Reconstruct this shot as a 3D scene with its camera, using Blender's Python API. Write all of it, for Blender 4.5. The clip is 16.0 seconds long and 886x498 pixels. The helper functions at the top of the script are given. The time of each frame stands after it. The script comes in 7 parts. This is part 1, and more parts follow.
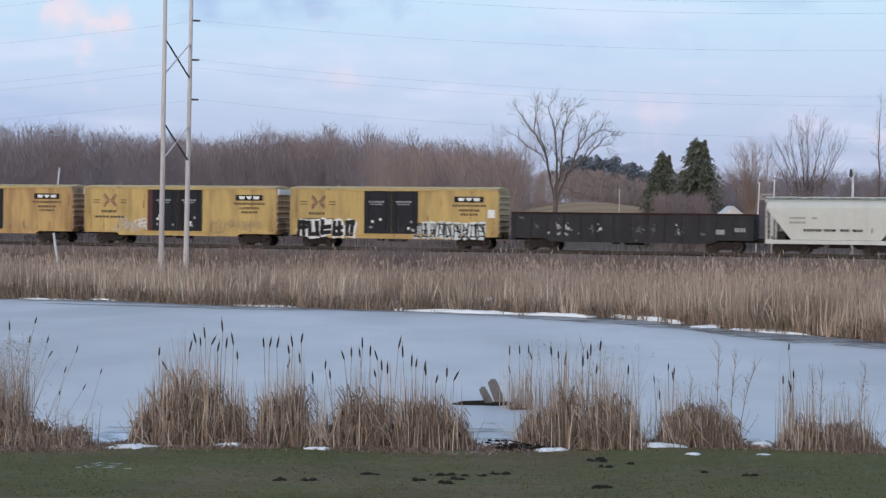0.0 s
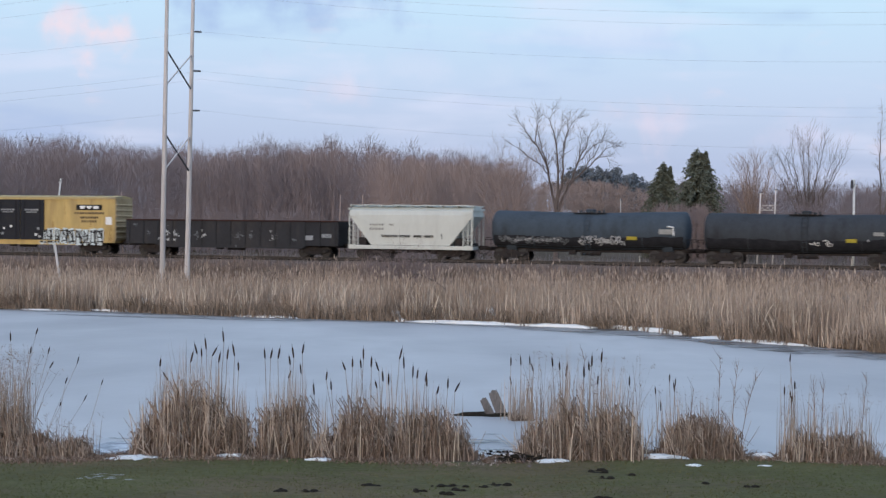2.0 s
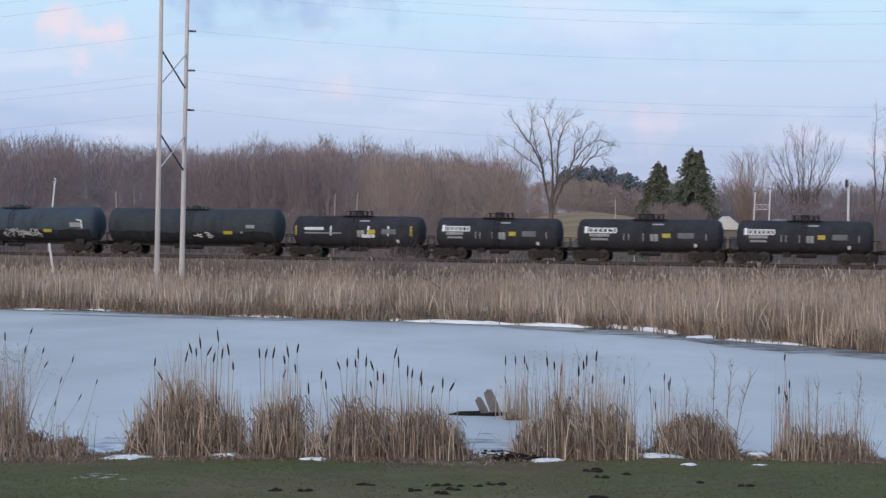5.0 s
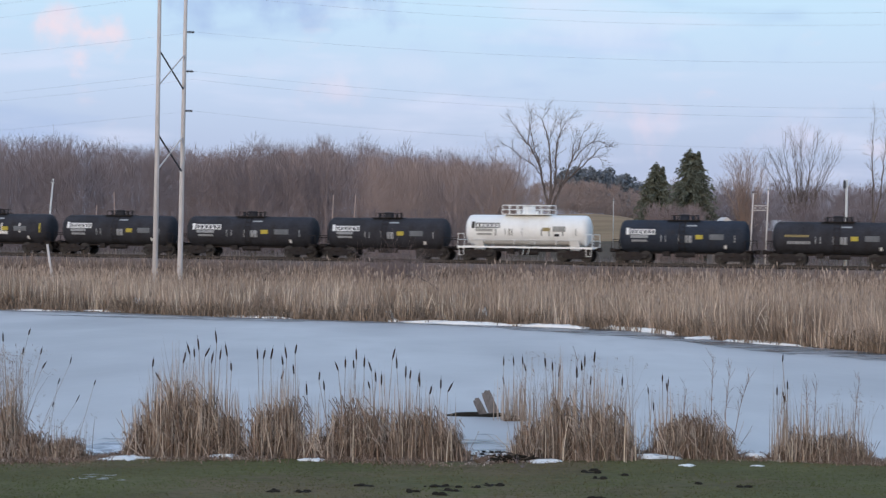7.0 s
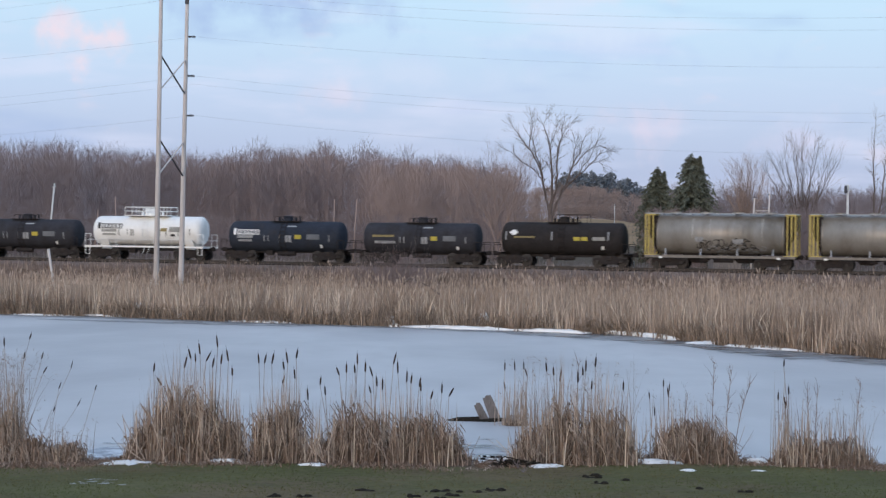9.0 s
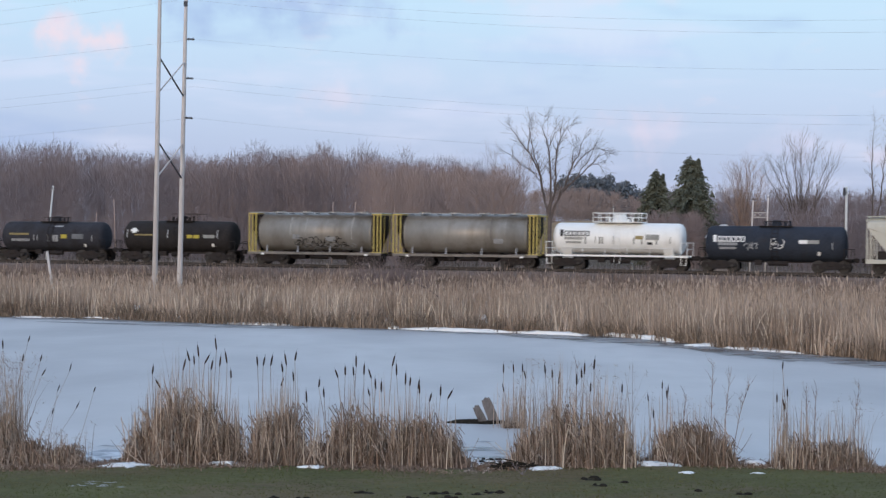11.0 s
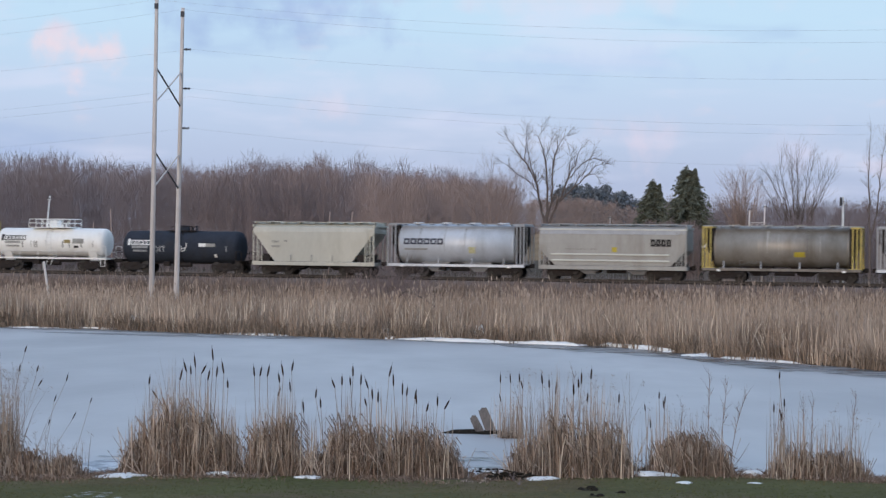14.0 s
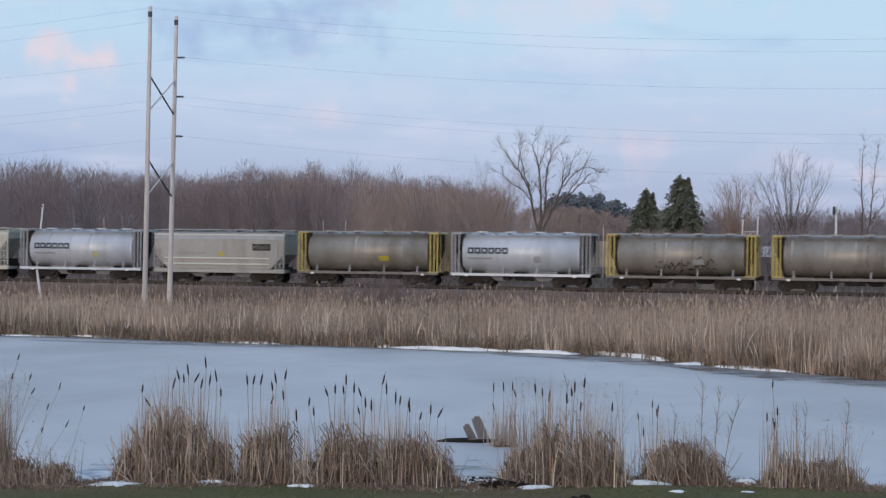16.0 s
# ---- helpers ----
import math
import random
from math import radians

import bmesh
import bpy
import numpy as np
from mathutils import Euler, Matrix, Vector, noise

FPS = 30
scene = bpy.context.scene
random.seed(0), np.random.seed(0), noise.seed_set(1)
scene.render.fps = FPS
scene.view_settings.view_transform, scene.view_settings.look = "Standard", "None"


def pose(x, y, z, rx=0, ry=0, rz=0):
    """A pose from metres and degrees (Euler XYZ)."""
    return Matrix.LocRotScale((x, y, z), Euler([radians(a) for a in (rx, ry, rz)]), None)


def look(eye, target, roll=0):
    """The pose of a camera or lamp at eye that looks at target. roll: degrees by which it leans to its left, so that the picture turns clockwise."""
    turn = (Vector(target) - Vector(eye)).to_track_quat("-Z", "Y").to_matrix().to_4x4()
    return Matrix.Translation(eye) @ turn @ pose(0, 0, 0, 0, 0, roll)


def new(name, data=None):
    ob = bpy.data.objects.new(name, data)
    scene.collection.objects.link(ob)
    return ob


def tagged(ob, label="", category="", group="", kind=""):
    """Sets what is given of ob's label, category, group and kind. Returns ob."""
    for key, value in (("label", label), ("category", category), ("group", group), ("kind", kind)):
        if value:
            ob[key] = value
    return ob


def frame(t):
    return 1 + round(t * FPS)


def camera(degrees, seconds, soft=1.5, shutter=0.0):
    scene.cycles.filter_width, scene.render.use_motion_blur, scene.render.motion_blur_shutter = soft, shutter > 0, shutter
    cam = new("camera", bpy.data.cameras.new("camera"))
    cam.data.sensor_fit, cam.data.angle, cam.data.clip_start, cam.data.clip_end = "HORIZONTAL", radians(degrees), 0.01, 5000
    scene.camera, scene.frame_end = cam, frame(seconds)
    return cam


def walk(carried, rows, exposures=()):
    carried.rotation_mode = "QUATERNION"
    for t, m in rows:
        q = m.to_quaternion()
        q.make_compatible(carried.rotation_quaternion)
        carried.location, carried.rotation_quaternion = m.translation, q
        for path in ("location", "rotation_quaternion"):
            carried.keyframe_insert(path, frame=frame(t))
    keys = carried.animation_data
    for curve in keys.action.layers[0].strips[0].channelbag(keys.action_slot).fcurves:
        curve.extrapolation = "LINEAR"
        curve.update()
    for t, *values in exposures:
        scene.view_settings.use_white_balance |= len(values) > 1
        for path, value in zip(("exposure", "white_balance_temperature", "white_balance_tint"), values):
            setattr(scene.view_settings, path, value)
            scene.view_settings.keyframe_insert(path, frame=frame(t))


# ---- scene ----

# ---------------------------------------------------------------- camera
EYE = (0.0, 0.0, 4.8)
LENS = 26.72
cam = camera(LENS, 16.0, soft=1.35, shutter=0.3)


def aim(yaw, pitch, roll):
    """The camera's pose: degrees to the left, up, and of lean."""
    a, p = radians(yaw), radians(pitch)
    target = (EYE[0] - math.sin(a) * math.cos(p), EYE[1] + math.cos(a) * math.cos(p), EYE[2] + math.sin(p))
    return look(EYE, target, roll)


# seconds, yaw, pitch, lean
PATH = [
    (0.0, 0.0, -0.885, 0.659), (0.5, 0.0913, -0.9013, 0.709), (1.0, 0.0317, -0.7831, 0.643), (1.5, 0.0609, -0.5872, 0.66),
    (2.0, 0.0393, -0.5472, 0.678), (2.5, 0.1326, -0.6528, 0.675), (3.0, 0.161, -0.6271, 0.679), (3.5, 0.0505, -0.6043, 0.699),
    (4.0, -0.1232, -0.5603, 0.631), (6.5, -0.1129, -0.5727, 0.686), (7.0, -0.1799, -0.536, 0.666), (7.5, -0.0487, -0.4838, 0.655),
    (8.0, -0.0344, -0.4771, 0.689), (8.5, -0.1665, -0.3972, 0.707), (9.0, -0.143, -0.3905, 0.696), (11.5, -0.1881, -0.2506, 0.683),
    (12.0, -0.2289, -0.1669, 0.66), (12.5, -0.4186, -0.1401, 0.661), (13.0, -0.3614, -0.1939, 0.66), (13.5, -0.3212, -0.1372, 0.652),
    (14.0, -0.2759, -0.0084, 0.657), (14.5, -0.3554, 0.0707, 0.666), (15.0, -0.3841, 0.2004, 0.658), (15.5, -0.4062, 0.2720, 0.664),
    (16.0, -0.4757, 0.2547, 0.722)]
walk(cam, [(t, aim(a, p, r)) for t, a, p, r in PATH], exposures=[(0.0, 0.10), (5.0, 0.09), (9.0, 0.10), (12.5, 0.08), (14.5, 0.0), (16.0, -0.07)])

# ---------------------------------------------------------------- sky and sun
SUN_ELEVATION, SUN_TURN = 9.0, 205.0   # the low evening sun stands behind the camera

world = bpy.data.worlds.new("evening_sky")
scene.world = world
world.use_nodes = True


def sky_nodes():
    nt = world.node_tree
    nt.nodes.clear()
    N, L = nt.nodes.new, nt.links.new
    out, bg = N("ShaderNodeOutputWorld"), N("ShaderNodeBackground")
    sky = N("ShaderNodeTexSky")
    sky.sky_type, sky.sun_disc = "NISHITA", False
    sky.sun_elevation, sky.sun_rotation = radians(SUN_ELEVATION), radians(SUN_TURN)
    sky.air_density, sky.dust_density = 1.3, 2.0
    dim = N("ShaderNodeVectorMath")
    dim.operation = "SCALE"
    dim.inputs["Scale"].default_value = 0.10
    L(sky.outputs["Color"], dim.inputs[0])
    coord, sep = N("ShaderNodeTexCoord"), N("ShaderNodeSeparateXYZ")
    L(coord.outputs["Generated"], sep.inputs[0])
    # thin high overcast that whitens the sky
    veil = N("ShaderNodeValToRGB")
    e = veil.color_ramp.elements
    e[0].position, e[0].color = 0.0, (0.50, 0.56, 0.74, 1)
    e[1].position, e[1].color = 1.0, (0.42, 0.60, 0.95, 1)
    for pos, c in ((0.035, (0.47, 0.57, 0.82, 1)), (0.075, (0.55, 0.69, 0.95, 1)), (0.12, (0.57, 0.795, 1.03, 1)), (0.3, (0.58, 0.76, 1.0, 1))):
        el = e.new(pos)
        el.color = c
    L(sep.outputs["Z"], veil.inputs["Fac"])
    mix = N("ShaderNodeMixRGB")
    mix.inputs["Fac"].default_value = 0.85
    L(dim.outputs[0], mix.inputs[1])
    L(veil.outputs["Color"], mix.inputs[2])
    # streaks of cloud lie level: stretch the noise sideways
    last = mix
    for scale, stretch, lo, hi, colour, amount, seed in (
            (9.0, 5.5, 0.50, 0.72, (0.72, 0.75, 0.92, 1), 0.45, 1.3),
            (16.0, 2.4, 0.64, 0.76, (0.84, 0.70, 0.78, 1), 0.28, 7.1),
            (7.0, 4.0, 0.57, 0.72, (0.33, 0.46, 0.74, 1), 0.40, 4.4)):
        mp = N("ShaderNodeMapping")
        mp.inputs["Scale"].default_value = (1, 1, stretch)
        mp.inputs["Location"].default_value = (seed, seed * 0.7, seed * 1.9)
        L(coord.outputs["Generated"], mp.inputs["Vector"])
        nz = N("ShaderNodeTexNoise")
        nz.inputs["Scale"].default_value, nz.inputs["Detail"].default_value, nz.inputs["Roughness"].default_value = scale, 4.0, 0.5
        L(mp.outputs[0], nz.inputs["Vector"])
        rp = N("ShaderNodeMapRange")
        rp.interpolation_type = "SMOOTHSTEP"
        rp.inputs["From Min"].default_value, rp.inputs["From Max"].default_value = lo, hi
        rp.inputs["To Max"].default_value = amount
        L(nz.outputs[0], rp.inputs["Value"])
        m2 = N("ShaderNodeMixRGB")
        m2.inputs[2].default_value = colour
        L(rp.outputs[0], m2.inputs["Fac"])
        L(last.outputs[0], m2.inputs[1])
        last = m2
    # single small clouds, each soft-edged and ragged: direction, half width, half height, colour, strength
    wob = N("ShaderNodeTexNoise")
    wob.inputs["Scale"].default_value, wob.inputs["Detail"].default_value = 46.0, 6.0
    L(coord.outputs["Generated"], wob.inputs["Vector"])
    for x, z, hw, hh, colour, amount in (
            (-0.190, 0.104, 0.020, 0.009, (0.88, 0.72, 0.78, 1), 1.35), (-0.203, 0.101, 0.018, 0.008, (0.86, 0.71, 0.79, 1), 0.6),
            (-0.0597, 0.0736, 0.012, 0.007, (0.82, 0.70, 0.80, 1), 0.65), (0.1072, 0.0620, 0.016, 0.011, (0.82, 0.69, 0.80, 1), 0.75),
            (0.200, 0.055, 0.014, 0.009, (0.76, 0.68, 0.83, 1), 0.6), (-0.092, 0.125, 0.050, 0.013, (0.35, 0.47, 0.75, 1), 1.05),
            (-0.060, 0.130, 0.030, 0.009, (0.40, 0.52, 0.80, 1), 0.6), (0.06, 0.135, 0.07, 0.006, (0.84, 0.72, 0.82, 1), 0.5),
            (0.09, 0.098, 0.06, 0.007, (0.42, 0.56, 0.84, 1), 0.45), (-0.02, 0.085, 0.05, 0.006, (0.70, 0.74, 0.90, 1), 0.5)):
        k = 1 / math.sqrt(1 + x * x + z * z)
        sub, scl, ln = N("ShaderNodeVectorMath"), N("ShaderNodeVectorMath"), N("ShaderNodeVectorMath")
        sub.operation, scl.operation, ln.operation = "SUBTRACT", "MULTIPLY", "LENGTH"
        sub.inputs[1].default_value = (x * k, k, z * k)
        scl.inputs[1].default_value = (0.7 / hw, 8.0, 0.7 / hh)
        L(coord.outputs["Generated"], sub.inputs[0])
        L(sub.outputs[0], scl.inputs[0])
        L(scl.outputs[0], ln.inputs[0])
        am, mr = N("ShaderNodeMath"), N("ShaderNodeMapRange")
        am.operation = "MULTIPLY_ADD"
        am.inputs[1].default_value = 4.2
        L(wob.outputs[0], am.inputs[0])
        L(ln.outputs["Value"], am.inputs[2])
        mr.interpolation_type = "SMOOTHSTEP"
        mr.inputs["From Min"].default_value, mr.inputs["From Max"].default_value = 3.35, 1.7
        mr.inputs["To Max"].default_value = amount * 0.62
        L(am.outputs[0], mr.inputs["Value"])
        m2 = N("ShaderNodeMixRGB")
        m2.inputs[2].default_value = colour
        L(mr.outputs[0], m2.inputs["Fac"])
        L(last.outputs[0], m2.inputs[1])
        last = m2
    L(last.outputs[0], bg.inputs["Color"])
    bg.inputs["Strength"].default_value = 1.0
    L(bg.outputs[0], out.inputs["Surface"])


sky_nodes()
sun = new("sun", bpy.data.lights.new("sun", "SUN"))
sun.data.energy, sun.data.angle, sun.data.color = 1.15, radians(16), (1.0, 0.80, 0.63)
_a, _e = radians(SUN_TURN), radians(SUN_ELEVATION)
sun.matrix_world = look((math.sin(_a) * math.cos(_e) * 100, math.cos(_a) * math.cos(_e) * 100, math.sin(_e) * 100), (0, 0, 0))


# ---------------------------------------------------------------- materials
def mat(name, colour, rough=0.8, metal=0.0, vary=0.25, scale=3.0, fine=30.0, bump=0.0, second=None, mixlo=0.5, mixhi=0.7, amount=0.7,
        stretch=(1, 1, 1), island=0.0, coat=0.0, each=0.0):
    """A procedural surface: colour varied at two scales, stains of a second colour, fine relief, and variation from piece to piece."""
    m = bpy.data.materials.new(name)
    m.use_nodes = True
    nt = m.node_tree
    N, L = nt.nodes.new, nt.links.new
    bs = nt.nodes["Principled BSDF"]
    bs.inputs["Roughness"].default_value, bs.inputs["Metallic"].default_value = rough, metal
    bs.inputs["Coat Weight"].default_value = coat
    bs.inputs["Specular IOR Level"].default_value = 0.5 if rough < 0.85 else 0.1
    coord = N("ShaderNodeTexCoord")
    mp = N("ShaderNodeMapping")
    mp.inputs["Scale"].default_value = stretch
    L(coord.outputs["Object"], mp.inputs["Vector"])
    n1, n2 = N("ShaderNodeTexNoise"), N("ShaderNodeTexNoise")
    n1.inputs["Scale"].default_value, n1.inputs["Detail"].default_value = scale, 5.0
    n2.inputs["Scale"].default_value, n2.inputs["Detail"].default_value = fine, 3.0
    L(mp.outputs[0], n1.inputs["Vector"])
    L(mp.outputs[0], n2.inputs["Vector"])
    add = N("ShaderNodeMath")
    add.operation = "ADD"
    L(n1.outputs[0], add.inputs[0])
    L(n2.outputs[0], add.inputs[1])
    val = N("ShaderNodeMapRange")
    val.inputs["From Min"].default_value, val.inputs["From Max"].default_value = 0.6, 1.4
    val.inputs["To Min"].default_value, val.inputs["To Max"].default_value = 1 - vary, 1 + vary
    L(add.outputs[0], val.inputs["Value"])
    base = N("ShaderNodeMixRGB")
    base.inputs[1].default_value = (*colour, 1)
    base.inputs[2].default_value = (*(second or colour), 1)
    if second:
        st = N("ShaderNodeMapRange")
        st.interpolation_type = "SMOOTHSTEP"
        st.inputs["From Min"].default_value, st.inputs["From Max"].default_value = mixlo, mixhi
        st.inputs["To Max"].default_value = amount
        n3 = N("ShaderNodeTexNoise")
        n3.inputs["Scale"].default_value, n3.inputs["Detail"].default_value, n3.inputs["Roughness"].default_value = scale * 0.7, 7.0, 0.6
        L(mp.outputs[0], n3.inputs["Vector"])
        L(n3.outputs[0], st.inputs["Value"])
        L(st.outputs[0], base.inputs["Fac"])
    else:
        base.inputs["Fac"].default_value = 0
    hsv = N("ShaderNodeHueSaturation")
    L(base.outputs[0], hsv.inputs["Color"])
    value = val
    for amt, node, sock in ((island, "ShaderNodeNewGeometry", "Random Per Island"), (each, "ShaderNodeObjectInfo", "Random")):
        if amt:
            src, mr, mul = N(node), N("ShaderNodeMapRange"), N("ShaderNodeMath")
            mr.inputs["To Min"].default_value, mr.inputs["To Max"].default_value = 1 - amt, 1 + amt
            L(src.outputs[sock], mr.inputs["Value"])
            mul.operation = "MULTIPLY"
            L(value.outputs[0], mul.inputs[0])
            L(mr.outputs[0], mul.inputs[1])
            value = mul
    L(value.outputs[0], hsv.inputs["Value"])
    L(hsv.outputs["Color"], bs.inputs["Base Color"])
    if bump:
        b = N("ShaderNodeBump")
        b.inputs["Strength"].default_value, b.inputs["Distance"].default_value = bump, 0.05
        L(add.outputs[0], b.inputs["Height"])
        L(b.outputs[0], bs.inputs["Normal"])
    return m


M = {}
M["lawn"] = mat("winter_lawn", (0.112, 0.106, 0.046), 0.95, vary=0.35, scale=0.30, fine=6, bump=0.4, second=(0.145, 0.108, 0.062), mixlo=0.44, mixhi=0.62, amount=0.85)
M["mud"] = mat("dark_mud", (0.030, 0.025, 0.019), 1.0, vary=0.4, scale=4, fine=25, bump=0.8)
M["snow"] = mat("old_snow", (0.95, 0.935, 0.90), 0.7, vary=0.06, scale=3, fine=18, bump=0.5)
M["reed"] = mat("dead_reed", (0.47, 0.368, 0.292), 0.9, vary=0.2, scale=0.15, fine=1.2, island=0.35, second=(0.27, 0.20, 0.152), mixlo=0.46, mixhi=0.60, amount=0.9)
M["plume"] = mat("reed_plume", (0.37, 0.30, 0.25), 0.95, vary=0.2, scale=0.2, fine=2, island=0.35)
M["cattail"] = mat("dry_cattail_leaf", (0.49, 0.39, 0.315), 0.9, vary=0.15, scale=1.5, fine=8, island=0.45, second=(0.20, 0.142, 0.10), mixlo=0.42, mixhi=0.66)
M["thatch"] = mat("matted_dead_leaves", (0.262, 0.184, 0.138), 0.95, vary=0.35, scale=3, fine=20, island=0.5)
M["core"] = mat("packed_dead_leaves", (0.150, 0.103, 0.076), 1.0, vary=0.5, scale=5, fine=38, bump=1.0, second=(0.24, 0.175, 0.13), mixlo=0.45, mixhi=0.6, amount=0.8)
M["head"] = mat("cattail_head", (0.055, 0.034, 0.022), 0.95, vary=0.3, scale=20, fine=80, each=0.35)
M["bark"] = mat("grey_bark", (0.150, 0.122, 0.112), 0.95, vary=0.3, scale=3, fine=20)
# twig and twig_tan carry the right-hand woods' warm light in their colour.
M["twig"] = mat("bare_twigs", (0.295, 0.233, 0.222), 0.95, vary=0.12, scale=0.05, fine=0.25, island=0.08)
M["twig_dark"] = mat("bare_twigs_grey", (0.220, 0.184, 0.188), 0.95, vary=0.12, scale=0.05, fine=0.25, island=0.08)
M["twig_tan"] = mat("bare_twigs_tan_lit", (0.316, 0.246, 0.224), 0.95, vary=0.12, scale=0.05, fine=0.25, island=0.08)
# Distance haze is painted into the next three twig colours.
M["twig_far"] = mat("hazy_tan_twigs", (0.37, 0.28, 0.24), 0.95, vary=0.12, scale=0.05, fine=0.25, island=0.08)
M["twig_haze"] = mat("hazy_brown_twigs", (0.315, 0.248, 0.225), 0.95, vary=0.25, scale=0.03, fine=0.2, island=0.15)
M["twig_hazed"] = mat("bare_twigs_hazed", (0.33, 0.29, 0.31), 0.95, vary=0.12, scale=0.05, fine=0.25, island=0.08)
M["needle"] = mat("spruce_needles", (0.160, 0.172, 0.133), 0.9, vary=0.2, scale=0.4, fine=3, island=0.2)
# Bluer than the near needles: distance haze is mixed into the colour.
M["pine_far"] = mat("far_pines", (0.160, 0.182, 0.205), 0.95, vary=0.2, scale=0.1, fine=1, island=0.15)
M["pole"] = mat("weathered_pole", (0.62, 0.57, 0.54), 0.9, vary=0.2, scale=0.8, fine=12, stretch=(1, 1, 0.12), second=(0.42, 0.38, 0.355))
M["brace"] = mat("dark_brace", (0.07, 0.07, 0.08), 0.8, vary=0.2)
M["wire"] = mat("wire", (0.42, 0.47, 0.56), 0.6, 0.3, vary=0.1)
M["ballast"] = mat("ballast_stone", (0.185, 0.148, 0.132), 0.95, vary=0.5, scale=1.5, fine=12, bump=1.0)
M["steel"] = mat("rail_steel", (0.055, 0.046, 0.040), 0.7, 0.2, vary=0.2)
M["tie"] = mat("oiled_tie", (0.06, 0.048, 0.04), 0.9, vary=0.3)
M["field"] = mat("dry_field", (0.34, 0.220, 0.125), 0.95, vary=0.3, scale=0.03, fine=0.3, stretch=(0.3, 2.5, 1), second=(0.26, 0.18, 0.10), mixlo=0.42, mixhi=0.6)


# ---------------------------------------------------------------- mesh helpers
def part(name, bm, material, parent=None, label="", smooth=False):
    """Links a bmesh as one mesh object under a thing or a part."""
    me = bpy.data.meshes.new(name)
    bmesh.ops.recalc_face_normals(bm, faces=bm.faces)
    bm.to_mesh(me)
    bm.free()
    return lay(name, me, material, parent, label, smooth)


def lay(name, me, material, parent=None, label="", smooth=False):
    if material and not me.materials:
        me.materials.append(M[material] if isinstance(material, str) else material)
    if smooth:
        for p in me.polygons:
            p.use_smooth = True
    ob = new(name, me)
    ob.parent = parent
    if label:
        ob["label"] = label
    return ob


def raw(name, verts, faces, material, parent=None, label="", smooth=False):
    me = bpy.data.meshes.new(name)
    me.from_pydata(verts, [], faces)
    me.update()
    return lay(name, me, material, parent, label, smooth)


def box(bm, x0, x1, y0, y1, z0, z1, bevel=0.0):
    v = [bm.verts.new((x, y, z)) for x in (x0, x1) for y in (y0, y1) for z in (z0, z1)]
    fs = [bm.faces.new([v[i] for i in q]) for q in ((0, 1, 3, 2), (4, 6, 7, 5), (0, 4, 5, 1), (2, 3, 7, 6), (0, 2, 6, 4), (1, 5, 7, 3))]
    if bevel:
        es = list({e for f in fs for e in f.edges})
        bmesh.ops.bevel(bm, geom=es, offset=bevel, segments=1, affect="EDGES")


def tube(bm, a, b, r0, r1=None, seg=6, caps=True):
    a, b = Vector(a), Vector(b)
    r1 = r0 if r1 is None else r1
    w = (b - a).normalized()
    u = w.orthogonal().normalized()
    v = w.cross(u)
    rings = []
    for c, r in ((a, r0), (b, r1)):
        rings.append([bm.verts.new(c + (u * math.cos(i * 2 * math.pi / seg) + v * math.sin(i * 2 * math.pi / seg)) * r) for i in range(seg)])
    for i in range(seg):
        j = (i + 1) % seg
        bm.faces.new((rings[0][i], rings[0][j], rings[1][j], rings[1][i]))
    if caps:
        bm.faces.new(rings[0][::-1])
        bm.faces.new(rings[1])


def loft(bm, sections, caps=True):
    """Skins closed rings of points, all of one length."""
    rings = [[bm.verts.new(p) for p in s] for s in sections]
    n = len(rings[0])
    for r0, r1 in zip(rings, rings[1:]):
        for i in range(n):
            j = (i + 1) % n
            bm.faces.new((r0[i], r0[j], r1[j], r1[i]))
    if caps:
        bm.faces.new(rings[0][::-1])
        bm.faces.new(rings[-1])


def empty(name, label, category, group="", kind=""):
    return tagged(new(name), label, category, group, kind)

# ---------------------------------------------------------------- the lie of the land
TURN = radians(-17.16)                     # the track runs obliquely, nearer on its right
ALONG = Vector((math.cos(TURN), math.sin(TURN), 0))
ACROSS = Vector((-math.sin(TURN), math.cos(TURN), 0))
TRACK = Vector((0, 135.36, 0)) + ACROSS * 1.5   # a point of the track's centre line
RAIL_Z = 2.74

FAR_SHORE = [(-60, 112), (-25.5, 107.7), (-18.7, 105.8), (-15.2, 103.8), (-11.8, 101.9), (-5.5, 99.5), (0.5, 97.3), (6.2, 94.6), (9.0, 93.0),
             (11.3, 88.9), (13.2, 83.8), (15.2, 81.3), (17.1, 78.5), (18.2, 76.5), (24, 70), (60, 60)]
NEAR_SHORE = [(-60, 37), (-9.0, 38.3), (-7.3, 38.5), (-6.6, 39.2), (-3.9, 39.3), (-2.1, 39.2), (0.8, 38.9), (1.5, 39.3), (4.6, 40.6), (6.8, 40.3), (9.5, 39.5), (60, 38)]


def between(table, x):
    return float(np.interp(x, [p[0] for p in table], [p[1] for p in table]))


def smooth01(a, b, v):
    t = min(1, max(0, (v - a) / (b - a)))
    return t * t * (3 - 2 * t)


def off_track(x, y):
    return (x - TRACK.x) * ACROSS.x + (y - TRACK.y) * ACROSS.y


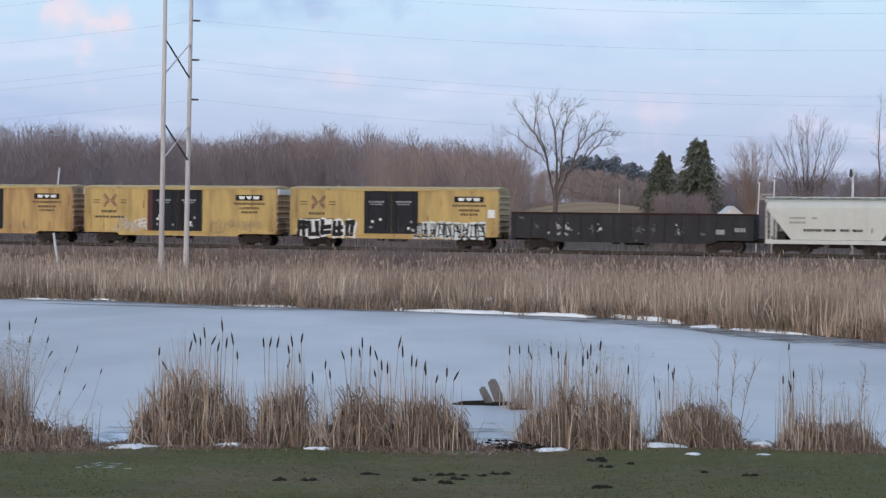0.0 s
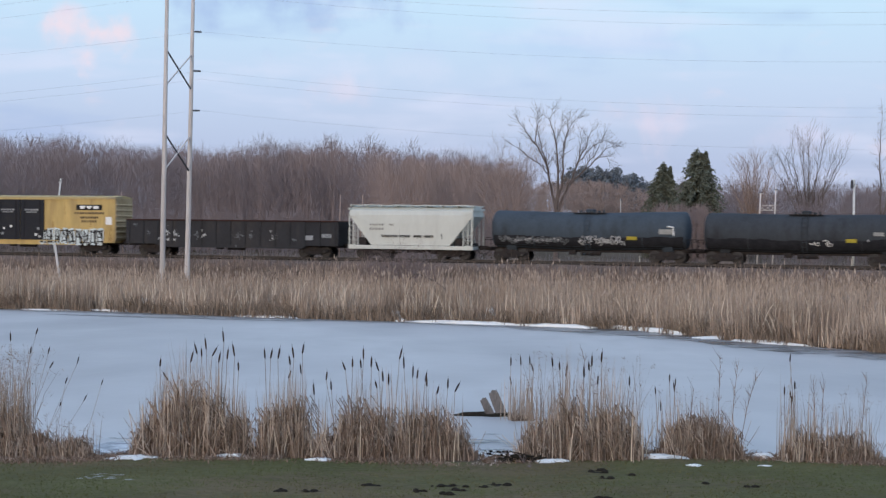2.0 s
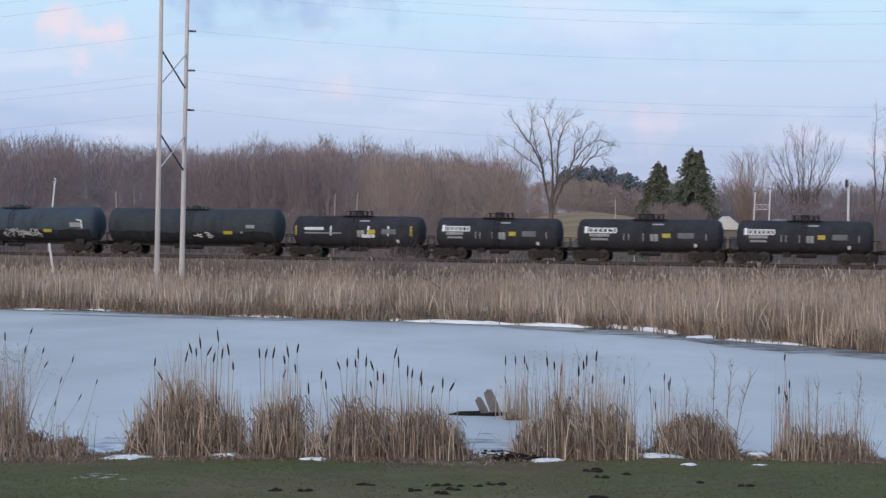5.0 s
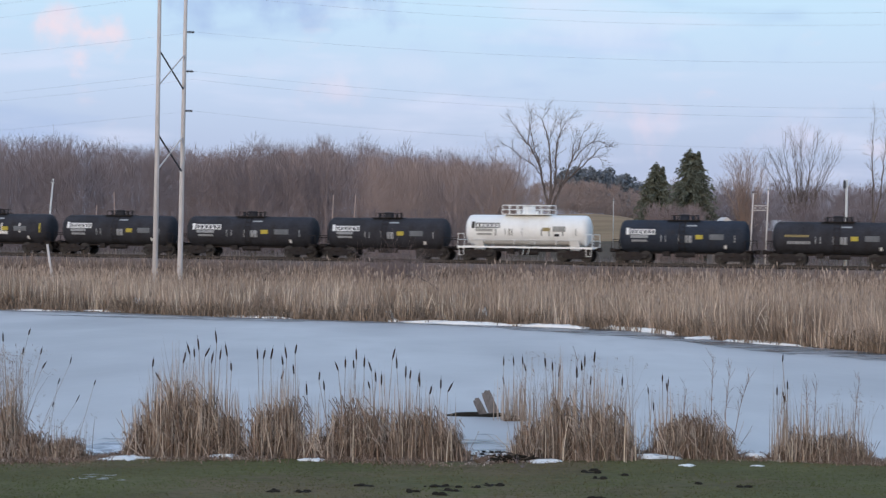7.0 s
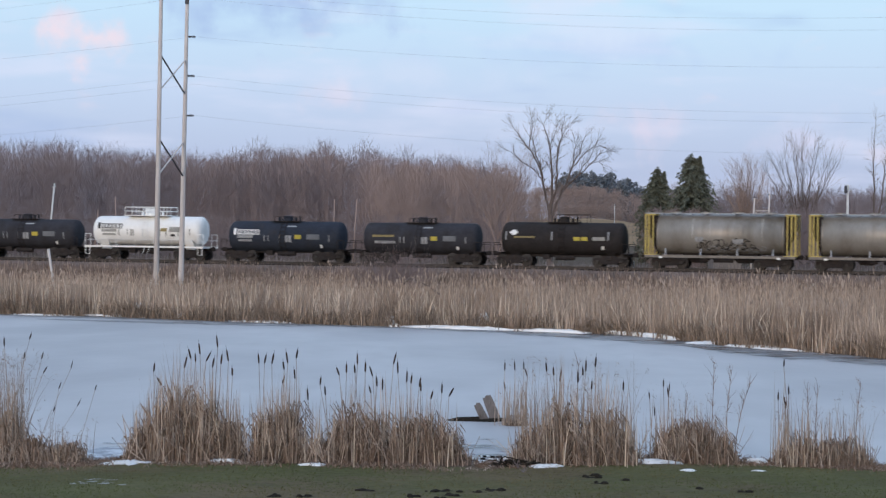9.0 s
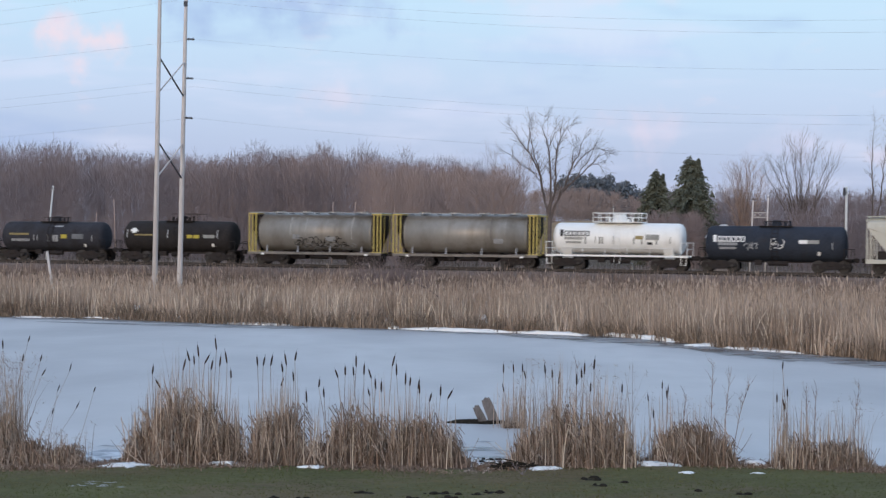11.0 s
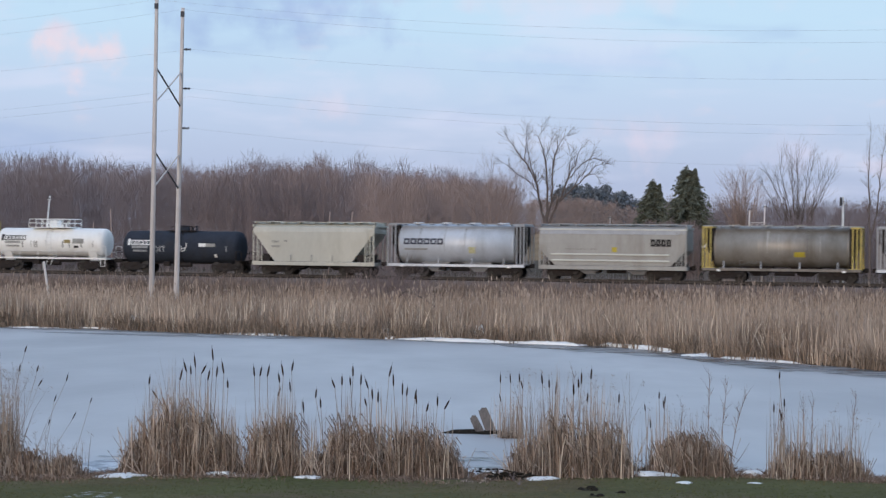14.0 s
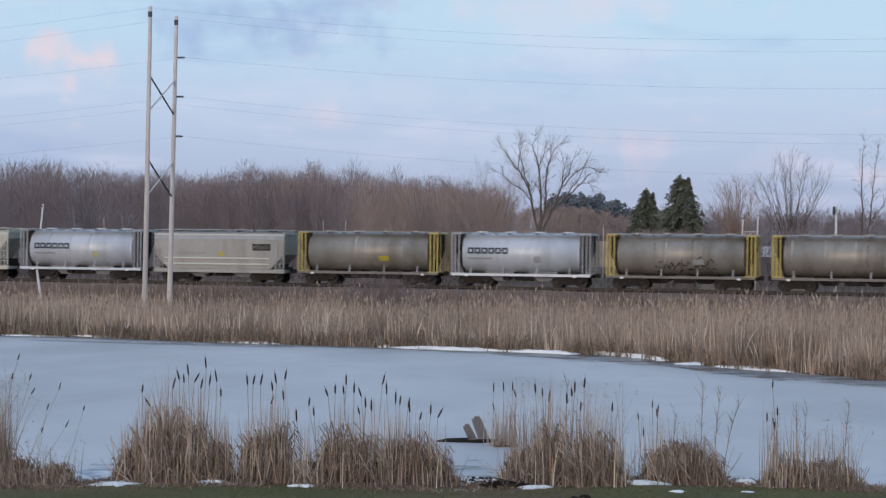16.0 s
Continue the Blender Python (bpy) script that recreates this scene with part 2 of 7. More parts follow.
def height(x, y):
    near, far = between(NEAR_SHORE, x), between(FAR_SHORE, x)
    n = noise.noise((x * 0.35, y * 0.35, 0.3)) * 0.5 + noise.noise((x * 1.3, y * 1.3, 2.0)) * 0.2
    if y < near:
        d = min(near - y, 42.0)
        return 0.03 + 0.035 * d + 0.0012 * d * d + 0.05 * n * min(1, d)
    if y < far:
        d = min(y - near, far - y)
        return 0.03 - 0.45 * smooth01(0, 1.2, d) + 0.05 * n
    w = off_track(x, y)
    z = 0.05 + 0.35 * smooth01(0, 6, y - far) + 0.12 * n * smooth01(0, 3, y - far)
    if w > -14:
        z += (1.95 - 0.4) * smooth01(-9, -4.5, w)
        if w > 4.5:
            z -= 0.7 * smooth01(4.5, 9, w)
            z += 0.9 * smooth01(20, 110, w)
            hill = math.exp(-((x - 33) / 25) ** 2) * smooth01(250, 415, y)
            z += 6.6 * hill + 3.0 * smooth01(300, 800, y)
    return z


def ground():
    def steps(*spans):
        out = []
        for a, b, s in spans:
            out += list(np.arange(a, b, s))
        return out
    xs = steps((-2500, -200, 230), (-200, -60, 20), (-60, -30, 3), (-30, 30, 0.6), (30, 60, 3), (60, 200, 20), (200, 2501, 230))
    ys = steps((-400, -20, 40), (-20, 26, 2), (26, 44, 0.3), (44, 74, 3), (74, 112, 0.7), (112, 160, 1.5), (160, 300, 8), (300, 480, 12), (480, 900, 60), (900, 4000, 300))
    verts, faces, idx = [], [], []
    nx = len(xs)
    for y in ys:
        for x in xs:
            verts.append((x, y, height(x, y)))
    for j in range(len(ys) - 1):
        for i in range(nx - 1):
            faces.append((j * nx + i, j * nx + i + 1, (j + 1) * nx + i + 1, (j + 1) * nx + i))
            x, y = (xs[i] + xs[i + 1]) / 2, (ys[j] + ys[j + 1]) / 2
            near = between(NEAR_SHORE, x)
            idx.append(0 if y < near - 0.85 + 0.5 * noise.noise((x * 0.9, y * 0.9, 6)) + 0.4 * noise.noise((x * 3, y * 3, 2)) else (2 if y > 300 and abs(x - 35) < 28 else 1))
    ob = raw("ground", verts, faces, "lawn", smooth=True)
    ob.data.materials.append(mat("marsh_earth", (0.125, 0.090, 0.062), 0.95, vary=0.4, scale=0.6, fine=8, bump=0.5, second=(0.13, 0.10, 0.065)))
    ob.data.materials.append(M["field"])
    ob.data.polygons.foreach_set("material_index", idx)
    tagged(ob, "gently sloping lawn, marshy pond shore and fields beyond", "ground", kind="structure")


ground()


def ice_material():
    m = mat("grey_blue_ice", (0.545, 0.530, 0.525), 0.45, vary=0.12, scale=0.16, fine=0.9, second=(0.385, 0.375, 0.38), mixlo=0.42, mixhi=0.66, amount=0.8,
            stretch=(0.8, 0.35, 1))
    m.node_tree.nodes["Principled BSDF"].inputs["IOR"].default_value = 1.31
    return m


def pond():
    xs, ys = np.linspace(-70, 70, 57), np.linspace(36, 113, 40)
    verts = [(x, y, 0.008 * noise.noise((x * 0.2, y * 0.2, 5))) for y in ys for x in xs]
    n = len(xs)
    faces = [(j * n + i, j * n + i + 1, (j + 1) * n + i + 1, (j + 1) * n + i) for j in range(len(ys) - 1) for i in range(n - 1)]
    tagged(raw("frozen_pond", verts, faces, ice_material(), smooth=True), "frozen pond with dull grey-blue ice", "ice", kind="structure")


pond()


def ice_patch(name, label, pts_low, pts_high, material, seed, z=0.012):
    """A thin film on the ice between two lines, with ragged edges."""
    verts, faces = [], []
    n = 90
    for i in range(n):
        x = pts_low[0][0] + (pts_low[-1][0] - pts_low[0][0]) * i / (n - 1)
        fade = math.sin(math.pi * i / (n - 1)) ** 0.6
        a, b = between(pts_low, x), between(pts_high, x)
        m = (a + b) / 2
        lo = m + (a - m) * fade * (1 + 0.8 * noise.noise((x * 0.8, seed, 0)) + 0.5 * noise.noise((x * 3, seed, 5)))
        hi = m + (b - m) * fade * (1 + 0.8 * noise.noise((x * 0.8, seed, 9)) + 0.5 * noise.noise((x * 3, seed, 7)))
        verts += [(x, lo, z), (x, hi, z)]
    faces = [(2 * i, 2 * i + 2, 2 * i + 3, 2 * i + 1) for i in range(n - 1)]
    tagged(raw(name, verts, faces, material), label, "ice", kind="structure")


def film_material(name, colour, rough, lo, hi, stretch, seed):
    """Meltwater or refrozen slush that covers the ice in streaks, with bare ice between them."""
    m = mat(name, colour, rough, vary=0.25, scale=0.6, fine=4)
    nt = m.node_tree
    N, L = nt.nodes.new, nt.links.new
    coord, mp, nz, mr = N("ShaderNodeTexCoord"), N("ShaderNodeMapping"), N("ShaderNodeTexNoise"), N("ShaderNodeMapRange")
    mp.inputs["Scale"].default_value, mp.inputs["Location"].default_value = stretch, (seed, seed * 2, 0)
    nz.inputs["Scale"].default_value, nz.inputs["Detail"].default_value, nz.inputs["Roughness"].default_value = 1.0, 6.0, 0.6
    L(coord.outputs["Object"], mp.inputs["Vector"])
    L(mp.outputs[0], nz.inputs["Vector"])
    mr.interpolation_type = "SMOOTHSTEP"
    mr.inputs["From Min"].default_value, mr.inputs["From Max"].default_value = lo, hi
    L(nz.outputs[0], mr.inputs["Value"])
    L(mr.outputs[0], nt.nodes["Principled BSDF"].inputs["Alpha"])
    return m


M["dark_ice"] = film_material("dark_grey_ice", (0.27, 0.275, 0.28), 0.35, 0.36, 0.56, (0.22, 0.55, 1), 2.0)
M["melt"] = film_material("dark_meltwater", (0.13, 0.135, 0.14), 0.22, 0.50, 0.60, (0.30, 1.1, 1), 5.0)
M["rough_ice"] = mat("rough_white_ice", (0.62, 0.63, 0.65), 0.6, vary=0.4, scale=3, fine=14, second=(0.25, 0.27, 0.30), mixlo=0.4, mixhi=0.6, amount=0.9)
# from the shore line outwards: how far the wet band reaches over the ice
WET = [(-2, 0.6), (3, 3.4), (8, 6.0), (11, 6.8), (14, 7.0), (17, 6.0), (20, 6.0), (24, 6.0)]


def shore_band(name, label, x0, x1, reach, material, seed, z):
    """A band of darker ice that follows the far shore."""
    n = 120
    verts = []
    for i in range(n):
        x = x0 + (x1 - x0) * i / (n - 1)
        far, k = between(FAR_SHORE, x), between(reach, x) * (1 + 0.35 * noise.noise((x * 0.5, seed, 0)) + 0.2 * noise.noise((x * 2, seed, 4)))
        verts += [(x, far - k, z), (x, far - k * 0.5, z), (x, far + 0.5, z)]
    faces = [(3 * i + q, 3 * i + 3 + q, 3 * i + 4 + q, 3 * i + 1 + q) for i in range(n - 1) for q in (0, 1)]
    tagged(raw(name, verts, faces, material), label, "ice", kind="structure")


shore_band("dark_ice", "darker wet ice along the far shore", -2, 24, WET, "dark_ice", 3, 0.014)
shore_band("meltwater", "dark streaks of meltwater on the ice", 3, 24, [(x, k * 0.9) for x, k in WET], "melt", 5, 0.018)
shore_band("dark_ice", "narrow dark edge of the ice under the reeds", -30, 0, [(-30, 1.9), (-12, 1.9), (0, 1.6)], "dark_ice", 7, 0.014)
ice_patch("dark_ice", "darker wet streak in the ice", [(-22, 101.0), (-6, 96.2)], [(-22, 103), (-6, 98)], "dark_ice", 8)
ice_patch("meltwater", "dark wet ice beside the bank", [(-8.6, 39.6), (-5.6, 39.6)], [(-8.6, 42.6), (-5.6, 41.8)], "melt", 11, 0.016)
ice_patch("meltwater", "dark wet ice round the sunken timber", [(0.0, 40.0), (3.0, 40.2)], [(0.0, 44.5), (3.0, 44.0)], "melt", 12, 0.016)
ice_patch("rough_ice", "rough refrozen ice near the bank", [(-7.6, 39.3), (-6.2, 39.3)], [(-7.6, 42.0), (-6.2, 42.0)], "rough_ice", 6, 0.024)


M["slush"] = mat("grey_slush", (0.36, 0.36, 0.35), 0.6, vary=0.3, scale=5, fine=20)


def snow_patch(x0, x1, y, depth, thick, seed, material="snow"):
    """A ragged, low lens of old snow along the edge of the ice."""
    rnd = random.Random(seed)
    n, bm = 34, bmesh.new()
    cx, half = (x0 + x1) / 2, (x1 - x0) / 2
    rings = []
    for k, (s, h) in enumerate(((1.0, 0.0), (0.86, 0.6), (0.5, 1.0))):
        ring = []
        for i in range(n):
            a = i * 2 * math.pi / n
            wob = 1 + 0.75 * noise.noise((math.cos(a) * 1.7 + seed, math.sin(a) * 1.7, k * 0.2)) + 0.75 * noise.noise((math.cos(a) * 5 + seed, math.sin(a) * 5, 3))
            px, py = cx + math.cos(a) * half * s * wob, y + math.sin(a) * depth * s * wob
            if abs(half) > 1.2:
                py += between(FAR_SHORE, px) - between(FAR_SHORE, cx)
            ring.append(bm.verts.new((px, py, max(0.0, height(px, py)) - 0.01 + thick * h * rnd.uniform(0.7, 1.2))))
        rings.append(ring)
    for r0, r1 in zip(rings, rings[1:]):
        for i in range(n):
            bm.faces.new((r0[i], r0[(i + 1) % n], r1[(i + 1) % n], r1[i]))
    bm.faces.new(rings[-1])
    ob = part("snow_patch", bm, material, smooth=True)
    tagged(ob, "ragged patch of old snow at the edge of the ice", "snow", "snow patches")


FAR_SNOW = (
    (-20.0, -15.9, 105.6, 0.3, 0.06), (-11.2, -8.2, 101.0, 0.4, 0.08), (-2.5, -1.9, 98.2, 0.3, 0.1), (-0.9, 3.3, 96.6, 0.5, 0.13),
    (3.3, 3.8, 97.0, 0.3, 0.16), (3.9, 7.2, 94.6, 0.5, 0.13), (8.2, 11.4, 91.6, 0.5, 0.13), (11.0, 12.0, 88.6, 0.5, 0.06),
    (11.5, 13.4, 85.7, 0.8, 0.08), (13.5, 16.0, 81.8, 0.6, 0.08), (-14.5, -14.1, 104.3, 0.3, 0.2),
    (-3.0, -2.2, 99.6, 0.5, 0.30), (2.15, 2.7, 97.4, 0.35, 0.55), (-17.3, -16.7, 105.9, 0.35, 0.50), (-13.4, -10.4, 102.3, 0.3, 0.06), (-24.5, -20.5, 106.7, 0.3, 0.05),
)
NEAR_SNOW = (
    (-6.8, -5.95, 38.3, 0.34, 0.05), (-2.8, -2.25, 38.2, 0.16, 0.045), (1.9, 2.6, 38.3, 0.18, 0.05), (3.9, 5.0, 39.1, 0.15, 0.07),
    (4.9, 5.25, 37.5, 0.14, 0.03), (6.6, 7.1, 39.8, 0.16, 0.08), (6.4, 6.7, 37.75, 0.1, 0.02), (-4.7, -4.1, 38.7, 0.14, 0.07),
    (-4.35, -4.1, 39.6, 0.12, 0.04), (1.05, 1.35, 38.5, 0.12, 0.03), (3.4, 3.9, 40.6, 0.12, 0.03),
)
for i, (x0, x1, y, d, th) in enumerate(FAR_SNOW):
    snow_patch(x0, x1, y, d * 0.6, th * 1.3, i * 3.7)
for i, (x0, x1, y, d, th) in enumerate(NEAR_SNOW):
    snow_patch(x0, x1, y, d * 1.2, th * 1.25, 60 + i * 3.7)


def mud_patch(x, y, w, d, seed):
    """A ragged bare spot with a few low clods standing up in it."""
    rnd = random.Random(int(seed * 10))
    bm = bmesh.new()
    n = 22
    c = bm.verts.new((x, y, height(x, y) + 0.015))
    ring = []
    for i in range(n):
        a = i * 2 * math.pi / n
        k = 0.8 + 0.9 * noise.noise((math.cos(a) * 2 + seed, math.sin(a) * 2, seed)) + 0.7 * noise.noise((math.cos(a) * 6 + seed, math.sin(a) * 6, 1))
        px, py = x + math.cos(a) * w * k / 2, y + math.sin(a) * d * k / 2
        ring.append(bm.verts.new((px, py, height(px, py) + 0.006)))
    for i in range(n):
        bm.faces.new((c, ring[i], ring[(i + 1) % n]))
    for _ in range(int(3 + 8 * w)):
        px, py, r = x + rnd.gauss(0, 0.27) * w, y + rnd.gauss(0, 0.3) * d, rnd.uniform(0.025, 0.085)
        z = height(px, py)
        rings = []
        for k, up in ((1.0, -0.01), (0.85, r * 0.30), (0.45, r * rnd.uniform(0.4, 0.75))):
            rings.append([bm.verts.new((px + math.cos(q * 1.047) * r * k * rnd.uniform(0.75, 1.3), py + math.sin(q * 1.047) * r * k, z + up)) for q in range(6)])
        for lo, hi in zip(rings, rings[1:]):
            for q in range(6):
                bm.faces.new((lo[q], lo[(q + 1) % 6], hi[(q + 1) % 6], hi[q]))
        bm.faces.new(rings[-1])
    tagged(part("mud_patch", bm, "mud"), "bare dark mud and clods showing through the lawn", "mud", "mud patches")


MUD = ((1.05, 33.3, 0.45, 0.5), (0.1, 33.0, 0.55, 0.35), (0.3, 32.2, 0.35, 0.3), (-2.2, 31.6, 0.4, 0.25), (3.0, 36.0, 0.3, 0.35),
                                  (3.05, 34.6, 0.25, 0.25), (3.6, 35.4, 0.2, 0.25), (5.4, 32.6, 0.25, 0.2), (2.6, 30.3, 0.4, 0.2), (-1.2, 32.9, 0.35, 0.25),
                                  (0.15, 31.4, 0.3, 0.15), (4.7, 33.2, 0.15, 0.12), (-0.4, 31.8, 0.25, 0.15), (0.75, 32.9, 0.25, 0.15), (-2.75, 31.5, 0.25, 0.15), (3.1, 36.3, 0.4, 0.12))
for i, (x, y, w, d) in enumerate(MUD):
    mud_patch(x, y, w, d, i * 2.3)


# ---------------------------------------------------------------- the railway
def along(s, w, z):
    p = TRACK + ALONG * s + ACROSS * w
    return (p.x, p.y, z)


def railway():
    # the ballast bed
    prof = [(-4.6, RAIL_Z - 1.35), (-2.3, RAIL_Z - 0.24), (2.3, RAIL_Z - 0.24), (4.6, RAIL_Z - 1.35)]
    S = np.arange(-260, 181, 4.0)
    verts, faces = [], []
    for s in S:
        for w, z in prof:
            verts.append(along(s, w + 0.15 * noise.noise((s, w, 0)), z + 0.06 * noise.noise((s * 0.7, w, 3))))
    for j in range(len(S) - 1):
        for i in range(3):
            a = j * 4 + i
            faces.append((a, a + 4, a + 5, a + 1))
    tagged(raw("ballast_bed", verts, faces, "ballast"), "dirty grey-brown ballast bank under the track", "railway", kind="structure")
    for w in (-0.7525, 0.7525):
        bm = bmesh.new()
        prof = [(-0.07, -0.17), (0.07, -0.17), (0.07, -0.15), (0.012, -0.13), (0.012, -0.045), (0.036, -0.035), (0.036, 0.0), (-0.036, 0.0),
                (-0.036, -0.035), (-0.012, -0.045), (-0.012, -0.13), (-0.07, -0.15)]
        loft(bm, [[along(s, w + a, RAIL_Z + b) for a, b in prof] for s in (-260, 180)])
        tagged(part("rail", bm, "steel"), "rust-brown steel rail on wooden ties", "rail", "running rails", "structure")
    verts, faces = [], []
    for k in range(720):
        s, b = -250 + k * 0.56, len(verts)
        for ds in (-0.115, 0.115):
            for w in (-1.3, 1.3):
                for z in (RAIL_Z - 0.32, RAIL_Z - 0.172):
                    verts.append(along(s + ds, w, z))
        faces += [tuple(b + i for i in q) for q in ((0, 1, 3, 2), (4, 6, 7, 5), (0, 4, 5, 1), (2, 3, 7, 6), (1, 5, 7, 3))]
    tagged(raw("railway_ties", verts, faces, "tie"), "row of dark oiled wooden railway ties", "ties", kind="stuff")


railway()


# ---------------------------------------------------------------- power line
def power_line():
    line = empty("transmission_structure", "two tall weathered wooden poles with dark cross braces", "utility pole")
    feet = {"near": (Vector((-18.14, 120.0, 0.2)), Vector((-18.0, 120.0, 20.7))), "far": (Vector((-17.1, 124.0, 0.2)), Vector((-16.86, 124.0, 20.6)))}
    for k, (a, b) in feet.items():
        bm = bmesh.new()
        rings = []
        for i in range(15):
            f = i / 14
            c, r = a.lerp(b, f) + Vector((0.012 * noise.noise((f * 4, a.x, 0)), 0, 0)), 0.185 - 0.07 * f
            rings.append([c + Vector((math.cos(q * math.pi / 5), math.sin(q * math.pi / 5), 0)) * r for q in range(10)])
        loft(bm, rings)
        part("pole", bm, "pole", line, smooth=True)

    def on(k, z):
        a, b = feet[k]
        return a.lerp(b, (z - a.z) / (b.z - a.z))
    for z0, z1 in ((16.3, 14.0), (13.95, 16.35), (10.9, 8.55), (8.5, 10.9)):
        bm = bmesh.new()
        tube(bm, on("near", z0), on("far", z1), 0.055, seg=6)
        part("cross_brace", bm, "brace" if z0 > z1 else "pole", line)
    for z in (17.85, 15.25, 12.62):
        bm = bmesh.new()
        p = on("far", z)
        tube(bm, p + Vector((0.1, 0, 0)), p + Vector((0.62, -0.06, -0.02)), 0.05, 0.035, 8)
        for i in range(5):
            c = p + Vector((0.2 + i * 0.085, 0, -0.004))
            tube(bm, c, c + Vector((0.03, 0, 0)), 0.085, 0.085, 8)
        part("insulator", bm, "brace", line)
    for k in ("near", "far"):
        bm = bmesh.new()
        p = on(k, 20.1)
        box(bm, p.x - 0.13, p.x + 0.13, p.y - 0.16, p.y - 0.1, p.z - 0.1, p.z + 0.25)
        part("pole_bracket", bm, "brace", line)
    ends = [on("near", 20.6), on("far", 20.5), on("far", 17.85) + Vector((0.62, -0.06, 0)), on("far", 15.25) + Vector((0.62, -0.06, 0)), on("far", 12.62) + Vector((0.62, -0.06, 0))]
    ends.append(ends[3] + Vector((0, 0, -0.55)))
    for i, p in enumerate(ends):
        for way, span in ((1, 96.0), (-1, 110.0)):
            bm = bmesh.new()
            sag, rings = (2.7 if i > 1 else 3.0) + 0.15 * (i % 2), []
            for k in range(25):
                f = k / 24
                q = p + ALONG * (way * span * f) - Vector((0, 0, sag * 4 * f * (1 - f)))
                rings.append([q + ACROSS * a * 0.005 + Vector((0, 0, b * 0.005)) for a, b in ((1, 0), (0, 1), (-1, 0), (0, -1))])
            loft(bm, rings)
            tagged(part("overhead_wire", bm, "wire"), "thin sagging overhead power wire", "wire", "overhead wires")


power_line()


def post(name, x, y, z0, z1, r, lean=(0, 0), label="", category="post", arms=(), material="pole"):
    th = empty(name, label, category)
    bm = bmesh.new()
    tube(bm, (x, y, z0), (x + lean[0], y + lean[1], z1), r, r * 0.75, 8)
    part("shaft", bm, material, th, smooth=True)
    for z, half in arms:
        bm = bmesh.new()
        f = (z - z0) / (z1 - z0)
        cx = x + lean[0] * f
        box(bm, cx - half, cx + half, y - 0.11, y - 0.05, z - 0.03, z + 0.03)
        part("crossarm", bm, material, th)
        for e in (-0.85, 0, 0.85):
            bm = bmesh.new()
            tube(bm, (cx + e * half, y - 0.09, z + 0.05), (cx + e * half, y - 0.09, z + 0.2), 0.045, 0.03, 6)
            part("insulator", bm, "brace", th)


M["white_post"] = mat("white_weathered_post", (0.62, 0.62, 0.60), 0.8, vary=0.2, scale=2, fine=10)
post("utility_pole", -38.2, 182, 1.2, 9.5, 0.11, (0.7, 0), "pale wooden utility pole with a short crossarm", "utility pole", ((9.15, 0.2),), "white_post")
post("utility_pole", 39.9, 182, 1.2, 10.3, 0.15, (0, 0), "pale wooden utility pole with a transformer arm", "utility pole", ((9.7, 0.35),), "white_post")
post("utility_pole", 31.0, 185, 1.2, 8.95, 0.09, (0.3, 0), "thin pale utility pole beside the sheds", "utility pole", ((8.9, 0.18),), "pole")
post("utility_pole", 32.55, 185, 1.2, 9.55, 0.09, (0.25, 0), "thin pale utility pole beside the sheds", "utility pole", ((9.2, 0.16),), "pole")
post("field_post", 24.5, 260, 1.0, 9.6, 0.06, (0, 0), "single pale post before the dry field", "post", ((9.3, 0.14),), "white_post")


def pole_gear():
    """The beam with its fittings between the two thin poles, and the dark transformer on the stout one."""
    th = empty("pole_platform", "pale beam with lattice fittings between two poles", "platform")
    for z in (7.25, 7.75):
        bm = bmesh.new()
        box(bm, 31.1, 32.95, 184.82, 184.90, z - 0.03, z + 0.03)
        part("beam", bm, "pole", th)
    for k in range(3):
        for s in (-1, 1):
            bm = bmesh.new()
            x = 31.2 + 0.55 * k
            tube(bm, (x, 184.86, 7.5 - s * 0.22), (x + 0.5, 184.86, 7.5 + s * 0.22), 0.022, seg=5)
            part("lattice_bar", bm, "pole", th)
    th = empty("pole_transformer", "dark transformer can hung on a pale utility pole", "transformer")
    bm = bmesh.new()
    tube(bm, (39.62, 181.7, 9.45), (39.62, 181.7, 10.1), 0.13, 0.13, 10)
    tube(bm, (39.62, 181.7, 10.1), (39.62, 181.7, 10.25), 0.14, 0.06, 10)
    part("can", bm, "brace", th)
    bm = bmesh.new()
    box(bm, 39.5, 39.85, 181.75, 181.85, 9.6, 9.7)
    part("bracket", bm, "brace", th)


pole_gear()
post("fence_post", -24.4, 119.2, 0.3, 3.7, 0.10, (-0.5, 0), "short leaning grey post among the reeds", "post", (), "pole")
post("marker_post", 14.0, 133.6, 1.5, 3.2, 0.07, (0, 0), "thin white marker post beside the track", "post", (), "white_post")
post("marker_post", 28.2, 129.0, 1.5, 3.3, 0.08, (0, 0), "thin white marker post beside the track", "post", (), "white_post")
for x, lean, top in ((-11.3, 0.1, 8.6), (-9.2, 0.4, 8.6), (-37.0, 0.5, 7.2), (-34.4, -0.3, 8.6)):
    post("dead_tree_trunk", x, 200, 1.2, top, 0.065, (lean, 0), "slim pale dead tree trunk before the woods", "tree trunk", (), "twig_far")


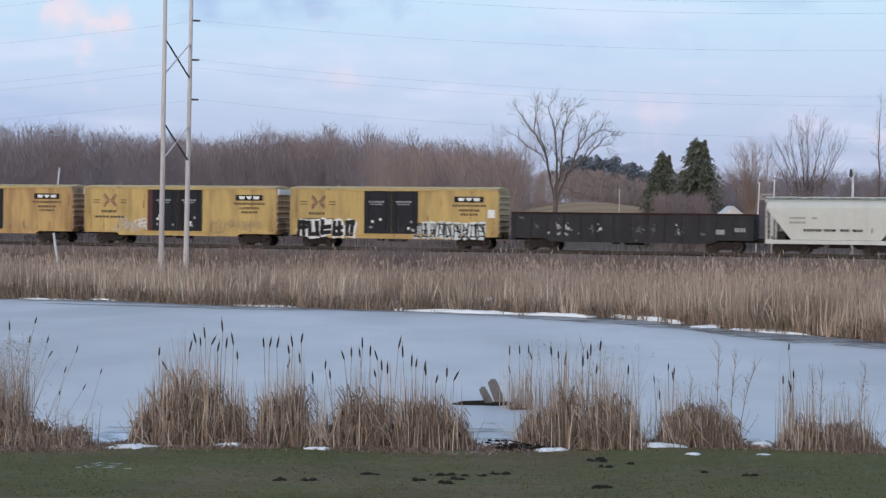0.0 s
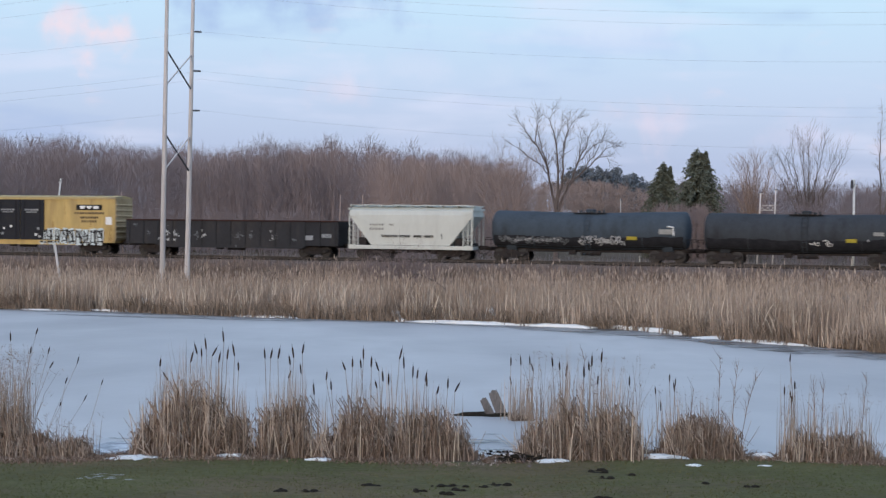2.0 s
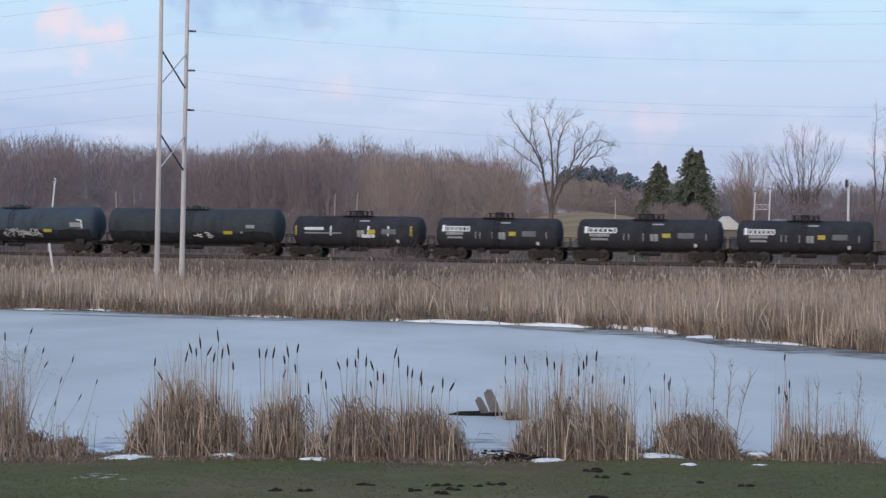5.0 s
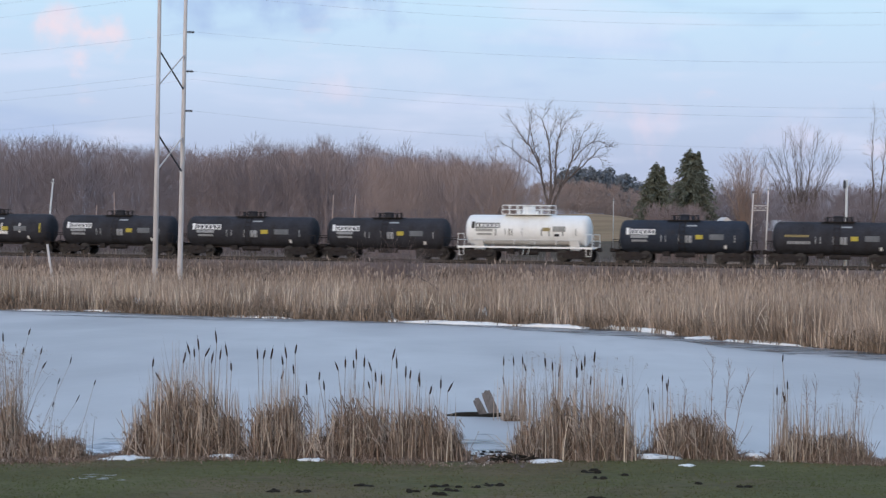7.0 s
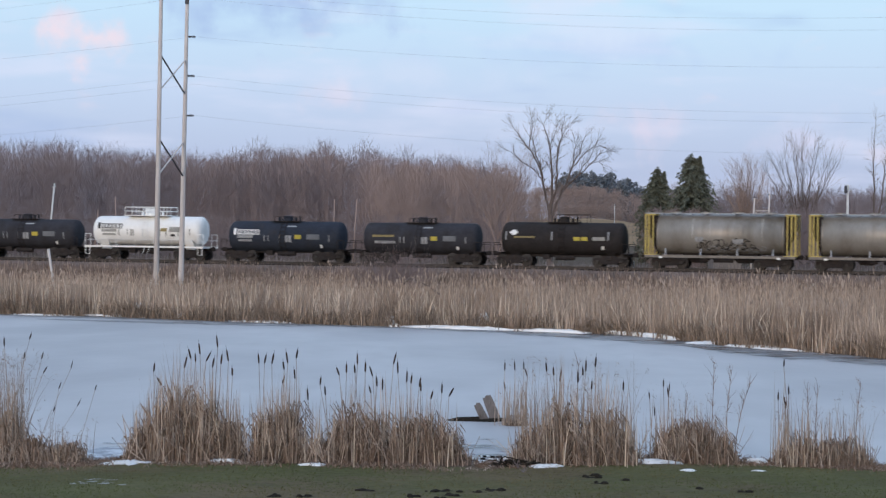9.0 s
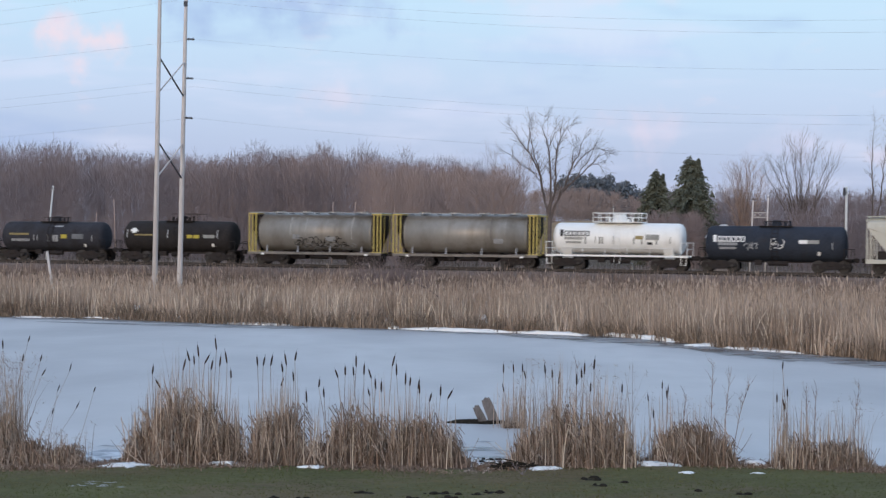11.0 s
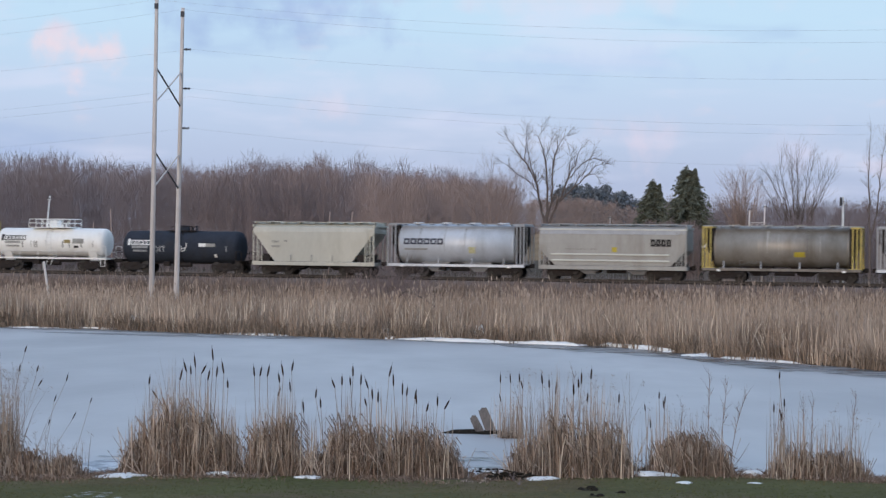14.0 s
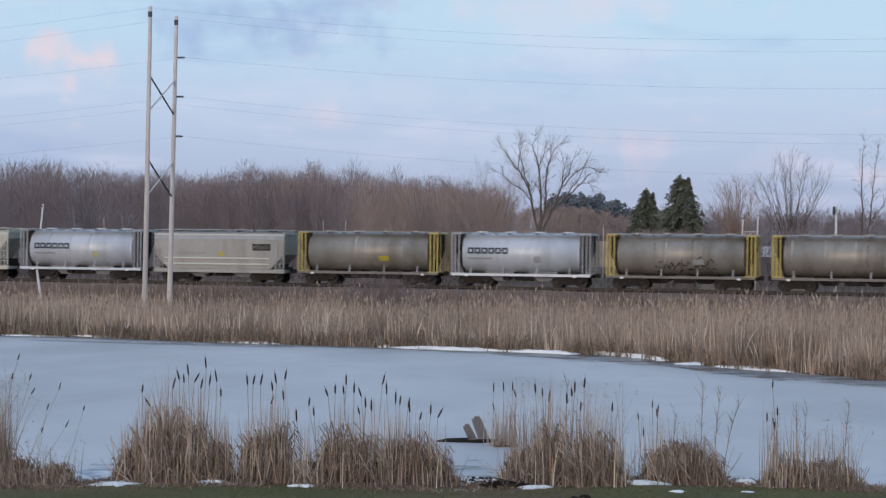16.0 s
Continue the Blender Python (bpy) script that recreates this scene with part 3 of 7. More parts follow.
# ---------------------------------------------------------------- reeds
def blades(count, place, tall, wide, bend, rng, segs=2):
    """Ribbons that taper to a point: arrays of points and faces."""
    pts = place(count, rng)
    n = len(pts)
    h = tall(pts, rng)
    yaw, az = rng.uniform(0, math.pi, n), rng.uniform(0, 2 * math.pi, n)
    b = bend[0] + (bend[1] - bend[0]) * rng.random(n) ** 2
    w = wide * rng.uniform(0.7, 1.3, n)
    side = np.stack([np.cos(yaw), np.sin(yaw) * 0.6, np.zeros(n)], 1)
    tip = np.stack([np.cos(az), np.sin(az), np.zeros(n)], 1)
    rows = []
    for k in range(segs):
        f = k / segs
        c = pts + tip * (b * h * f ** 2)[:, None]
        c[:, 2] += h * f * (1 - 0.25 * b * f)
        ww = (w * (1 - 0.55 * f))[:, None]
        rows += [c - side * ww / 2, c + side * ww / 2]
    c = pts + tip * (b * h)[:, None]
    c[:, 2] += h * (1 - 0.25 * b)
    rows.append(c)
    per = 2 * segs + 1
    V = np.stack(rows, 1).reshape(-1, 3)
    F = []
    for k in range(segs - 1):
        F.append((2 * k, 2 * k + 1, 2 * k + 3, 2 * k + 2))
    base = np.arange(n) * per
    quads = np.concatenate([np.stack([base + q for q in f], 1) for f in F]) if F else np.zeros((0, 4), int)
    tris = np.stack([base + per - 3, base + per - 2, base + per - 1], 1)
    return V, quads.tolist() + tris.tolist(), c


def far_reeds():
    rng = np.random.default_rng(5)

    def place(count, rng):
        out = []
        while len(out) < count:
            x, y = rng.uniform(-34, 34), rng.uniform(64, 138)
            far = between(FAR_SHORE, x)
            d = y - far + 0.7 * noise.noise((x * 0.9, 3.1, 0)) + 0.5 * noise.noise((x * 2.9, 1.1, 0))
            if d < 0 or off_track(x, y) > -9.5 or abs(x) > 0.26 * y + 2:
                continue
            thin = (1.0 if d < 4 else 0.6) * (1.0 if off_track(x, y) < -20 else 0.30)
            if rng.random() > thin * (0.72 + 0.55 * noise.noise((x * 0.25, y * 0.25, 8)) + 0.75 * noise.noise((x * 0.8, y * 0.5, 3))):
                continue
            out.append((x, y, height(x, y) - 0.05))
        return np.array(out)

    def tall(p, rng):
        k = np.array([noise.noise((a * 0.16, b * 0.16, 1.5)) + 0.6 * noise.noise((a * 0.6, b * 0.6, 4.5)) for a, b, _ in p])
        w = np.array([off_track(a, b) for a, b, _ in p])
        low = 1 - 0.35 * np.clip((w + 15) / 6, 0, 1)
        return (1.56 + 0.3 * np.clip((p[:, 0] + 5) / 15, 0, 1) + 0.55 * k + rng.normal(0, 0.30, len(p))) * low

    for name, count, wide, bend, material, label, seed in (
            ("reed_bed", 24000, 0.036, (0.0, 0.38), "reed", "dense bed of tall dry tan reeds on the far shore", 5),
            ("reed_leaves", 33000, 0.05, (0.15, 1.3), "reed", "drooping dry leaves in the reed bed on the far shore", 6)):
        rng = np.random.default_rng(seed)
        short = 1.0 if name == "reed_bed" else 0.72
        V, F, tips = blades(count, place, lambda p, r: tall(p, r) * short, wide, bend, rng)
        tagged(raw(name, V.tolist(), F, material), label, "reeds", kind="stuff")
        if name == "reed_bed":
            keep = tips[rng.random(len(tips)) < 0.13]
            n = len(keep)
            d = np.stack([rng.normal(0, 0.05, n), rng.normal(0, 0.05, n), rng.uniform(0.16, 0.32, n)], 1)
            s = np.stack([rng.uniform(0.02, 0.045, n), rng.uniform(-0.02, 0.02, n), np.zeros(n)], 1)
            V = np.stack([keep - d * 0.6, keep - s, keep + d * 0.7, keep + s], 1).reshape(-1, 3)
            base = np.arange(n) * 4
            tagged(raw("reed_plumes", V.tolist(), np.stack([base, base + 1, base + 2, base + 3], 1).tolist(), "plume"),
                   "feathery brown seed plumes on the reed bed", "reeds", kind="stuff")


far_reeds()


def pale_stalks():
    """Bleached stalks that stand out singly, the most of them at the water's edge, many leaning."""
    def place(count, rng):
        out = []
        while len(out) < count:
            x = rng.uniform(-30, 26)
            d = rng.exponential(2.2) if rng.random() < 0.6 else rng.uniform(0, 18)
            y = between(FAR_SHORE, x) + d + 0.1
            if off_track(x, y) > -8 or noise.noise((x * 0.6, y * 0.4, 17)) < -0.05:
                continue
            out.append((x, y, height(x, y) - 0.05))
        return np.array(out)
    M["bleached"] = mat("bleached_stalk", (0.66, 0.55, 0.44), 0.9, vary=0.15, scale=0.3, fine=2, island=0.25)
    V, F, _ = blades(2600, place, lambda p, r: r.uniform(0.5, 2.1, len(p)), 0.05, (0.0, 0.55), np.random.default_rng(77), 3)
    tagged(raw("pale_reed_stalks", V.tolist(), F, "bleached"), "bleached single stalks among the reeds on the far shore", "reeds", kind="stuff")


pale_stalks()


def verge_grass():
    """Tall dull grass on the far side of the track."""
    def place(count, rng):
        a, b = rng.uniform(-50, 55, count), rng.uniform(6, 15, count)
        return np.array([(x, y, height(x, y) - 0.05) for x, y, _ in (along(p, q, 0) for p, q in zip(a, b)) if abs(x) < 0.26 * y + 4])
    M["verge"] = mat("dull_verge_grass", (0.37, 0.305, 0.270), 0.95, vary=0.2, scale=0.15, fine=1.5, island=0.2)
    V, F, _ = blades(22000, place, lambda p, r: r.uniform(0.9, 1.9, len(p)), 0.05, (0.0, 0.5), np.random.default_rng(78), 2)
    tagged(raw("verge_grass", V.tolist(), F, "verge"), "tall dull grass behind the railway track", "grass", kind="stuff")


verge_grass()


def lawn_grass():
    rng = np.random.default_rng(9)

    def place(count, rng):
        p = np.stack([rng.uniform(-10.5, 10.5, count), 28 + 12 * rng.random(count) ** 1.2, np.zeros(count)], 1)
        p = np.array([(x, y, height(x, y) - 0.01) for x, y, _ in p if y < between(NEAR_SHORE, x) - 0.75 + 0.55 * noise.noise((x * 0.9, 0.0, 6)) + 0.45 * noise.noise((x * 2.7, y, 2))
                      and noise.noise((x * 0.8, y * 0.8, 11)) + 0.5 * noise.noise((x * 3, y * 3, 1)) > -0.45
                      and all(((x - mx) / mw) ** 2 + ((y - my) / (md + 0.25)) ** 2 > 0.30 for mx, my, mw, md in MUD)])
        return p
    V, F, _ = blades(52000, place, lambda p, r: r.uniform(0.02, 0.05, len(p)), 0.018, (0.5, 1.6), rng)
    M["grass"] = mat("short_winter_grass", (0.116, 0.126, 0.049), 0.9, vary=0.34, scale=0.32, fine=2.0, island=0.12, second=(0.19, 0.148, 0.082), mixlo=0.42, mixhi=0.66, amount=0.8)
    tagged(raw("lawn_grass", V.tolist(), F, "grass"), "short damp winter grass on the lawn", "grass", kind="stuff")


lawn_grass()


# ---------------------------------------------------------------- cattail clumps on the near shore
def head_mesh():
    bm = bmesh.new()
    prof = [(0.0, 0.004), (0.012, 0.012), (0.04, 0.0165), (0.10, 0.0175), (0.15, 0.015), (0.175, 0.009), (0.185, 0.003), (0.235, 0.002)]
    loft(bm, [[(r * math.cos(a * math.pi / 3), r * math.sin(a * math.pi / 3), z) for a in range(6)] for z, r in prof])
    me = bpy.data.meshes.new("cattail_head")
    bm.to_mesh(me)
    bm.free()
    me.materials.append(M["head"])
    for p in me.polygons:
        p.use_smooth = True
    return me


HEAD = head_mesh()
M["straw"] = mat("pale_straw", (0.62, 0.51, 0.40), 0.9, vary=0.15, scale=2, fine=9, island=0.25)


def cattail_clump(x0, x1, y, mound, leaves, stalks, heads, seed, label, top=1.25, spread=0.55, root=None, wisps=0, big=1.0):
    """A clump of dead cattails between x0 and x1. mound: height of its matted leaves; heads: (x, height) of each seed head over the ice."""
    rng, rnd = np.random.default_rng(seed), random.Random(seed)
    cx, half = (x0 + x1) / 2, (x1 - x0) / 2 * 1.06
    th = empty("cattail_clump", label, "cattails", "cattail clumps on the near shore")
    th.location = (cx, y, 0)
    knots = [(rng.uniform(-0.9, 0.9) * half, rng.uniform(0.25, 0.5)) for _ in range(max(2, int(half * 2.2)))]

    def place(count, rng):
        a = rng.uniform(-1, 1, count) * (0.75 + 0.25 * rng.random(count))
        dx, dy = a * half, rng.normal(0, spread * 0.45, count)
        return np.stack([dx, dy, np.array([max(0, height(cx + p, y + q)) - 0.02 for p, q in zip(dx, dy)])], 1)

    def tuft(count, rng):
        """Blades that spring from a few crowded knots."""
        k = rng.integers(0, len(knots), count)
        dx = np.array([knots[i][0] for i in k]) + rng.normal(0, 0.13, count)
        dy = rng.normal(0, spread * 0.3, count)
        return np.stack([dx, dy, np.array([max(0, height(cx + p, y + q)) - 0.02 for p, q in zip(dx, dy)])], 1)

    def shape(p):
        u = np.abs(p[:, 0]) / half
        return np.clip(1.05 - u ** 3, 0.32, 1) * (0.90 + 0.55 * np.array([noise.noise((q * 2.3 + seed * 7.3, 0, 0)) for q in p[:, 0]]))

    def bowed(count, where, tall, thick, material, name, reach=(0.06, 0.42), label=""):
        """Leaves that rise, bow over in a round arch and hang down again."""
        p = where(count, rng)
        n = len(p)
        h = tall * shape(p) * rng.uniform(0.35, 1.1, n)
        way = np.sign(rng.normal(0, 1, n) - 0.4 * p[:, 0] / half) * h * rng.uniform(*reach, n)
        back = rng.normal(0, 0.12, n)
        w = thick * rng.uniform(0.6, 1.3, n)
        rows = []
        for f, g in ((0, 0), (0.10, 0.45), (0.30, 0.82), (0.62, 1.0), (1.0, 0.80)):
            c = p + np.stack([way * f, back * f, h * g], 1)
            side = np.stack([w * (1 - 0.6 * f) * 0.5, w * 0.2, w * 0.25], 1)
            rows += [c - side, c + side]
        V = np.stack(rows, 1).reshape(-1, 3)
        base = np.arange(n) * 10
        F = np.concatenate([np.stack([base + 2 * k, base + 2 * k + 1, base + 2 * k + 3, base + 2 * k + 2], 1) for k in range(4)])
        tagged(raw(name, V.tolist(), F.tolist(), material, th, label), kind="stuff")

    # the packed core, darker than the leaves over it, closes the clump
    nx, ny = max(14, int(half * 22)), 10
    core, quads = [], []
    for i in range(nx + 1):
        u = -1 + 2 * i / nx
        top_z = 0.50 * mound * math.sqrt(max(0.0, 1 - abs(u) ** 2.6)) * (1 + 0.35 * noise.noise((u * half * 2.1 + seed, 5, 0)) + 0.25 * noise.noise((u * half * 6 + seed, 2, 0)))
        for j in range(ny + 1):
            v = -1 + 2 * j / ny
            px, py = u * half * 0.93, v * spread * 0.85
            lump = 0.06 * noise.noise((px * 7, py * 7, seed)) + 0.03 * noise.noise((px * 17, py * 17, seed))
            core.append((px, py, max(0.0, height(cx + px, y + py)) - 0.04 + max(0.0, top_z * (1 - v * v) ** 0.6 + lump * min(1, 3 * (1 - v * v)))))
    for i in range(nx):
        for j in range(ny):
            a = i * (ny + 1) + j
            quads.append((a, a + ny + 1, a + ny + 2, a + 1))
    raw("matted_core", core, quads, "core", th, "packed brown core, darker than the leaves round it")
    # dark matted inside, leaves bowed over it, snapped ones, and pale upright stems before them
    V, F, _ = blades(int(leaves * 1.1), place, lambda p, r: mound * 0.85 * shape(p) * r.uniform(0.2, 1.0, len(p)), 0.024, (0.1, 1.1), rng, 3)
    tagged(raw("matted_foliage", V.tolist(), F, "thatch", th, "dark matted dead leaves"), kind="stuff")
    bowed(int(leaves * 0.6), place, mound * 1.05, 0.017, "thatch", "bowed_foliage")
    bowed(int(leaves * 0.22), tuft, mound * 0.95, 0.015, "cattail", "arching_foliage")
    n = int(leaves * 0.16)
    p = place(n, rng) - np.array([[0, spread * 0.3, 0]])
    hh = mound * 0.8 * shape(p) * rng.uniform(0.25, 1.1, n)
    side = rng.choice([-1, 1], n)
    knee = p + np.stack([side * hh * rng.uniform(-0.1, 0.35, n), rng.normal(0, 0.08, n), hh], 1)
    tip = knee + np.stack([side * hh * rng.uniform(0.2, 0.9, n), rng.normal(0, 0.15, n), -hh * rng.uniform(0.1, 0.9, n)], 1)
    tip[:, 2] = np.maximum(tip[:, 2], 0.03)
    w = rng.uniform(0.006, 0.012, n)[:, None] * np.array([[1, 0.4, 0.3]])
    V = np.stack([p - w, p + w, knee + w * 0.8, knee - w * 0.8, tip], 1).reshape(-1, 3)
    bb = np.arange(n) * 5
    F = np.stack([bb, bb + 1, bb + 2, bb + 3], 1).tolist() + np.stack([bb + 3, bb + 2, bb + 4], 1).tolist()
    tagged(raw("snapped_foliage", V.tolist(), F, "cattail", th), kind="stuff")
    V, F, _ = blades(int(stalks * 2.3), place, lambda p, r: top * np.clip(shape(p), 0.3, 1.25) ** 0.8 * r.uniform(0.40, 1.12, len(p)), 0.017, (0.0, 0.18), rng, 3)
    tagged(raw("tall_foliage", V.tolist(), F, "cattail", th), kind="stuff")
    front = lambda count, rng: place(count, rng) + np.array([[0, -spread * 0.55, 0]])
    V, F, _ = blades(int(11 * half * 2), front, lambda p, r: mound * r.uniform(0.4, 1.25, len(p)), 0.023, (0.0, 0.4), rng, 3)
    tagged(raw("pale_foliage", V.tolist(), F, "straw", th, "thick pale dry stems"), kind="stuff")
    # stems that have tipped over and cross one another
    n = int(26 * half * 2)
    p = front(n, rng)
    lean, L = rng.normal(0, 0.55, n), mound * rng.uniform(0.35, 0.95, n)
    q = p + np.stack([np.sin(lean) * L, rng.normal(-0.05, 0.1, n), np.abs(np.cos(lean)) * L], 1)
    w = rng.uniform(0.006, 0.012, n)[:, None] * np.array([[1, 0.3, 0.2]])
    V = np.stack([p - w, p + w, q + w * 0.6, q - w * 0.6], 1).reshape(-1, 3)
    bb = np.arange(n) * 4
    tagged(raw("leaning_foliage", V.tolist(), np.stack([bb, bb + 1, bb + 2, bb + 3], 1).tolist(), "cattail", th), kind="stuff")
    if wisps:
        # feathery reeds: thin bare stems with soft drooping tips
        V, F, tips = blades(wisps, place, lambda p, r: top * r.uniform(0.6, 1.25, len(p)), 0.013, (0.02, 0.35), rng, 3)
        tagged(raw("reed_foliage", V.tolist(), F, "plume", th), kind="stuff")
        n = len(tips) * 3
        q = np.repeat(tips, 3, 0) - np.stack([rng.normal(0, 0.03, n), rng.normal(0, 0.03, n), rng.uniform(0.0, 0.25, n)], 1)
        e = q + np.stack([rng.normal(0.03, 0.06, n), rng.normal(0, 0.04, n), rng.uniform(-0.06, 0.09, n)], 1)
        w = np.array([[0.006, 0.002, 0.003]])
        V = np.stack([q - w, e, q + w], 1).reshape(-1, 3)
        bb = np.arange(n) * 3
        tagged(raw("reed_plume", V.tolist(), np.stack([bb, bb + 1, bb + 2], 1).tolist(), "plume", th), kind="stuff")
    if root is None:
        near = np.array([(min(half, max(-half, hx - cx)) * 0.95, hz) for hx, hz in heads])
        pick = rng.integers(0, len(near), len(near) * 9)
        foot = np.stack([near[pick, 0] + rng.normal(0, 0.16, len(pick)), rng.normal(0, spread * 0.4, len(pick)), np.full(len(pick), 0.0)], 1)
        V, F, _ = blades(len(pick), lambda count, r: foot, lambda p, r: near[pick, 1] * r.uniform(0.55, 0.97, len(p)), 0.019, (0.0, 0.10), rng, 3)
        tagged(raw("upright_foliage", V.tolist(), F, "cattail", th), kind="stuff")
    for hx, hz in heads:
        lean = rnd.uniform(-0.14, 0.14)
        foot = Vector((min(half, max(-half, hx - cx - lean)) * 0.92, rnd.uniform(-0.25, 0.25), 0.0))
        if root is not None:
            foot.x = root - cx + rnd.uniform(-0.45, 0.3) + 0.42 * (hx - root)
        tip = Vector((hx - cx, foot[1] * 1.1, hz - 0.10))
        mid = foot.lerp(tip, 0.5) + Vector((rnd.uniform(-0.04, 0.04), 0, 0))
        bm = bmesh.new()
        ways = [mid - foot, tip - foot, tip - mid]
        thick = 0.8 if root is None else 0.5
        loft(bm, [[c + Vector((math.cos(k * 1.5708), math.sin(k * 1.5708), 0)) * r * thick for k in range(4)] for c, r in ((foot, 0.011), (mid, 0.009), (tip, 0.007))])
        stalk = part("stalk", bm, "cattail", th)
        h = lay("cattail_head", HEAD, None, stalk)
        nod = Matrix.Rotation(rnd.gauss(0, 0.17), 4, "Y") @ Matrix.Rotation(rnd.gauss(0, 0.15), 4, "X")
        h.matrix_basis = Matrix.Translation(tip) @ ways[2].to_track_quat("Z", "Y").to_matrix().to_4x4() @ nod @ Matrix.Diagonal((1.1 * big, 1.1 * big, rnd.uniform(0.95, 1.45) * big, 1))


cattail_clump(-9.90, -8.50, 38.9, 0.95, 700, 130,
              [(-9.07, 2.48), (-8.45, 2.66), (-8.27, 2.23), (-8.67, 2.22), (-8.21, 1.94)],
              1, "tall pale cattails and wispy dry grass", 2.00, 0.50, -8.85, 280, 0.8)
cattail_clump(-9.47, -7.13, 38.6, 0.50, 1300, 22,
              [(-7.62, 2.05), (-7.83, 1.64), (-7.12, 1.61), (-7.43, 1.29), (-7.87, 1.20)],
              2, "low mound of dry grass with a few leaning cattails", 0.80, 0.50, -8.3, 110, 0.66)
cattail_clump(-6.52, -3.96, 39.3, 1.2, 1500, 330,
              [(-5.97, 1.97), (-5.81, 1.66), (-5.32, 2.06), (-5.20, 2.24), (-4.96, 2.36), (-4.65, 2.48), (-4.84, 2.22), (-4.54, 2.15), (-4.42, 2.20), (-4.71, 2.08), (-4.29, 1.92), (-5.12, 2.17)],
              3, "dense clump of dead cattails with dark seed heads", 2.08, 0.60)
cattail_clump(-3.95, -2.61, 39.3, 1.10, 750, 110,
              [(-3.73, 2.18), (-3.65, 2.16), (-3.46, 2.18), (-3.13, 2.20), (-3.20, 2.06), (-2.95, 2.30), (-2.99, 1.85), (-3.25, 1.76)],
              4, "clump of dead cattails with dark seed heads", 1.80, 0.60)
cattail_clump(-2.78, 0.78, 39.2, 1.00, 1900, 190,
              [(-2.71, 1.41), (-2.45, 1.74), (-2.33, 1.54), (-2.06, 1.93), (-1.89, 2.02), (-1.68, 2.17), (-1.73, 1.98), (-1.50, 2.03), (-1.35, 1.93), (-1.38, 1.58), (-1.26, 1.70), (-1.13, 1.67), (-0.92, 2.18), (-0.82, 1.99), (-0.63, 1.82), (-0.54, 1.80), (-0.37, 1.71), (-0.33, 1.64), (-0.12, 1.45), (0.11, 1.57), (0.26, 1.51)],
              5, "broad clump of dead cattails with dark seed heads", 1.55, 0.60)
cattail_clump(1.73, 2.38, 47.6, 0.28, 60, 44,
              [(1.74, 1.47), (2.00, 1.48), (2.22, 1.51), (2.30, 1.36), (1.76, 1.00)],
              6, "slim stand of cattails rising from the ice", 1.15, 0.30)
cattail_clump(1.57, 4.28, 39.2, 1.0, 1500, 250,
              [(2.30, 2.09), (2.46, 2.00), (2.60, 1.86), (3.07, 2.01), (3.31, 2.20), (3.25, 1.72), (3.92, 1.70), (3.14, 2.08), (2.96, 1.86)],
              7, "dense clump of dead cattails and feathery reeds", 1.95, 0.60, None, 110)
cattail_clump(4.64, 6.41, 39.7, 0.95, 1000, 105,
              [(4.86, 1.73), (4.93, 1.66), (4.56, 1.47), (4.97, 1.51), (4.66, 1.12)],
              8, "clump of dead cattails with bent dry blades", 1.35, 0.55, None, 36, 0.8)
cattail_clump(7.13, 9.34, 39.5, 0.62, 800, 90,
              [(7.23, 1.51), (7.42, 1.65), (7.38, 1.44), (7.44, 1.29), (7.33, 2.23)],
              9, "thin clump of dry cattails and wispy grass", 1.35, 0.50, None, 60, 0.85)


def shore_litter():
    def place(count, rng):
        x = rng.uniform(-10.5, 10.5, count)
        y = np.array([between(NEAR_SHORE, q) for q in x]) + rng.normal(-0.45, 0.5, count)
        return np.array([(a, b, max(0.0, height(a, b)) - 0.01) for a, b in zip(x, y) if noise.noise((a * 0.9, b * 0.9, 4)) > -0.25])
    V, F, _ = blades(19000, place, lambda p, r: r.uniform(0.04, 0.16, len(p)), 0.022, (0.8, 2.8), np.random.default_rng(31), 3)
    tagged(raw("shore_litter", V.tolist(), F, "thatch"), "trampled brown dead leaves along the water's edge", "dead leaves", kind="stuff")


shore_litter()


def straw_litter():
    def place(count, rng):
        x = rng.uniform(-10.5, 10.5, count)
        y = np.array([between(NEAR_SHORE, q) for q in x]) + rng.normal(-0.5, 0.45, count)
        return np.array([(a, b, max(0.0, height(a, b)) + 0.01) for a, b in zip(x, y) if noise.noise((a * 0.7, b * 0.9, 14)) > -0.1])
    V, F, _ = blades(5200, place, lambda p, r: r.uniform(0.03, 0.10, len(p)), 0.016, (1.5, 4.5), np.random.default_rng(33), 3)
    tagged(raw("straw_litter", V.tolist(), F, "cattail"), "pale broken stems strewn along the water's edge", "dead leaves", kind="stuff")


straw_litter()
for i in range(16):
    q = random.Random(i * 7 + 3)
    x, y = q.uniform(-6.6, -5.7), q.uniform(33.4, 34.6)
    snow_patch(x, x + q.uniform(0.08, 0.26), y, q.uniform(0.05, 0.14), 0.012, 90 + i * 1.3, "slush")


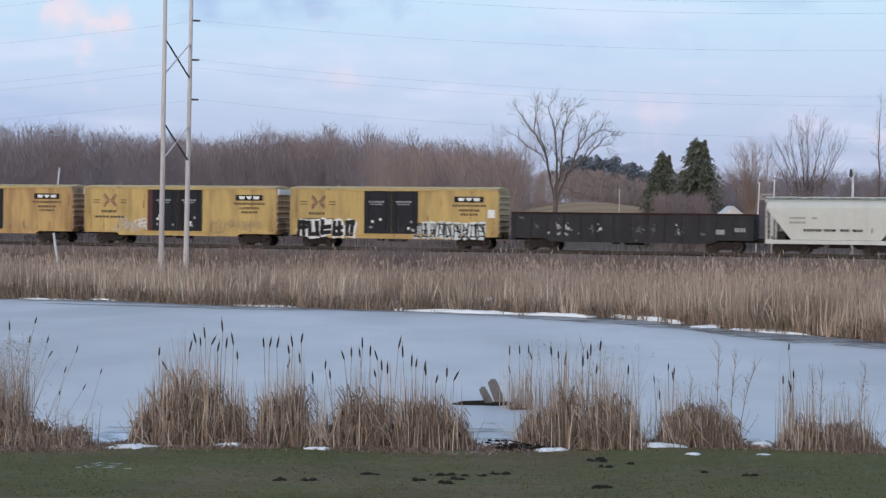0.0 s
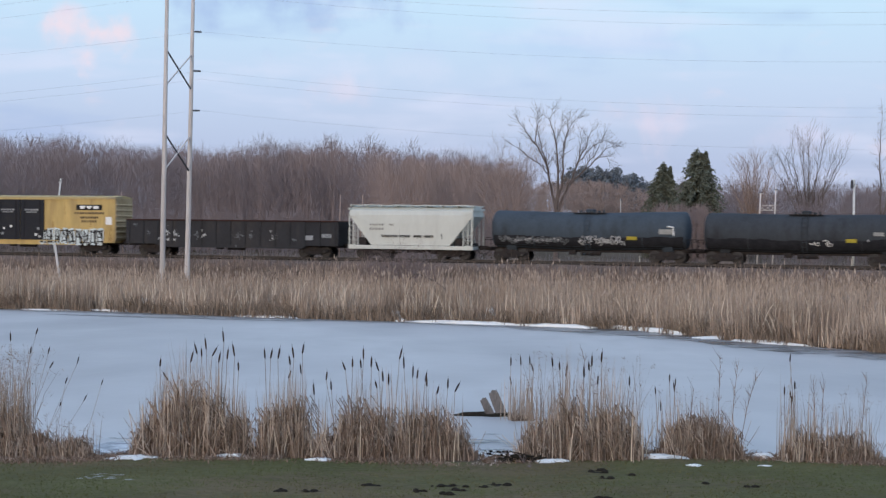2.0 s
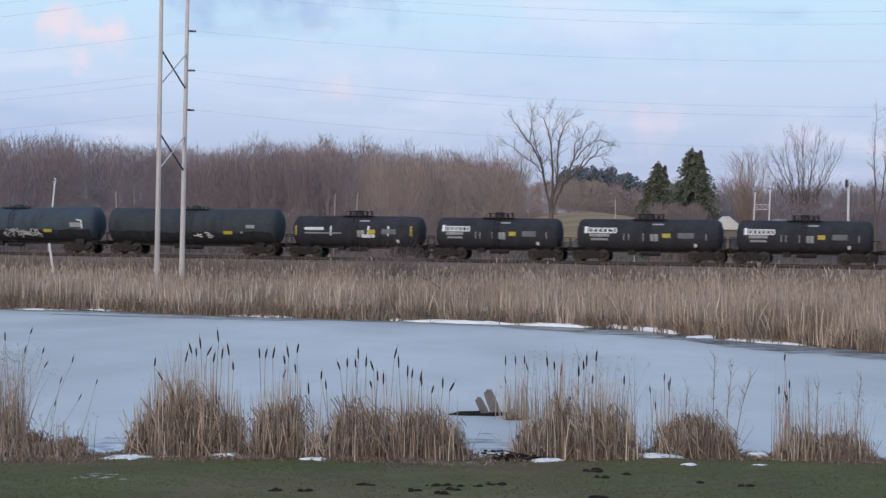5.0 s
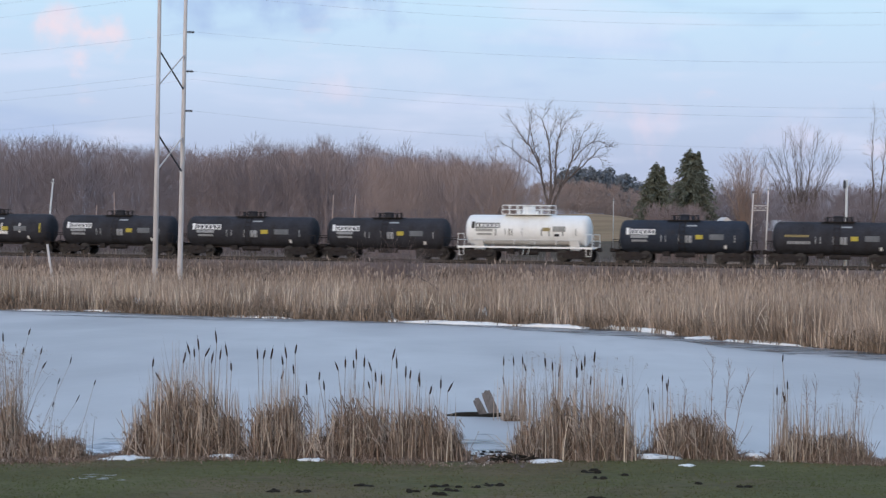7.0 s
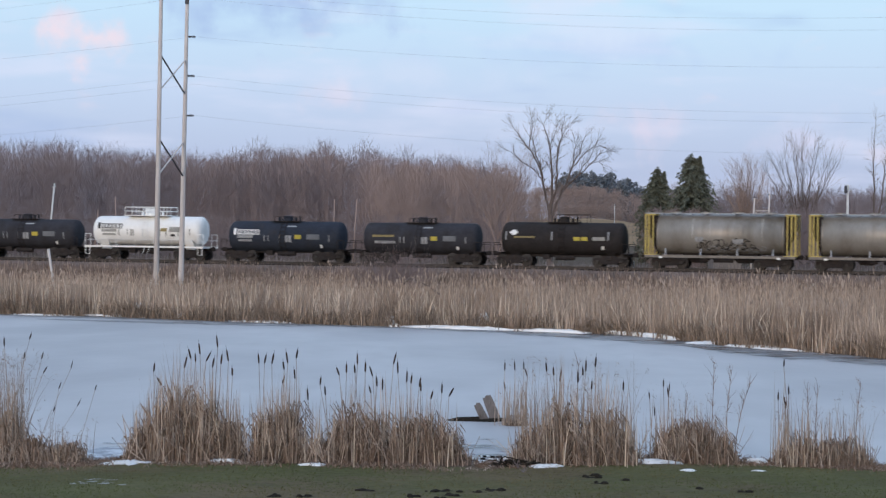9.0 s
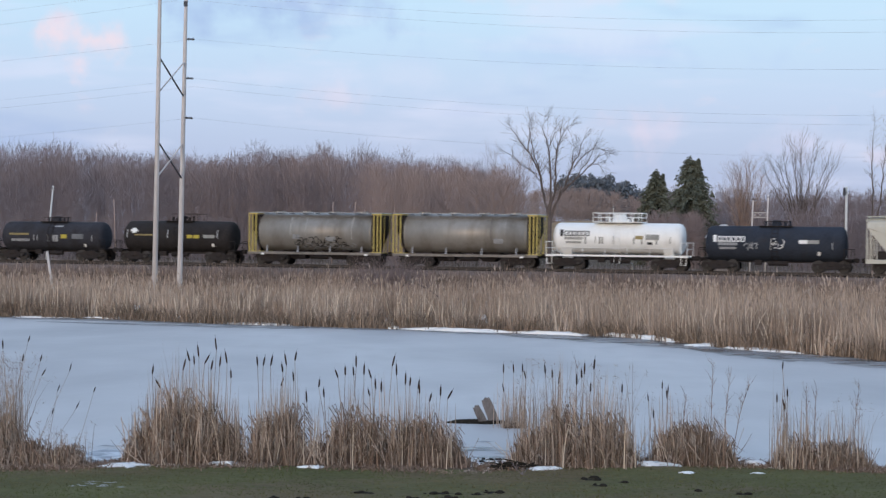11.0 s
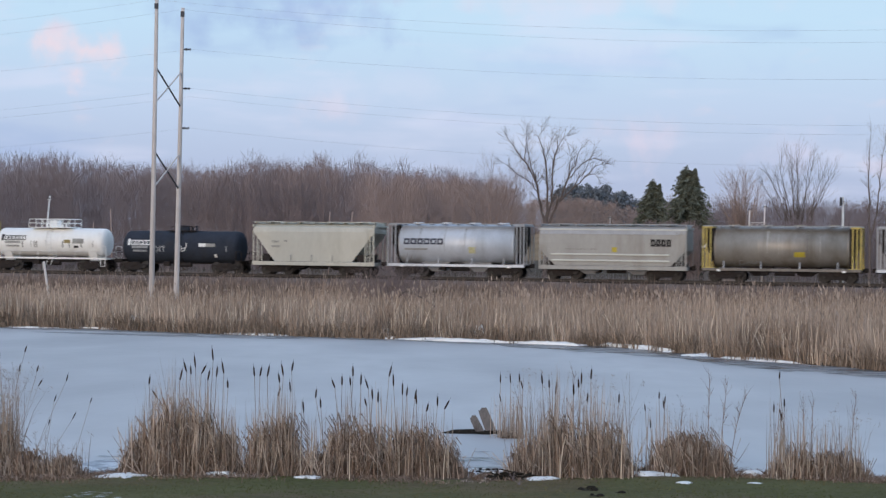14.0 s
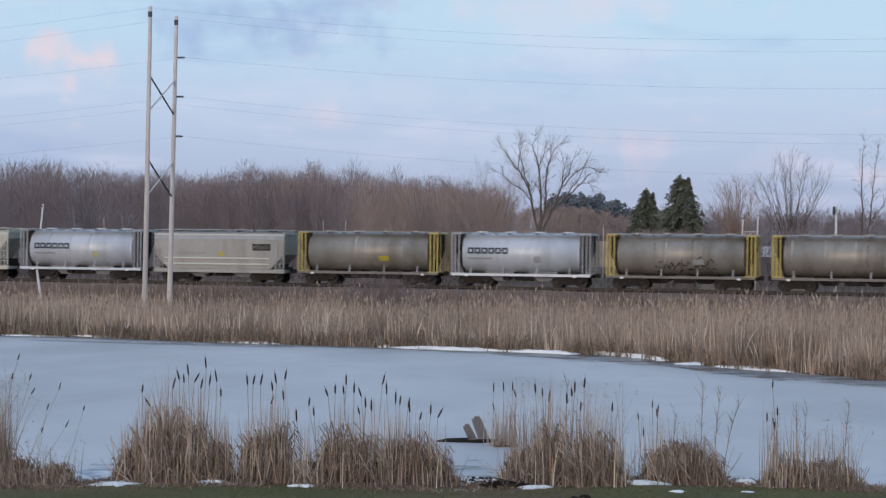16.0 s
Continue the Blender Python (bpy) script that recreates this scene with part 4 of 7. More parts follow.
def drift_branch():
    """A dark heap of rotten stems with one bent branch standing up from it."""
    th = empty("driftwood", "dark rotten branch on a heap of wet debris", "branch")
    th.location = (1.60, 38.3, max(0, height(1.60, 38.3)) - 0.02)
    rnd = random.Random(19)
    bm = bmesh.new()
    for _ in range(40):
        a, r = Vector((rnd.uniform(-0.30, 0.36), rnd.uniform(-0.1, 0.1), rnd.uniform(0.0, 0.16))), rnd.uniform(0.015, 0.04)
        tube(bm, a, a + Vector((rnd.uniform(-0.25, 0.25), rnd.uniform(-0.1, 0.1), rnd.uniform(-0.05, 0.08))), r, r * 0.6, 5)
    part("debris_heap", bm, "mud", th)
    bm = bmesh.new()
    pts = [Vector(p) for p in ((-0.30, 0, 0.02), (-0.27, 0, 0.17), (-0.20, 0, 0.23), (-0.05, 0, 0.20), (0.12, 0, 0.16))]
    for a, b in zip(pts, pts[1:]):
        tube(bm, a, b, 0.013, 0.011, 6)
    part("bent_branch", bm, "mud", th)


drift_branch()


def shards(name, material, label, category, spots, count, size, seed):
    """Small broken slabs that lie scattered at the edge of the ice."""
    rnd = random.Random(seed)
    V, F = [], []
    for _ in range(count):
        cx, cy, sx, sy = rnd.choice(spots)
        x, y, r, t = cx + rnd.gauss(0, sx), cy + rnd.gauss(0, sy), rnd.uniform(*size), rnd.uniform(0.01, 0.035)
        z, b, n = max(0.01, height(x, y)), len(V), 5
        ring = [(math.cos(k * 1.257 + rnd.uniform(-0.4, 0.4)) * r * rnd.uniform(0.7, 1.5), math.sin(k * 1.257) * r) for k in range(n)]
        tilt = rnd.uniform(-0.2, 0.2)
        V += [(x + p, y + q, z - 0.02) for p, q in ring] + [(x + p * 0.9, y + q * 0.9, z + t + p * tilt) for p, q in ring]
        F += [(b + k, b + (k + 1) % n, b + n + (k + 1) % n, b + n + k) for k in range(n)] + [tuple(b + n + k for k in range(n))]
    tagged(raw(name, V, F, material), label, category, kind="stuff")


SPOTS = [(-7.0, 40.3, 0.35, 0.7), (-6.5, 39.7, 0.2, 0.4), (1.15, 39.9, 0.2, 0.4), (4.5, 40.4, 0.3, 0.3), (6.8, 40.3, 0.3, 0.3), (-4.1, 38.9, 0.3, 0.2)]
shards("broken_ice", "snow", "small white slabs of broken ice along the bank", "ice", SPOTS, 95, (0.02, 0.07), 5)
shards("shore_debris", "mud", "small dark clods and debris along the bank", "debris", SPOTS[1:], 120, (0.02, 0.07), 6)


def reed_litter():
    def place(count, rng):
        x = rng.uniform(-28, 24, count)
        y = np.array([between(FAR_SHORE, q) for q in x]) + rng.gamma(2.0, 0.6, count) - 0.5
        return np.array([(a, b, max(0.0, height(a, b)) - 0.02) for a, b in zip(x, y) if noise.noise((a * 0.7, b * 0.7, 9)) > -0.2])
    # Litter blades coloured dark to put shade at the reed bed's foot.
    V, F, _ = blades(17000, place, lambda p, r: r.uniform(0.15, 1.0, len(p)) * (1 + 0.8 * np.array([max(0, noise.noise((a * 0.7, b * 0.7, 9))) for a, b, _ in p])), 0.042, (0.2, 1.4), np.random.default_rng(32), 3)
    M["reed_thatch"] = mat("shaded_reed_litter", (0.265, 0.205, 0.158), 0.95, vary=0.3, scale=0.6, fine=5, island=0.4)
    tagged(raw("reed_litter", V.tolist(), F, "reed_thatch"), "broken reeds and litter along the far shore, darkened as shade", "reeds", kind="stuff")


reed_litter()


def bank_scrub():
    """Low dark scrub and weeds between the reeds and the ballast."""
    def place(count, rng):
        s, w = rng.uniform(-48, 48, count), rng.uniform(-23, -4.3, count)
        p = [along(a, b, 0) for a, b in zip(s, w)]
        return np.array([(x, y, height(x, y) - 0.05) for x, y, _ in p if abs(x) < 0.26 * y + 2])
    M["scrub"] = mat("dark_brown_weeds", (0.245, 0.188, 0.160), 0.95, vary=0.3, scale=0.4, fine=4, island=0.3)
    for count, material, seed, tall in ((34000, "scrub", 41, 1.25), (6000, "reed", 42, 1.1)):
        V, F, _ = blades(count, place, lambda p, r: tall * (1 + 0.5 * np.array([noise.noise((a * 0.3, b * 0.3, 2)) for a, b, _ in p])) * r.uniform(0.4, 1.1, len(p)),
                         0.035, (0.1, 0.6), np.random.default_rng(seed), 2)
        tagged(raw("bank_scrub", V.tolist(), F, material), "low dark weeds along the railway bank", "scrub", kind="stuff")

    def crest(count, rng):
        p = [along(a, b, 0) for a, b in zip(rng.uniform(-48, 48, count), rng.uniform(-8.5, -3.3, count))]
        return np.array([(x, y, max(height(x, y), RAIL_Z - 1.35 + 0.48 * max(0.0, off_track(x, y) + 4.6)) - 0.05) for x, y, _ in p if abs(x) < 0.26 * y + 2])
    for count, material, seed in ((11000, "scrub", 43), (2200, "reed", 44)):
        V, F, _ = blades(count, crest, lambda p, r: r.uniform(0.3, 1.0, len(p)) * (1 + 0.5 * np.array([noise.noise((a * 0.5, b * 0.5, 6)) for a, b, _ in p])), 0.04, (0.1, 0.8), np.random.default_rng(seed), 2)
        tagged(raw("bank_scrub", V.tolist(), F, material), "brown weeds at the foot of the ballast", "scrub", kind="stuff")


bank_scrub()


def tall_weed(x, y, top, lean, seed):
    """One thin dead weed with short upright side shoots near its top."""
    rnd = random.Random(seed)
    w = Wood()
    pts = [Vector((lean * f * f, 0.05 * f, top * f)) for f in (0, 0.3, 0.6, 0.85, 1.0)]
    w.limb(pts, [0.012, 0.010, 0.008, 0.006, 0.003], 4)
    for _ in range(16):
        f = rnd.uniform(0.45, 1.0)
        w.grow(rnd, Vector((lean * f * f, 0.05 * f, top * f)), Vector((rnd.gauss(0, 0.35), rnd.gauss(0, 0.3), 1)).normalized(), rnd.uniform(0.08, 0.24), 0.005, 1, 2, 0.4, 0.05, 3)
    ob = raw("dead_weed", w.v, w.f, "thatch")
    ob.location = (x, y, max(0.0, height(x, y)) - 0.03)
    tagged(ob, "tall thin reddish-brown dead weed on the bank", "weed", "dead weeds")
    return ob


# ---------------------------------------------------------------- timber in the ice
def broken_posts():
    M["old_wood"] = mat("grey_rotten_wood", (0.185, 0.165, 0.155), 0.9, vary=0.35, scale=4, fine=30, stretch=(1, 1, 0.25), second=(0.09, 0.075, 0.065), bump=0.6)
    th = empty("broken_dock_posts", "two broken grey timbers leaning out of the ice", "timber")
    for (x, z0), (tx, tz), w in (((1.33, -0.1), (1.06, 0.42), 0.21), ((1.61, -0.1), (1.31, 0.62), 0.27)):
        bm = bmesh.new()
        a, b = Vector((x, 48.6, z0)), Vector((tx, 48.75, tz))
        d = (b - a).normalized()
        u, v = Vector((d.z, 0, -d.x)), Vector((0, 1, 0))
        secs = []
        for f, k in ((0, 1.05), (0.5, 1.0), (0.85, 0.95), (1.0, 0.8)):
            c = a.lerp(b, f)
            jag = [0, 0, 0, 0, 0, 0] if f < 1 else [0.02, -0.05, 0.03, -0.02, 0.04, -0.04]
            ring = []
            for i, (p, q) in enumerate(((-0.5, -0.3), (0, -0.34), (0.5, -0.3), (0.5, 0.3), (0, 0.33), (-0.5, 0.3))):
                ring.append(c + u * p * w * k + v * q * w * k + d * jag[i])
            secs.append(ring)
        loft(bm, secs)
        part("timber", bm, M["old_wood"], th)
    rnd = random.Random(4)
    bm = bmesh.new()
    n = 26
    top, ring = [], []
    for i in range(n):
        a = i * 2 * math.pi / n
        k = 1 + 0.4 * noise.noise((math.cos(a) * 2, math.sin(a) * 2, 7))
        ring.append(bm.verts.new((1.16 + math.cos(a) * 0.95 * k, 48.7 + math.sin(a) * 0.35 * k, -0.01)))
        top.append(bm.verts.new((1.16 + math.cos(a) * 0.62 * k, 48.7 + math.sin(a) * 0.22 * k, 0.03 + rnd.uniform(0, 0.07))))
    for i in range(n):
        j = (i + 1) % n
        bm.faces.new((ring[i], ring[j], top[j], top[i]))
    bm.faces.new(top)
    tagged(part("muddy_hummock", bm, "mud"), "low dark hummock of mud and debris in the ice", "mud")


broken_posts()


# ---------------------------------------------------------------- trees
class Wood:
    """Collects tapered limbs as plain arrays."""

    def __init__(self):
        self.v, self.f = [], []

    def limb(self, pts, radii, sides=3):
        rings = []
        for i, (p, r) in enumerate(zip(pts, radii)):
            d = (pts[min(i + 1, len(pts) - 1)] - pts[max(i - 1, 0)]).normalized()
            u = d.orthogonal().normalized()
            w = d.cross(u)
            rings.append(len(self.v))
            for k in range(sides):
                a = 2 * math.pi * k / sides
                self.v.append(p + (u * math.cos(a) + w * math.sin(a)) * r)
        for a, b in zip(rings, rings[1:]):
            for k in range(sides):
                j = (k + 1) % sides
                self.f.append((a + k, a + j, b + j, b + k))

    def grow(self, rnd, p, d, length, r, level, kids, angle, lift, sides=5, thin=0.55):
        n = 4
        pts, radii = [p.copy()], [r]
        for i in range(n):
            d = (d + Vector((rnd.gauss(0, 0.14), rnd.gauss(0, 0.12), rnd.gauss(0, 0.06) + lift))).normalized()
            pts.append(pts[-1] + d * (length / n))
            radii.append(r * (1 - (1 - thin) * (i + 1) / n))
        self.limb(pts, radii, sides if level > 2 else 3)
        if level <= 0:
            return
        for k in range(kids):
            f = rnd.uniform(0.42, 1.0) if k else 1.0
            i = min(n - 1, int(f * n))
            q = pts[i].lerp(pts[i + 1], f * n - i)
            side = Vector((rnd.gauss(0, 1), rnd.gauss(0, 1), rnd.gauss(0, 0.5))).normalized()
            a = angle * rnd.uniform(0.6, 1.3) * (0.5 if k == 0 else 1)
            nd = (d * math.cos(a) + side * math.sin(a)).normalized()
            self.grow(rnd, q, nd, length * rnd.uniform(0.55, 0.78), radii[i] * (0.82 if k == 0 else 0.56), level - 1, kids, angle, lift, sides, thin)


def bare_tree(x, y, tall, limbs, spread, r, seed, material, label, fork=0.3, level=4, kids=4, lift=0.03, angle=0.55):
    rnd = random.Random(seed)
    th = empty("bare_tree", label, "tree")
    z = height(x, y) - 0.2
    th.location = (x, y, z)
    w = Wood()
    top = Vector((rnd.uniform(-0.2, 0.2), 0, tall * fork))
    w.limb([Vector((0, 0, 0)), top * 0.5, top], [r * 1.25, r, r * 0.9], 8)
    raw("trunk", w.v, w.f, "bark", th, smooth=True)
    w = Wood()
    for k in range(limbs):
        a = 2 * math.pi * (k + 0.5 * rnd.random()) / limbs
        s = spread * rnd.uniform(0.5, 1.15)
        d = Vector((math.cos(a) * s, math.sin(a) * s * 0.8, 1)).normalized()
        w.grow(rnd, top * rnd.uniform(0.72, 1.0), d, tall * (1 - fork) * rnd.uniform(0.38, 0.48), r * 0.5, level, kids, angle, lift)
    raw("crown", w.v, w.f, material, th)


def path_tree(x, y, trunk, scale, limbs, label, seed, twig=(0.5, 1.1), bare=7.0, each=3, deep=2.2, fine=0.016, level=2):
    """A bare tree from the course of its stems. limbs: runs of (sideways, up, radius) in metres from its foot; fine twigs clothe them above bare."""
    rnd = random.Random(seed)
    th = empty("bare_tree", label, "tree")
    th.location = (x, y, height(x, y) - 0.2)
    w = Wood()
    w.limb([Vector((a * scale, 0, b * scale)) for a, b, _ in trunk], [r for _, _, r in trunk], 8)
    raw("trunk", w.v, w.f, "bark", th, smooth=True)
    for path in limbs:
        w = Wood()
        dy = rnd.uniform(-deep, deep)
        pts = [Vector((a * scale, dy * max(0.0, b - 6.5) / 9, b * (scale + 1) / 2)) for a, b, _ in path]
        curve, rad = [], []
        for k in range(len(pts) - 1):
            n = max(2, int((pts[k + 1] - pts[k]).length / 0.55))
            for i in range(n):
                f = i / n
                wob = Vector((rnd.gauss(0, 0.045), rnd.gauss(0, 0.05), rnd.gauss(0, 0.045))) if curve else Vector((0, 0, 0))
                curve.append(pts[k].lerp(pts[k + 1], f) + wob)
                rad.append(0.78 * (path[k][2] + (path[k + 1][2] - path[k][2]) * f))
        curve.append(pts[-1])
        rad.append(path[-1][2])
        w.limb(curve, rad, 6)
        n = len(curve)
        for i in range(1, n):
            if curve[i].z < bare * scale:
                continue
            for _ in range(each + (2 if i == n - 1 else 0)):
                d = (curve[i] - curve[i - 1]).normalized()
                side = Vector((rnd.gauss(0, 1), rnd.gauss(0, 0.9), rnd.gauss(0.15, 0.5))).normalized()
                a = rnd.uniform(0.3, 1.0)
                w.grow(rnd, curve[i], (d * math.cos(a) + side * math.sin(a)).normalized(), rnd.uniform(*twig), min(max(fine, rad[i] * 0.4), 0.030), level, 3, 0.6, 0.03, 3)
        raw("limb", w.v, w.f, "bark", th)


path_tree(10.45, 175, ((0, 0, 0.33), (0.03, 3.2, 0.25), (0.05, 6.2, 0.21)), 0.93, (
    ((0.0, 5.6, 0.17), (-0.45, 7.6, 0.14), (-0.9, 9.9, 0.115), (-1.7, 11.7, 0.09), (-2.4, 12.6, 0.065), (-3.5, 14.0, 0.04), (-4.0, 14.8, 0.015)),
    ((-2.2, 12.4, 0.06), (-2.15, 13.5, 0.04), (-2.05, 15.2, 0.014)),
    ((-0.8, 9.5, 0.085), (-1.05, 10.8, 0.075), (-1.6, 12.4, 0.055), (-1.85, 14.0, 0.035), (-1.75, 14.9, 0.014)),
    ((-0.8, 9.3, 0.05), (-1.7, 10.3, 0.04), (-2.8, 11.0, 0.03), (-4.3, 12.1, 0.012)),
    ((0.05, 5.8, 0.17), (0.1, 9.4, 0.12), (0.0, 11.2, 0.095), (-0.35, 12.9, 0.065), (-0.8, 14.7, 0.035), (-0.6, 15.6, 0.014)),
    ((-0.2, 12.4, 0.05), (0.25, 13.5, 0.035), (0.45, 14.4, 0.014)),
    ((0.05, 6.0, 0.15), (0.58, 9.1, 0.11), (0.55, 11.2, 0.085), (0.8, 12.9, 0.06), (1.25, 14.3, 0.035), (1.95, 14.8, 0.014)),
    ((0.65, 12.2, 0.05), (1.15, 13.5, 0.03), (1.2, 14.7, 0.014)),
    ((0.1, 5.6, 0.18), (0.7, 7.2, 0.15), (1.5, 8.9, 0.125), (2.05, 10.5, 0.095), (2.9, 12.0, 0.06), (3.45, 13.6, 0.016)),
    ((2.3, 11.0, 0.05), (2.4, 12.2, 0.035), (2.55, 12.9, 0.014)),
    ((1.35, 8.4, 0.11), (2.75, 9.9, 0.085), (3.8, 10.8, 0.06), (4.85, 11.9, 0.035), (5.8, 12.1, 0.014)),
    ((2.9, 10.2, 0.06), (4.0, 11.7, 0.035), (4.6, 13.1, 0.014)),
    ((3.8, 10.8, 0.045), (4.85, 11.2, 0.03), (5.3, 10.7, 0.013)),
    ((2.5, 10.8, 0.06), (3.6, 12.2, 0.04), (4.7, 12.8, 0.03), (5.6, 12.4, 0.013))),
    "large bare spreading tree with many leaders behind the railway", 17, (0.4, 0.9), 7.6, 3, 2.2, 0.014)


def fan_tree(x, y, tall, fork, half, limbs, seed, material, label, r=0.11, twig=1.0, droop=0.0):
    """A bare tree whose straight limbs fan out from a low fork into a rounded crown."""
    rnd = random.Random(seed)
    th = empty("bare_tree", label, "tree")
    th.location = (x, y, height(x, y) - 0.2)
    w = Wood()
    w.limb([Vector((0, 0, 0)), Vector((0.05, 0, fork * 0.6)), Vector((0, 0, fork))], [r * 1.7, r * 1.4, r * 1.3], 8)
    raw("trunk", w.v, w.f, "bark", th, smooth=True)
    for k in range(limbs):
        w = Wood()
        u = -1 + 2 * (k + 0.5) / limbs + rnd.uniform(-0.06, 0.06)
        end = Vector((u * half, rnd.uniform(-0.7, 0.7) * half, fork + (tall - fork) * math.sqrt(max(0.05, 1 - 0.62 * u * u)) * rnd.uniform(0.85, 1.0)))
        start = Vector((u * 0.25, 0, fork * rnd.uniform(0.75, 1.0)))
        pts = [start.lerp(end, f) + Vector((rnd.gauss(0, 0.06) - u * 0.25 * math.sin(f * 3.14), 0, (0.25 + droop) * math.sin(f * 3.14) * abs(u))) for f in [i / 9 for i in range(10)]]
        pts[0] = start
        rad = [r * (1 - 0.8 * i / 9) * rnd.uniform(0.8, 1.0) for i in range(10)]
        w.limb(pts, rad, 5)
        for i in range(2, 10):
            for _ in range(3):
                d = (pts[i] - pts[i - 1]).normalized()
                side = Vector((rnd.gauss(0, 1), rnd.gauss(0, 0.7), rnd.gauss(0.2 - droop, 0.4))).normalized()
                a = rnd.uniform(0.25, 0.65)
                w.grow(rnd, pts[i], (d * math.cos(a) + side * math.sin(a)).normalized(), rnd.uniform(0.8, 1.5) * twig, max(0.016, rad[i] * 0.42), 2, 3, 0.5, 0.05 - droop, 3)
        raw("limb", w.v, w.f, material, th)


fan_tree(38.6, 198, 13.9, 3.6, 4.0, 13, 33, "bark", "bare many-limbed tree with a rounded crown behind the railway", 0.075)
fan_tree(34.9, 212, 11.8, 2.6, 2.5, 20, 63, "twig_far", "pale tan bushy bare tree", 0.07, 0.9, 0.06)
path_tree(42.1, 180, ((0, 0, 0.2), (0, 2.5, 0.16), (0, 5.0, 0.15)), 1.0, (
    ((0, 4.8, 0.12), (-0.1, 8.5, 0.09), (-0.25, 11.2, 0.06), (-0.15, 13.6, 0.03), (-0.05, 15.2, 0.012)),
    ((0.05, 4.8, 0.11), (0.75, 8.0, 0.08), (0.9, 10.6, 0.055), (1.15, 12.8, 0.03), (1.3, 14.6, 0.012)),
    ((0.4, 6.6, 0.06), (1.9, 9.0, 0.04), (2.5, 10.6, 0.012)),
    ((0.2, 6.2, 0.05), (2.1, 7.8, 0.035), (3.1, 9.2, 0.012))),
    "tall slim bare tree with two upright stems behind the railway", 41, (0.35, 0.8), 7.0, 3, 0.8, 0.013)
bare_tree(6.0, 190, 12.6, 7, 0.32, 0.2, 52, "twig_tan", "pale tan bare tree at the edge of the woods", 0.12, 4, 4, 0.06)


def spruce(x, y, tall, half, tips, seed, label):
    """A broad ragged spruce: drooping sprays on every branch, several leaders at its top. tips: (sideways, drop) of each leader."""
    rnd = random.Random(seed)
    th = empty("spruce", label, "tree", "spruces")
    th.location = (x, y, height(x, y) - 0.2)
    w = Wood()
    w.limb([Vector((0, 0, 0)), Vector((0, 0, tall * 0.97))], [0.26, 0.03], 7)
    raw("trunk", w.v, w.f, "bark", th)
    v, f = [], []

    def branch(foot, reach, lean):
        a = rnd.uniform(0, 2 * math.pi)
        L = reach * rnd.uniform(0.62, 1.12) * (1 + 0.16 * noise.noise((a * 1.3 + seed, foot.z * 0.5, seed)))
        d, s = Vector((math.cos(a), math.sin(a), 0)), Vector((-math.sin(a), math.cos(a), 0))
        rise = 0.02 - 0.30 * lean
        for j in range(11):
            t = (j + rnd.random()) / 11
            c = foot + d * L * t + Vector((0, 0, L * (rise * t - 0.28 * t * t)))
            for _ in range(2):
                size = rnd.uniform(0.10, 0.24) * (1.15 - 0.4 * t) * min(1.0, 0.3 + reach * 0.45)
                out = (d * rnd.uniform(0.3, 1.0) + s * rnd.uniform(-1.1, 1.1) + Vector((0, 0, rnd.uniform(-0.75, 0.15)))).normalized()
                cross = out.cross(Vector((rnd.gauss(0, 1), rnd.gauss(0, 1), rnd.gauss(0, 1)))).normalized()
                b = len(v)
                v.extend([c - cross * size * 0.55, c + cross * size * 0.55, c + out * size * 2.4])
                f.append((b, b + 1, b + 2))
    for k, (dx, drop) in enumerate(tips):
        peak = tall - drop
        count = int(1500 * (1 if k == 0 else 0.3))
        for _ in range(count):
            depth = rnd.random() ** (0.62 if k == 0 else 0.9) * (tall * 0.93 if k == 0 else 3.0)
            reach = half * min(1.0, depth / 4.6) ** 0.8 * (1 if k == 0 else 0.6) + 0.04
            branch(Vector((dx * max(0.0, 1 - depth / 4.0), 0, peak - depth)), reach, min(1, depth / tall * 1.6))
    raw("crown", v, f, "needle", th)


spruce(25.5, 217, 11.6, 2.5, ((-0.2, 0.0), (0.7, 0.7)), 3, "dark green ragged spruce tree behind the railway")
spruce(28.3, 208, 12.9, 3.05, ((-0.2, 0.0), (0.75, 0.5)), 4, "taller broad dark green spruce behind the railway")


for x, y, top, lean, seed in ((5.95, 40.2, 2.15, 0.04, 1), (6.25, 40.3, 2.0, 0.14, 2), (6.45, 40.2, 1.75, 0.34, 3), (8.95, 39.8, 1.8, 0.12, 4), (5.3, 40.0, 1.5, 0.1, 5),
                              (7.95, 39.7, 1.75, -0.05, 6), (8.1, 39.8, 1.65, 0.05, 7), (2.95, 39.4, 2.1, 0.05, 8)):
    tall_weed(x, y, top, lean, seed)

SKYLINE = [(-78, 1.06), (-62, 1.06), (-43, 1.02), (-30, 0.92), (-22, 0.99), (-14, 1.03), (-6, 0.99), (0, 0.94), (6, 0.88), (12, 0.82)]


